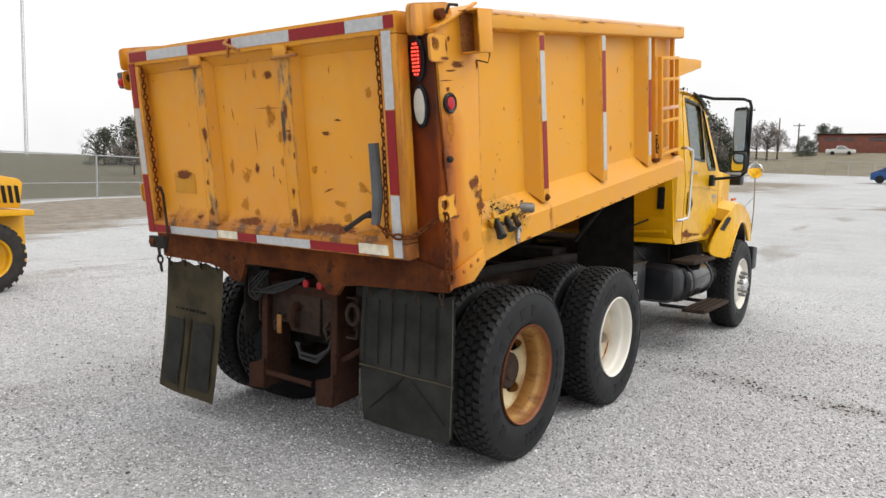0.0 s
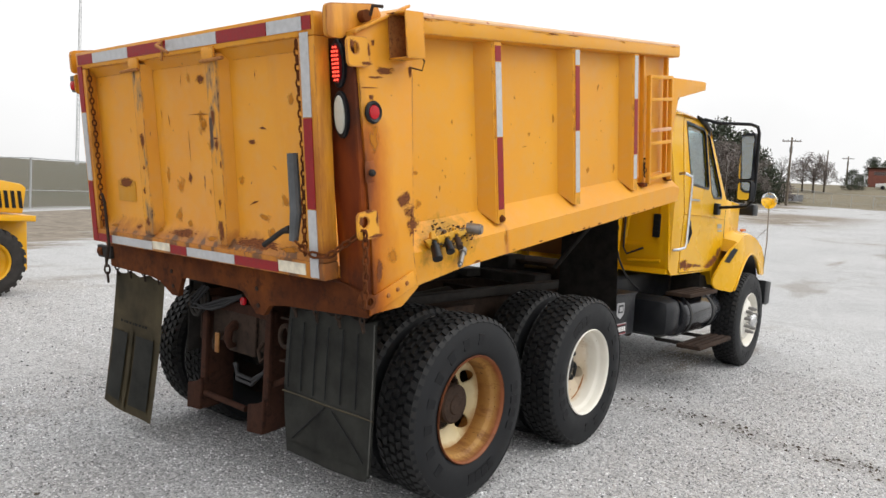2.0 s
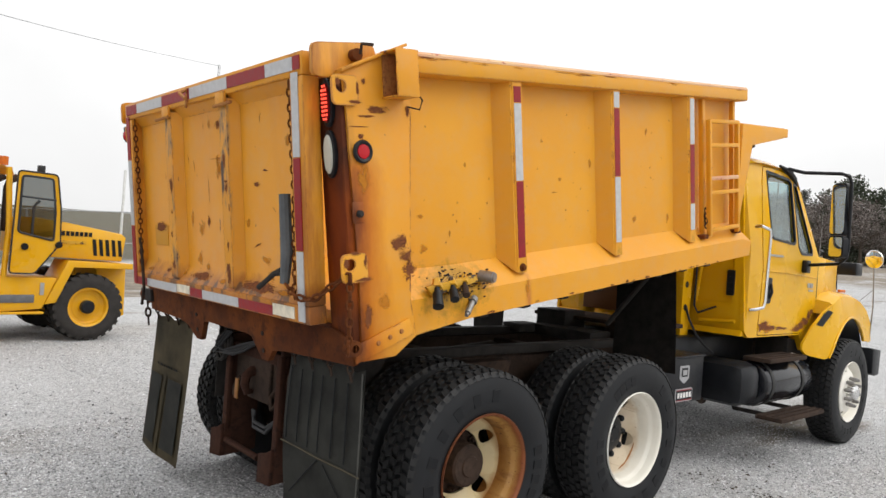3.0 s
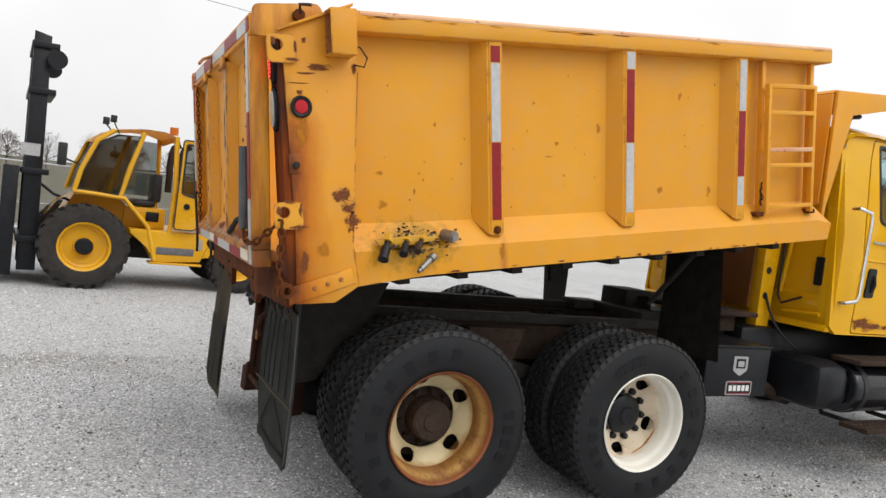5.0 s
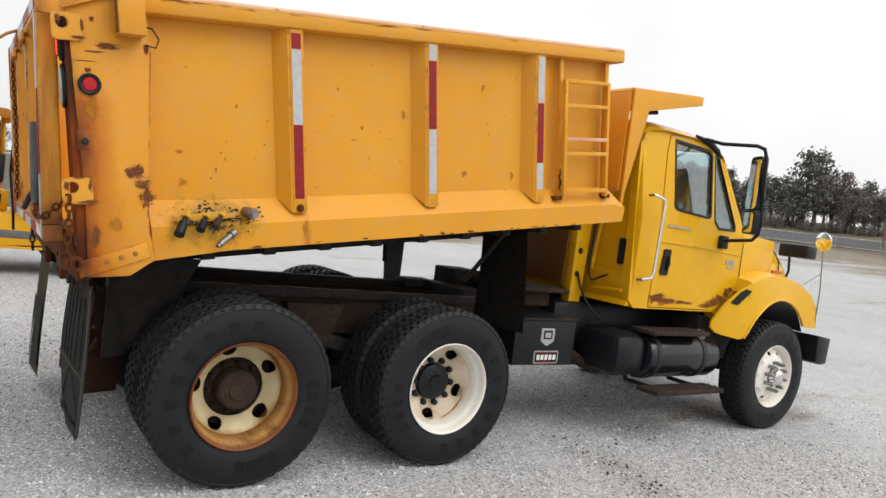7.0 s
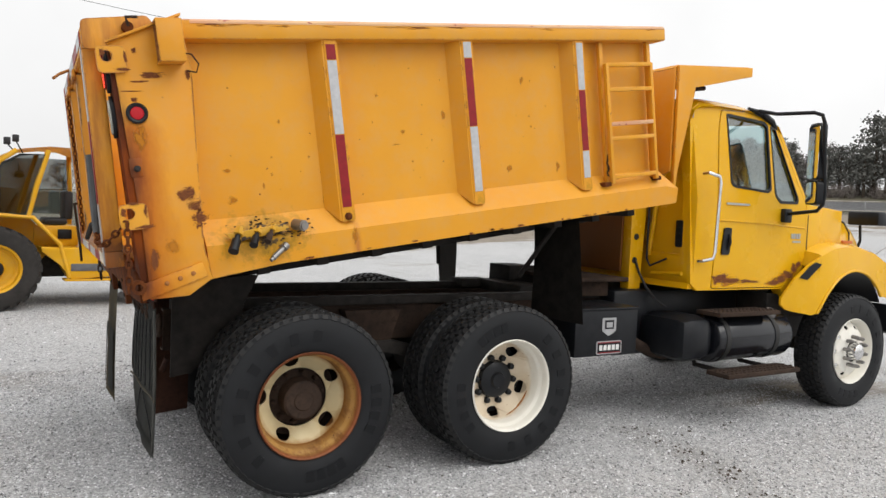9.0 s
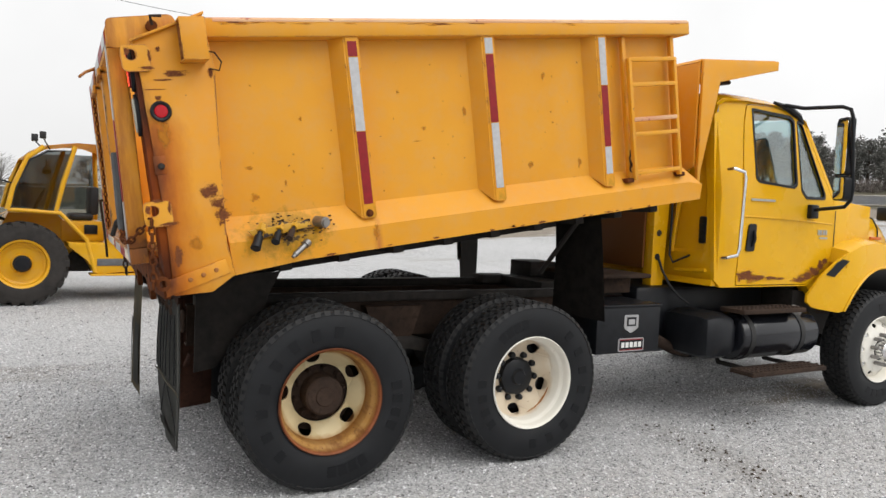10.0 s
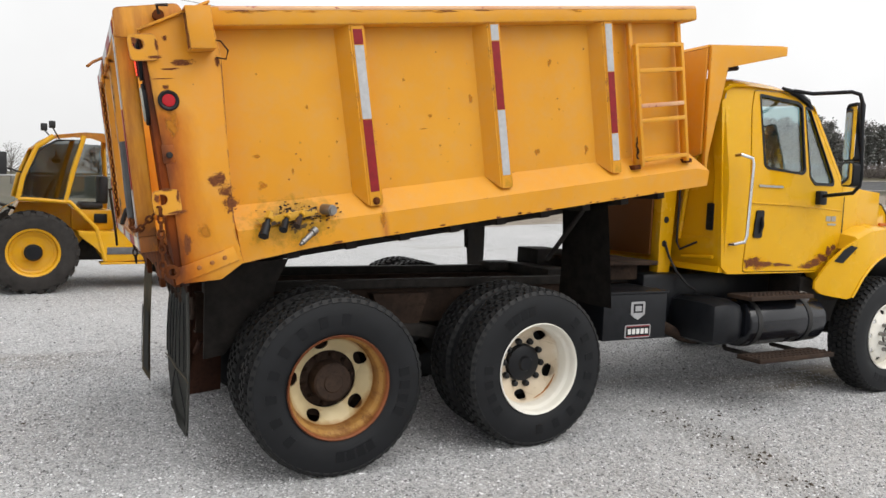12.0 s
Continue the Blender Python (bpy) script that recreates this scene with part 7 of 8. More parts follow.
grid(bm, [[(-1.03, y, 1.32), (-0.96, y, 1.62), (-0.80, y, 2.02), (-0.62, y, 2.16)] for y in (LY + 0.05, 1.15)])
wind = part("front_pane", bm, PANE_DARK, cab_l)
wind.visible_shadow = False
bm = bmesh.new()
box(bm, -0.22, 0.10, 0.25, 0.75, 1.16, 1.26, 0.04)
box(bm, 0.05, 0.17, 0.26, 0.74, 1.24, 1.66, 0.04, None)
part("operator_seat", bm, SEAT, lift, "black vinyl operator seat")
bm = bmesh.new()
box(bm, -0.35, 0.22, 0.1, 0.95, 0.86, 1.15, 0.01)
part("seat_base", bm, LIFT_YELLOW, lift)
bm = bmesh.new()
box(bm, -0.05, 0.13, 0.085, 0.099, 0.96, 1.10, 0.01)
part("access_slot", bm, SATIN, lift)
bm = bmesh.new()
tube(bm, [(-0.75, 0.45, 1.0), (-0.62, 0.45, 1.42)], 0.03, 8)
tube(bm, [(-0.60 + 0.07 * math.sin(a), 0.45 + 0.18 * math.cos(a), 1.45 + 0.14 * math.sin(a)) for a in [k * math.tau / 16 for k in range(16)]], 0.016, 6, closed=True)
part("steering_column", bm, SEAT, lift)
bm = bmesh.new()
tube(bm, [(-0.55, LY + 0.3, 2.0), (-0.55, LY + 0.25, 1.9)], 0.012, 6)
lathe(bm, [(0, 0.02), (0.06, 0.02), (0.06, -0.02), (0, -0.02)], pose(-0.55, LY + 0.25, 1.86, 60, 0, 0), 14)
part("inner_mirror", bm, SEAT, lift)
# open door swung back against the hood
bm = bmesh.new()
dl = rounded([(0.27, 0.90), (0.55, 0.90), (0.82, 1.30), (0.80, 1.75), (0.74, 2.18), (0.30, 2.19)], 0.05)
win = rounded([(0.34, 1.42), (0.74, 1.33), (0.74, 1.70), (0.69, 2.12), (0.35, 2.13)], 0.04)
plate(bm, dl, [win], lambda a, b, d: (a, LY - 0.06 - (a - 0.27) * 0.14 + d, b), 0.035)
dr = part("cab_door", bm, LIFT_YELLOW, lift, "open yellow forklift door")
for loop, r in ((win, 0.014), (dl, 0.010)):
    bm = bmesh.new()
    tube(bm, [(a, LY - 0.064 - (a - 0.27) * 0.14, b) for a, b in loop], r, 6, closed=True)
    part("door_seal", bm, SEAT, dr)
bm = bmesh.new()
plate(bm, win, [], lambda a, b, d: (a, LY - 0.05 - (a - 0.27) * 0.14 + d, b), 0.006)
pane = part("door_pane", bm, PANE_DARK, dr)
pane.visible_shadow = False
bm = bmesh.new()
tube(bm, [(0.34, LY - 0.075, 1.87), (0.74, LY - 0.13, 1.85)], 0.014, 6)
tube(bm, [(0.50, LY - 0.07, 1.40), (0.50, LY - 0.07, 1.75), (0.56, LY - 0.08, 1.83)], 0.018, 6)
part("door_bar", bm, SEAT, dr)
for x, z in ((0.42, 1.24), (0.80, 1.28)):
    bm = bmesh.new()
    lathe(bm, [(0.0, 0.02), (0.04, 0.02), (0.045, 0.0)], pose(x, LY - 0.07 - (x - 0.27) * 0.14, z), 16)
    part("door_knob", bm, SATIN, dr)
# roof beacon, lamps and mirrors
bm = bmesh.new()
tube(bm, [(0.21, LY + 0.25, 2.25), (0.21, LY + 0.25, 2.36)], 0.06, 14)
part("beacon", bm, AMBER, lift, "orange roof beacon")
for x, z, y in ((-0.70, 2.30, LY + 0.1), (-0.58, 2.36, LY + 0.35), (0.62, 2.24, LY + 0.1)):
    bm = bmesh.new()
    tube(bm, [(x + 0.08, y, 2.16), (x, y, z - 0.05)], 0.010, 6)
    box(bm, x - 0.05, x + 0.03, y - 0.04, y + 0.04, z - 0.05, z + 0.05, 0.01)
    part("work_lamp", bm, SEAT, lift)
for y in (LY + 0.05, LY - 0.12):
    bm = bmesh.new()
    tube(bm, [(-0.95, LY + 0.05, 1.65), (-1.20, y, 1.72)], 0.012, 6)
    box(bm, -1.26, -1.16, y - 0.03, y + 0.08, 1.62, 1.92, 0.015)
    part("wing_mirror", bm, SEAT, lift)
# exhaust stacks
for x in (0.36, 0.52):
    bm = bmesh.new()
    tube(bm, [(x, 0.85, 1.4), (x, 0.85, 2.0), (x + 0.03, 0.85, 2.10), (x + 0.12, 0.85, 2.16)], 0.05, 12)
    part("exhaust_stack", bm, RUST_DARK, lift)
# engine cover with louvres and lettering bars
bm = bmesh.new()
prism(bm, [(0.55, 1.12), (1.72, 1.08), (1.76, 1.42), (1.70, 1.47), (0.95, 1.58), (0.55, 1.62)], "y", LY + 0.08, 1.10, 0.02)
cover = part("engine_cover", bm, LIFT_YELLOW, lift)
for k in range(5):
    bm = bmesh.new()
    prism(bm, [(1.30 + 0.085 * k, 1.38), (1.345 + 0.085 * k, 1.375), (1.375 + 0.085 * k, 1.15), (1.33 + 0.085 * k, 1.155)], "y", LY + 0.07, LY + 0.09)
    part("louvre", bm, SATIN, cover)
for k in range(7):
    bm = bmesh.new()
    x = 0.90 + 0.058 * k
    box(bm, x, x + 0.042, LY + 0.072, LY + 0.082, 1.405, 1.465)
    part("name_bar", bm, SATIN, cover)
bm = bmesh.new()
box(bm, 0.90, 1.22, LY + 0.073, LY + 0.083, 1.30, 1.34)
part("name_bar", bm, GRIMY_YELLOW, cover)
# rear fender shelf and counterweight
bm = bmesh.new()
prism(bm, [(0.72, 0.50), (0.98, 1.08), (1.84, 1.06), (1.84, 0.98), (1.05, 1.0), (0.86, 0.52)], "y", LY - 0.02, 0.25, 0.008)
part("rear_fender", bm, LIFT_YELLOW, lift)
bm = bmesh.new()
prism(bm, [(1.40, 1.0), (1.86, 1.0), (1.88, 0.30), (1.74, 0.28), (1.66, 0.42)], "y", 0.0, 1.10, 0.02)
part("counterweight", bm, LIFT_YELLOW, lift)
bm = bmesh.new()
box(bm, -0.9, 1.5, 0.20, 0.95, 0.40, 0.80, 0.03)
part("axle_frame", bm, SOOT, lift)
# mast, carriage and forks
bm = bmesh.new()
for y in (LY + 0.15, 1.0):
    prism(bm, [(-1.62, 0.18), (-1.40, 0.18), (-1.44, 3.28), (-1.64, 3.32)], "y", y - 0.05, y + 0.05, 0.006)
mast = part("mast", bm, SATIN, lift, "black double mast")
for z in (0.6, 1.5, 2.55, 3.15):
    bm = bmesh.new()
    box(bm, -1.66, -1.34, LY + 0.06, 1.09, z - 0.04, z + 0.04, 0.008)
    part("mast_cross", bm, SATIN, mast)
for y in (LY + 0.12, 1.02):
    bm = bmesh.new()
    lathe(bm, [(0.0, 0.03), (0.12, 0.03), (0.12, -0.03), (0.0, -0.03)], pose(-1.36, y - 0.1, 2.98), 22)
    part("mast_sheave", bm, SATIN, mast)
bm = bmesh.new()
box(bm, -1.68, -1.46, LY + 0.092, LY + 0.098, 1.70, 1.86, 0.0)
part("mast_label", bm, SILVER, mast)
bm = bmesh.new()
box(bm, -1.86, -1.68, LY - 0.02, 1.17, 0.12, 1.55, 0.01)
carriage = part("carriage", bm, SATIN, lift)
for y in (0.15, 0.75):
    bm = bmesh.new()
    prism(bm, [(-1.92, 0.9), (-1.86, 0.9), (-1.86, 0.10), (-3.0, 0.05), (-3.0, 0.07), (-1.92, 0.15)], "y", y - 0.06, y + 0.06, 0.004)
    part("fork", bm, SATIN, carriage)
for k in range(3):
    bm = bmesh.new()
    tube(bm, [(-1.42, 0.1 + 0.2 * k, 1.35), (-1.25, 0.1 + 0.2 * k, 1.22), (-1.05, 0.15 + 0.2 * k, 1.15)], 0.02, 6)
    part("lift_hose", bm, SEAT, mast)

# ---- ground, fences, trees and distance ----


def ease(t):
    t = min(max(t, 0.0), 1.0)
    return t * t * (3 - 2 * t)


def rise(x, y):
    """The yard is level round the truck and climbs gently on its far side; low hills beyond."""
    d = math.hypot(x - 1.0, y + 2.0)
    az = math.degrees(math.atan2(y + 4.0, x + 1.0))
    t = min(max(d - 38.0, 0.0), 165.0)
    back = 0.029 * t * min(1.0, t / 30.0) * (1.0 - 0.24 * ease((az - 80.0) / 12.0))
    back += 0.55 * ease((d - 14.0) / 14.0) * ease((97.0 - az) / 26.0)
    front = min(max(d - 12.0, 0.0), 95.0) * 0.043 + min(max(d - 107.0, 0.0), 70.0) * 0.108
    bank = min(max(d - 12.0, 0.0), 95.0) * 0.0385 + min(max(d - 107.0, 0.0), 70.0) * 0.095
    v = ease((22.0 - az) / 8.0)
    front = front * (1 - v) + bank * v
    w = ease((58.0 - az) / 16.0)
    return back * (1 - w) + front * w


bm = bmesh.new()
radii = [0, 2, 4, 7, 11, 16, 22, 28, 34, 40, 46, 54, 64, 76, 90, 107, 120, 135, 165, 205, 260, 360, 600, 1000, 1800]
rings = []
for r in radii[1:]:
    rings.append([bm.verts.new((1 + r * math.cos(k * math.tau / 96), -2 + r * math.sin(k * math.tau / 96), rise(1 + r * math.cos(k * math.tau / 96), -2 + r * math.sin(k * math.tau / 96)))) for k in range(96)])
mid = bm.verts.new((1, -2, 0))
for k in range(96):
    bm.faces.new((mid, rings[0][k], rings[0][(k + 1) % 96]))
for a, b in zip(rings, rings[1:]):
    for k in range(96):
        bm.faces.new((a[k], b[k], b[(k + 1) % 96], a[(k + 1) % 96]))
ground = tagged(part("ground", bm, GRAVEL), "pale crushed limestone yard with winter grass beyond", "ground", kind="structure")

# grey road climbing along the foot of the wood, with a pale verge line
def road_strip(r0, r1, lift):
    b = bmesh.new()
    rows = []
    for r in (r0, (r0 + r1) / 2, r1):
        rows.append([(1 + r * math.cos(radians(a)), -2 + r * math.sin(radians(a)), rise(1 + r * math.cos(radians(a)), -2 + r * math.sin(radians(a))) + lift) for a in [12.0 + 0.75 * k for k in range(46)]])
    grid(b, rows)
    bmesh.ops.solidify(b, geom=b.faces[:], thickness=0.05)
    return b


road = tagged(part("road", road_strip(110.5, 126.5, 0.16), ASPHALT), "worn grey asphalt road by the wood", "road", kind="structure")
part("verge_line", road_strip(127.0, 128.4, 0.20), WHITE_FADED, road)
part("verge_line", road_strip(109.2, 110.0, 0.20), WHITE_FADED, road)


def stones(count, x0, x1, y0, y1, lo, hi, seed):
    """Loose stones as one mesh: small, lumpy, half sunk."""
    g = np.random.default_rng(seed)
    octa = np.array([(1, 0, 0), (0, 1, 0), (-1, 0, 0), (0, -1, 0), (0, 0, 1), (0, 0, -0.6)], float)
    faces = np.array([(0, 1, 4), (1, 2, 4), (2, 3, 4), (3, 0, 4), (1, 0, 5), (2, 1, 5), (3, 2, 5), (0, 3, 5)])
    c = np.stack([g.uniform(x0, x1, count), g.uniform(y0, y1, count), np.zeros(count)], 1)
    size = lo + (hi - lo) * g.random(count) ** 3
    v = octa[None] * (0.7 + 0.6 * g.random((count, 6, 1))) * size[:, None, None] * g.uniform(0.6, 1.2, (count, 1, 3))
    ang = g.uniform(0, math.tau, count)
    ca, sa = np.cos(ang)[:, None], np.sin(ang)[:, None]
    x, y = v[..., 0] * ca - v[..., 1] * sa, v[..., 0] * sa + v[..., 1] * ca
    v = np.stack([x, y, v[..., 2] * 0.75], 2) + c[:, None]
    v[..., 2] += size[:, None] * 0.25
    f = (faces[None] + 6 * np.arange(count)[:, None, None]).reshape(-1, 3)
    me = bpy.data.meshes.new("gravel")
    me.from_pydata(v.reshape(-1, 3).tolist(), [], f.tolist())
    me.materials.append(STONE)
    return tagged(new("gravel", me), "loose pale limestone gravel strewn over the yard", "gravel", kind="stuff")


stones(120000, -1.2, 6.5, -4.2, 2.6, 0.0035, 0.0105, 3)
stones(20000, -3.5, 9.5, -4.5, 9.0, 0.007, 0.014, 4)

def scraps(count, seed):
    """Dark chips, bits of bark and dead leaves blown over the gravel."""
    g = random.Random(seed)
    b = bmesh.new()
    for _ in range(count):
        x, y = g.uniform(-2.5, 8.5), g.uniform(-4.2, 6.0)
        r = g.uniform(0.006, 0.022)
        a = g.uniform(0, math.tau)
        ps = [(x + r * math.cos(a + k * 1.57) * g.uniform(0.4, 1.2), y + r * math.sin(a + k * 1.57) * g.uniform(0.4, 1.2), 0.012 + g.uniform(0, 0.012)) for k in range(4)]
        b.faces.new([b.verts.new(p) for p in ps])
    return tagged(part("dead_leaf_scraps", b, BARK), "dark scraps of bark and dead leaf on the gravel", "litter", kind="stuff")


scraps(260, 6)


def clods(count, a, c, wide, seed):
    """Dark crumbs of dirt dropped along a wheel track."""
    g = random.Random(seed)
    b = bmesh.new()
    a, c = Vector(a), Vector(c)
    across = Vector((-(c - a).y, (c - a).x)).normalized()
    for _ in range(count):
        p = a.lerp(c, g.random()) + across * g.gauss(0, wide)
        r = 0.004 + 0.014 * g.random() ** 3
        top = b.verts.new((p.x, p.y, r * 0.9))
        ring = [b.verts.new((p.x + r * math.cos(k * 1.257) * g.uniform(0.6, 1.4), p.y + r * math.sin(k * 1.257) * g.uniform(0.6, 1.4), 0.001)) for k in range(5)]
        for k in range(5):
            b.faces.new((top, ring[k], ring[(k + 1) % 5]))
    return tagged(part("dirt_crumbs", b, BARK), "dark crumbs of dirt along a wheel track", "dirt", kind="stuff")


clods(330, (4.05, -0.9), (3.42, -4.0), 0.09, 21)
clods(60, (5.2, 0.2), (3.9, -2.0), 0.25, 22)

# chain-link fence along the back of the yard and across its far side
FENCE_DIR = Vector((1.0, 0.48, 0)).normalized()


def fence(start, direction, count, spacing, name):
    f = thing("fence", "grey galvanised chain-link fence with round posts", "fence", kind="", group="yard fence")
    direction = Vector(direction).normalized()
    pts = [Vector(start) + direction * spacing * k for k in range(count)]
    src = None
    for p in pts:
        z = rise(p.x, p.y)
        if src is None:
            b = bmesh.new()
            tube(b, [(0, 0, 0), (0, 0, 1.74)], 0.035, 8)
            src = part("fence_post", b, GALV, f, m=pose(p.x, p.y, z))
        else:
            again(src, f, pose(p.x, p.y, z))
    b = bmesh.new()
    tube(b, [(p.x, p.y, rise(p.x, p.y) + 1.71) for p in pts], 0.024, 6)
    part("top_rail", b, GALV, f)
    b = bmesh.new()
    tube(b, [(p.x, p.y, rise(p.x, p.y) + 0.62) for p in pts], 0.012, 5)
    part("tension_wire", b, GALV, f)
    for a, c in zip(pts, pts[1:]):
        b = bmesh.new()
        grid(b, [[(a.x, a.y, rise(a.x, a.y) + 0.05), (c.x, c.y, rise(c.x, c.y) + 0.05)], [(a.x, a.y, rise(a.x, a.y) + 1.69), (c.x, c.y, rise(c.x, c.y) + 1.69)]])
        part("wire_panel", b, WIRE, f)
    return f


fence(Vector((8.05, 22.75, 0)) - FENCE_DIR * 5.1 * 9, FENCE_DIR, 24, 5.1, "back")
def polar(az, dist):
    return Vector((-1.6 + dist * math.cos(radians(az)), -3.5 + dist * math.sin(radians(az)), 0))


fence(polar(40.0, 98.0), polar(19.0, 106.0) - polar(40.0, 98.0), 9, 5.0, "side")
fence(polar(15.5, 133.0), polar(3.0, 88.0) - polar(15.5, 133.0), 14, 5.0, "side")


def leaves(b, centre, radius, count, size, rnd, flat=1.0):
    """Ragged sprays of small leaf faces round a point."""
    for _ in range(count):
        d = Vector((rnd.gauss(0, 1), rnd.gauss(0, 1), rnd.gauss(0, 1) * flat))
        if d.length < 1e-3:
            continue
        p = centre + d.normalized() * radius * rnd.random() ** 0.45
        a = Vector((rnd.uniform(-1, 1), rnd.uniform(-1, 1), rnd.uniform(-1, 1))).normalized() * size * rnd.uniform(0.5, 1.2)
        c = a.cross(Vector((rnd.uniform(-1, 1), rnd.uniform(-1, 1), rnd.uniform(-1, 1)))).normalized() * size * rnd.uniform(0.4, 0.9)
        b.faces.new([b.verts.new(p + a), b.verts.new(p + c), b.verts.new(p - a * 0.8), b.verts.new(p - c)])


TREE_LABELS = {"cedar": "dark green bushy cedar tree", "pine": "tall dark pine with layered boughs", "oak": "broad tree holding brown winter leaves", "bare": "bare leafless deciduous tree", "shrub": "low tangled brown-grey winter shrub"}


def tree(az, dist, height, spread, style, seed, group=""):
    rnd = random.Random(seed)
    x, y = -0.8 + dist * math.cos(radians(az)), -4.2 + dist * math.sin(radians(az))
    t = thing("tree", TREE_LABELS[style], "tree", pose(x, y, rise(x, y) - 0.1), group)
    b = bmesh.new()
    lean = rnd.uniform(-0.03, 0.03) * height
    top = height * (0.95 if style in ("pine", "cedar") else 0.6)
    tube(b, [(0, 0, 0), (lean * 0.4, 0, top * 0.4), (lean, 0.1, top)], [0.03 * height, 0.022 * height, 0.006 * height], 7)
    limbs = []
    n = {"pine": 30, "cedar": 30, "oak": 20, "bare": 24, "shrub": 16}[style]
    for k in range(n):
        q = (k + 0.5) / n
        a = k * 2.4 + rnd.uniform(-0.4, 0.4)
        if style == "pine":
            z, reach = height * (0.24 + 0.74 * q), spread * (1.05 - 0.80 * q) * rnd.uniform(0.5, 1.1)
            tip = Vector((math.cos(a) * reach, math.sin(a) * reach, z + 0.05 * height * rnd.uniform(-1, 1)))
            root = Vector((lean * q, 0, z - 0.03 * height))
        elif style == "cedar":
            z, reach = height * (0.05 + 0.92 * q), spread * (1.0 - 0.75 * q ** 1.6) * rnd.uniform(0.55, 1.05)
            tip = Vector((math.cos(a) * reach, math.sin(a) * reach, z))
            root = Vector((lean * q, 0, max(0.1, z - 0.08 * height)))
        elif style == "shrub":
            z, reach = height * (0.08 + 0.85 * q), spread * (1.0 - 0.5 * q) * rnd.uniform(0.4, 1.0)
            tip = Vector((math.cos(a) * reach, math.sin(a) * reach, z))
            root = Vector((tip.x * 0.3, tip.y * 0.3, 0.05))
        else:
            z, reach = height * (0.35 + 0.62 * q), spread * math.sin(math.pi * (0.25 + 0.65 * q)) * rnd.uniform(0.5, 1.1)
            tip = Vector((math.cos(a) * reach, math.sin(a) * reach, z))
            root = Vector((lean * 0.5, 0, height * (0.25 + 0.32 * q)))
        limbs.append(tip)
        tube(b, [root, root.lerp(tip, 0.5) + Vector((0, 0, 0.02 * height)), tip], [0.009 * height, 0.006 * height, 0.002 * height], 5)
        if style in ("bare", "oak"):
            for _ in range(7 if style == "bare" else 3):
                d = Vector((rnd.uniform(-1, 1), rnd.uniform(-1, 1), rnd.uniform(-0.1, 1.0))) * height * 0.12
                s0 = root.lerp(tip, rnd.uniform(0.5, 1.0))
                tube(b, [s0, s0 + d], [0.003 * height, 0.0008 * height], 4)
    part("trunk", b, BARK if style != "bare" else TWIG, t)
    b = bmesh.new()
    for tip in limbs:
        if style == "pine":
            leaves(b, tip, 0.12 * height, 36, 0.024 * height, rnd, 0.5)
            leaves(b, tip * 0.55 + Vector((0, 0, tip.z * 0.45)), 0.08 * height, 18, 0.024 * height, rnd, 0.5)
        elif style == "cedar":
            leaves(b, tip, 0.12 * height, 75, 0.022 * height, rnd, 0.9)
            leaves(b, tip * 0.5 + Vector((0, 0, tip.z * 0.5)), 0.13 * height, 50, 0.024 * height, rnd, 0.9)
        elif style == "shrub":
            leaves(b, tip, 0.24 * height, 70, 0.040 * height, rnd, 0.8)
        elif style == "oak":
            leaves(b, tip, 0.14 * height, 150, 0.016 * height, rnd, 0.8)
        else:
            leaves(b, tip, 0.10 * height, 40, 0.009 * height, rnd, 0.9)
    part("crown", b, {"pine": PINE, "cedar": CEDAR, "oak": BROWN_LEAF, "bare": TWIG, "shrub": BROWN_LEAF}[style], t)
    return t


def up_to(el, dist, az):
    """Height of a thing at that distance whose top stands el degrees over the eye."""
    x, y = -0.8 + dist * math.cos(radians(az)), -4.2 + dist * math.sin(radians(az))
    return 1.7 + dist * math.tan(radians(el)) - rise(x, y)


rnd = random.Random(9)
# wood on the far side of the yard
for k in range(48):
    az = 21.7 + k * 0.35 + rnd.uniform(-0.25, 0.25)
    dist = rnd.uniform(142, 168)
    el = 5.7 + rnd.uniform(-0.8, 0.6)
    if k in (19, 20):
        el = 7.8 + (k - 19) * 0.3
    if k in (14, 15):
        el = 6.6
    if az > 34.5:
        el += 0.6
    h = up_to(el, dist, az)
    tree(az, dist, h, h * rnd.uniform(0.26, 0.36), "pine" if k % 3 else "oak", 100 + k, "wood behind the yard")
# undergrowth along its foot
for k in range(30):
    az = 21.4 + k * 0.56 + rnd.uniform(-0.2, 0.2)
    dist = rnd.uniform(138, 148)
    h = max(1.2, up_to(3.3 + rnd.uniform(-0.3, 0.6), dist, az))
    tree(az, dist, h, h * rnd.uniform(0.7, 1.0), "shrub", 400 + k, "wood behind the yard")
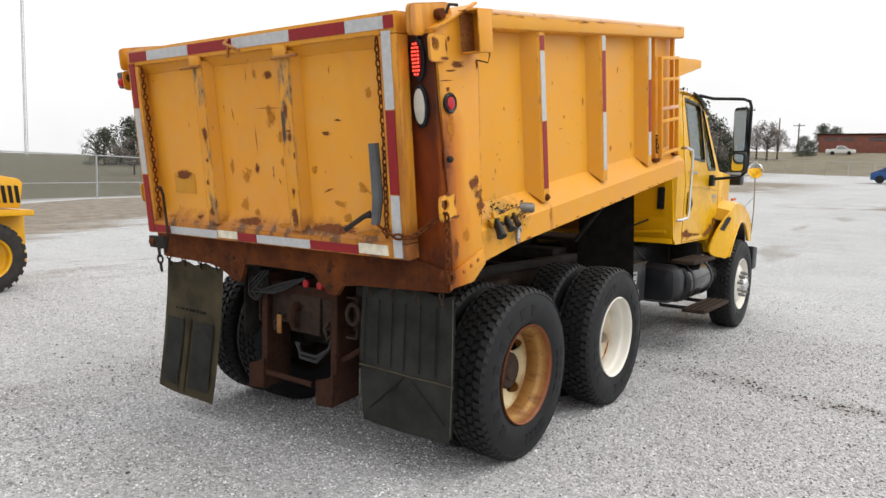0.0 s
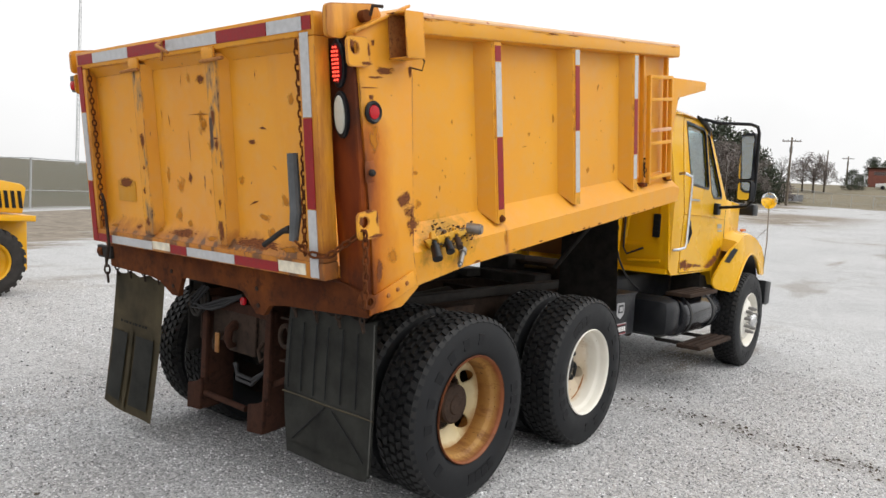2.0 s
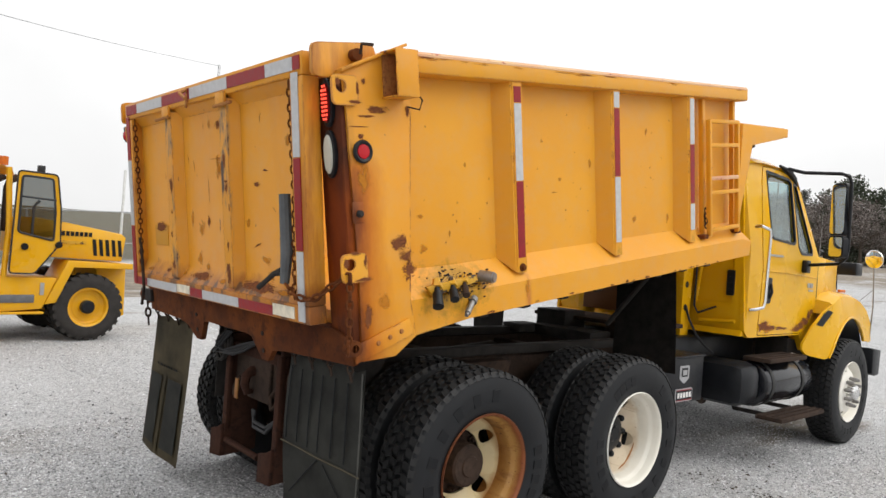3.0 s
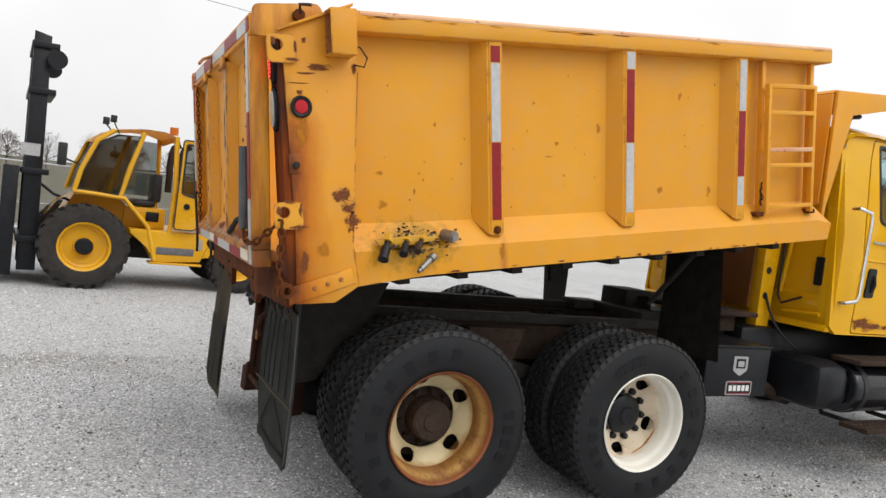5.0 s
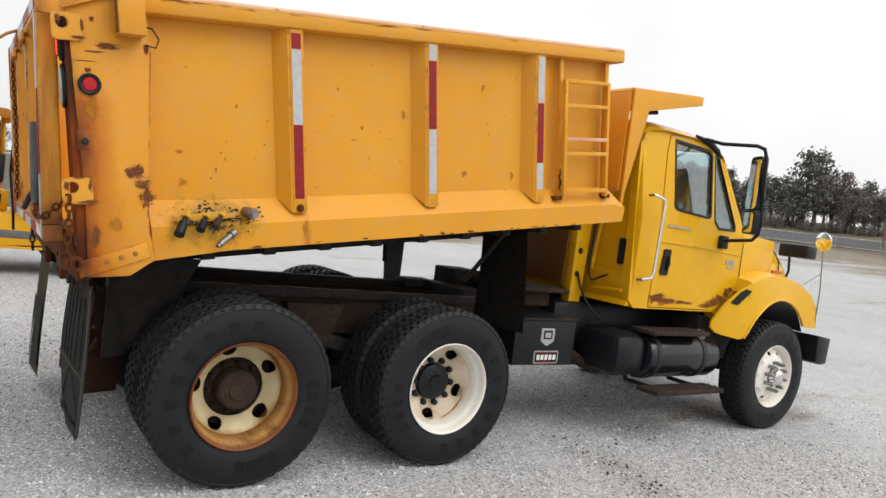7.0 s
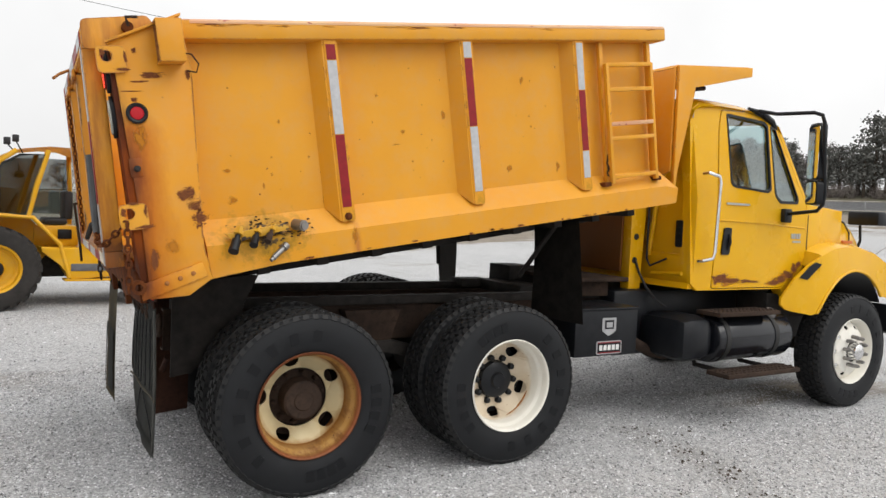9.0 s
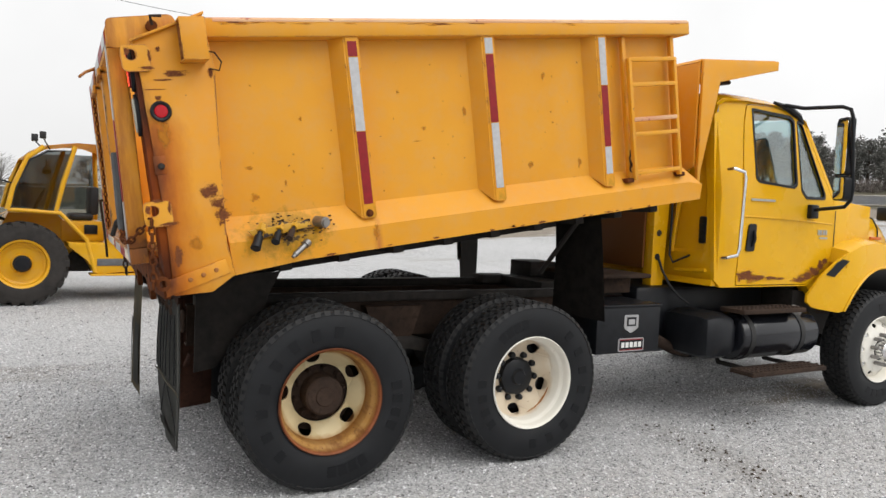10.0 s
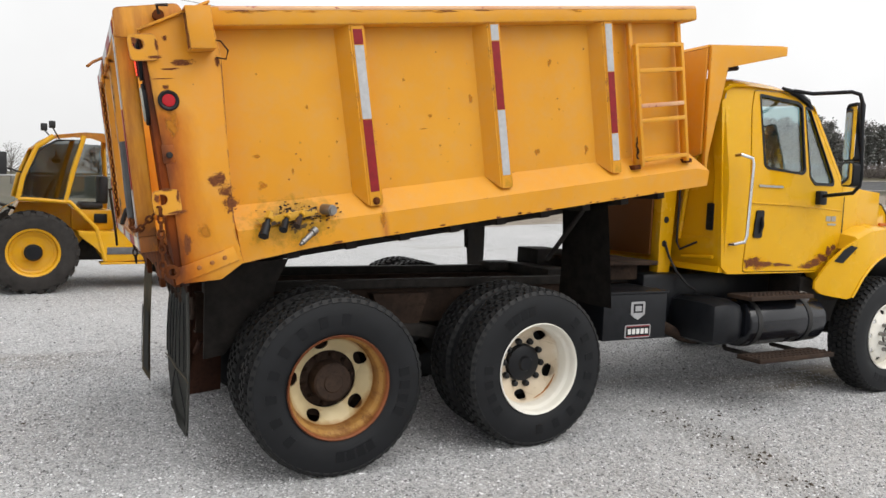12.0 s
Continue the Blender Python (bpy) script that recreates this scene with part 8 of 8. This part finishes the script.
# clump and single trees further round
for az, dist, el, wide, style in ((20.3, 104, 6.0, 0.46, "cedar"), (18.9, 100, 7.0, 0.44, "cedar"), (17.4, 98, 6.2, 0.44, "cedar"), (16.2, 100, 5.0, 0.46, "cedar"), (15.3, 103, 4.0, 0.5, "cedar"), (21.6, 106, 5.0, 0.45, "oak"), (19.6, 92, 5.8, 0.6, "oak"), (18.2, 92, 5.4, 0.6, "oak"), (16.9, 94, 3.9, 0.6, "oak"), (20.8, 94, 5.2, 0.6, "oak"), (14.3, 112, 2.9, 0.6, "shrub"),
                                  (14.3, 140, 4.5, 0.40, "bare"), (12.9, 140, 4.4, 0.44, "oak"), (12.2, 138, 4.7, 0.44, "oak"), (11.5, 140, 4.2, 0.46, "oak"), (9.8, 150, 3.7, 0.5, "cedar"), (9.3, 152, 3.4, 0.5, "cedar"), (8.5, 190, 4.5, 0.5, "cedar"), (7.7, 192, 4.3, 0.5, "cedar")):
    h = up_to(el, dist, az)
    tree(az, dist, h, h * wide, style, int(az * 100), "trees beyond the yard")
# trees beyond the back fence
for az, dist, el, wide, style in ((62.9, 100, 3.0, 0.5, "bare"), (62.4, 100, 3.0, 0.6, "cedar"), (60.6, 104, 3.9, 0.6, "cedar"), (59.3, 104, 4.6, 0.60, "cedar"), (60.9, 70, 2.4, 0.75, "oak"), (59.6, 68, 2.6, 0.7, "oak"), (57.5, 106, 4.2, 0.5, "oak"), (65.6, 160, 1.1, 0.7, "bare"), (64.9, 160, 1.0, 0.7, "oak"),
                                  (88.0, 95, 2.6, 0.42, "oak"), (90.5, 92, 2.9, 0.40, "bare"), (93.4, 90, 2.6, 0.42, "bare"), (95.8, 92, 2.2, 0.45, "oak"), (98.0, 95, 1.8, 0.5, "bare"), (85.5, 98, 2.4, 0.42, "bare"), (83.2, 100, 2.0, 0.5, "oak"), (100.5, 97, 2.2, 0.45, "oak")):
    h = up_to(el, dist, az)
    tree(az, dist, h, h * wide, style, int(az * 100) + 7, "trees behind the fence")


def utility_pole(az, dist, el, arms=True):
    x, y = -0.8 + dist * math.cos(radians(az)), -4.2 + dist * math.sin(radians(az))
    h = up_to(el, dist, az)
    p = thing("utility_pole", "weathered wooden utility pole with crossarm", "pole", pose(x, y, rise(x, y) - 0.05, 0, 0, az), "utility poles")
    b = bmesh.new()
    tube(b, [(0, 0, 0), (0, 0, h)], [0.16, 0.11], 8)
    part("pole_shaft", b, POLE_WOOD, p)
    if arms:
        b = bmesh.new()
        box(b, -0.07, 0.07, -1.1, 1.1, h - 0.55, h - 0.42)
        part("crossarm", b, POLE_WOOD, p)
        for yy in (-1.0, -0.4, 0.4, 1.0):
            b = bmesh.new()
            tube(b, [(0, yy, h - 0.42), (0, yy, h - 0.28)], 0.05, 6)
            part("insulator", b, PIPE, p)
        b = bmesh.new()
        tube(b, [(0.2, 0, h - 1.9), (0.2, 0, h - 1.2)], 0.20, 10)
        part("transformer", b, GALV, p)


utility_pole(14.0, 100, 5.9)
utility_pole(11.4, 165, 5.0, False)
utility_pole(10.1, 170, 4.6)
utility_pole(23.6, 120, 7.6, False)

# lattice radio mast with its stay wire, and a thin white post at the fence
MAST_AZ, MAST_D = 66.5, 150.0
mx, my = -1.6 + MAST_D * math.cos(radians(MAST_AZ)), -3.5 + MAST_D * math.sin(radians(MAST_AZ))
mh = 1.7 + MAST_D * math.tan(radians(12.7)) - rise(mx, my)
radio = thing("radio_mast", "slender grey lattice radio mast", "mast", pose(mx, my, rise(mx, my)))
for k in range(3):
    b = bmesh.new()
    a = k * math.tau / 3
    tube(b, [(0.30 * math.cos(a), 0.30 * math.sin(a), 0), (0.24 * math.cos(a), 0.24 * math.sin(a), mh)], 0.05, 5)
    part("mast_leg", b, GALV, radio)
b = bmesh.new()
for i in range(int(mh / 0.9)):
    for k in range(3):
        a0, a1 = k * math.tau / 3, (k + 1) * math.tau / 3
        tube(b, [(0.29 * math.cos(a0), 0.29 * math.sin(a0), i * 0.9), (0.29 * math.cos(a1), 0.29 * math.sin(a1), i * 0.9 + 0.9)], 0.022, 4)
part("mast_bracing", b, GALV, radio)
cable = thing("overhead_cable", "thin dark cable across the sky", "cable")
b = bmesh.new()
p0 = Vector((mx, my, rise(mx, my) + mh - 0.3))
p1 = Vector((-40.0, 60.0, 22.0))
tube(b, [p0.lerp(p1, k / 14) - Vector((0, 0, 2.2 * math.sin(math.pi * k / 14))) for k in range(15)], 0.035, 5)
part("cable_span", b, PIPE, cable)
white_post = thing("marker_post", "thin white metal post beside the fence", "post", pose(-1.6 + 31.0 * math.cos(radians(72.2)), -3.6 + 31.0 * math.sin(radians(72.2)), 0))
b = bmesh.new()
tube(b, [(0, 0, 0), (0, 0, 3.9)], 0.05, 8)
part("post_shaft", b, WHITE_PAINT, white_post)

# low brick building with a parked pickup and a blue car far off
def place(az, dist):
    x, y = -1.6 + dist * math.cos(radians(az)), -3.5 + dist * math.sin(radians(az))
    return pose(x, y, rise(x, y), 0, 0, az - 90)


house = thing("brick_building", "low flat-roofed red brick building with strip windows", "building", place(5.2, 165))
tall = up_to(3.75, 165, 5.2)
b = bmesh.new()
box(b, -9.6, 24.0, 0, 14.0, -1.0, tall, 0.05)
part("brick_wall", b, BRICK_FAR, house)
b = bmesh.new()
box(b, -9.9, 24.3, -0.3, 14.3, tall + 0.004, tall + 0.30)
part("roof_edge", b, RUST_SHADED, house)
for x0, x1 in ((-8.6, -6.2), (-5.6, -3.2), (-0.8, 4.4), (5.0, 10.2), (12.0, 17.0)):
    b = bmesh.new()
    box(b, x0, x1, -0.06, 0.02, tall * 0.66, tall * 0.86)
    part("building_window", b, PANE_DARK, house)


def far_car(az, dist, paint, label, pickup=False):
    c = thing("parked_car", label, "car", place(az, dist))
    b = bmesh.new()
    prof = [(-2.6, 0.35), (2.5, 0.35), (2.55, 0.75), (2.4, 1.0), (1.2, 1.08), (0.5, 1.72), (-0.6, 1.74), (-0.9, 1.1), (-2.55, 1.05)] if pickup else [(-2.1, 0.3), (2.1, 0.3), (2.15, 0.65), (1.95, 0.85), (1.1, 0.95), (0.4, 1.42), (-1.0, 1.42), (-1.7, 0.98), (-2.1, 0.92)]
    prism(b, prof, "y", -0.9, 0.9, 0.06)
    part("car_body", b, paint, c)
    b = bmesh.new()
    prism(b, [(0.95, 1.06), (0.46, 1.36 if not pickup else 1.62), (-0.9 if not pickup else -0.5, 1.36 if not pickup else 1.62), (-1.4 if not pickup else -0.75, 1.02)], "y", -0.915, 0.915)
    part("car_window", b, PANE_DARK, c)
    for x in (-1.4, 1.4):
        for y in (-0.85, 0.85):
            b = bmesh.new()
            lathe(b, [(0, 0.1), (0.2, 0.1), (0.34, 0.1), (0.34, -0.1), (0, -0.1)], pose(x, y, 0.34), 16)
            part("car_wheel", b, RUBBER, c)


far_car(7.1, 157, WHITE_PAINT, "white pickup parked before the brick building", True)
far_car(3.65, 72, BLUE_PAINT, "dark blue car parked at the yard's far side")
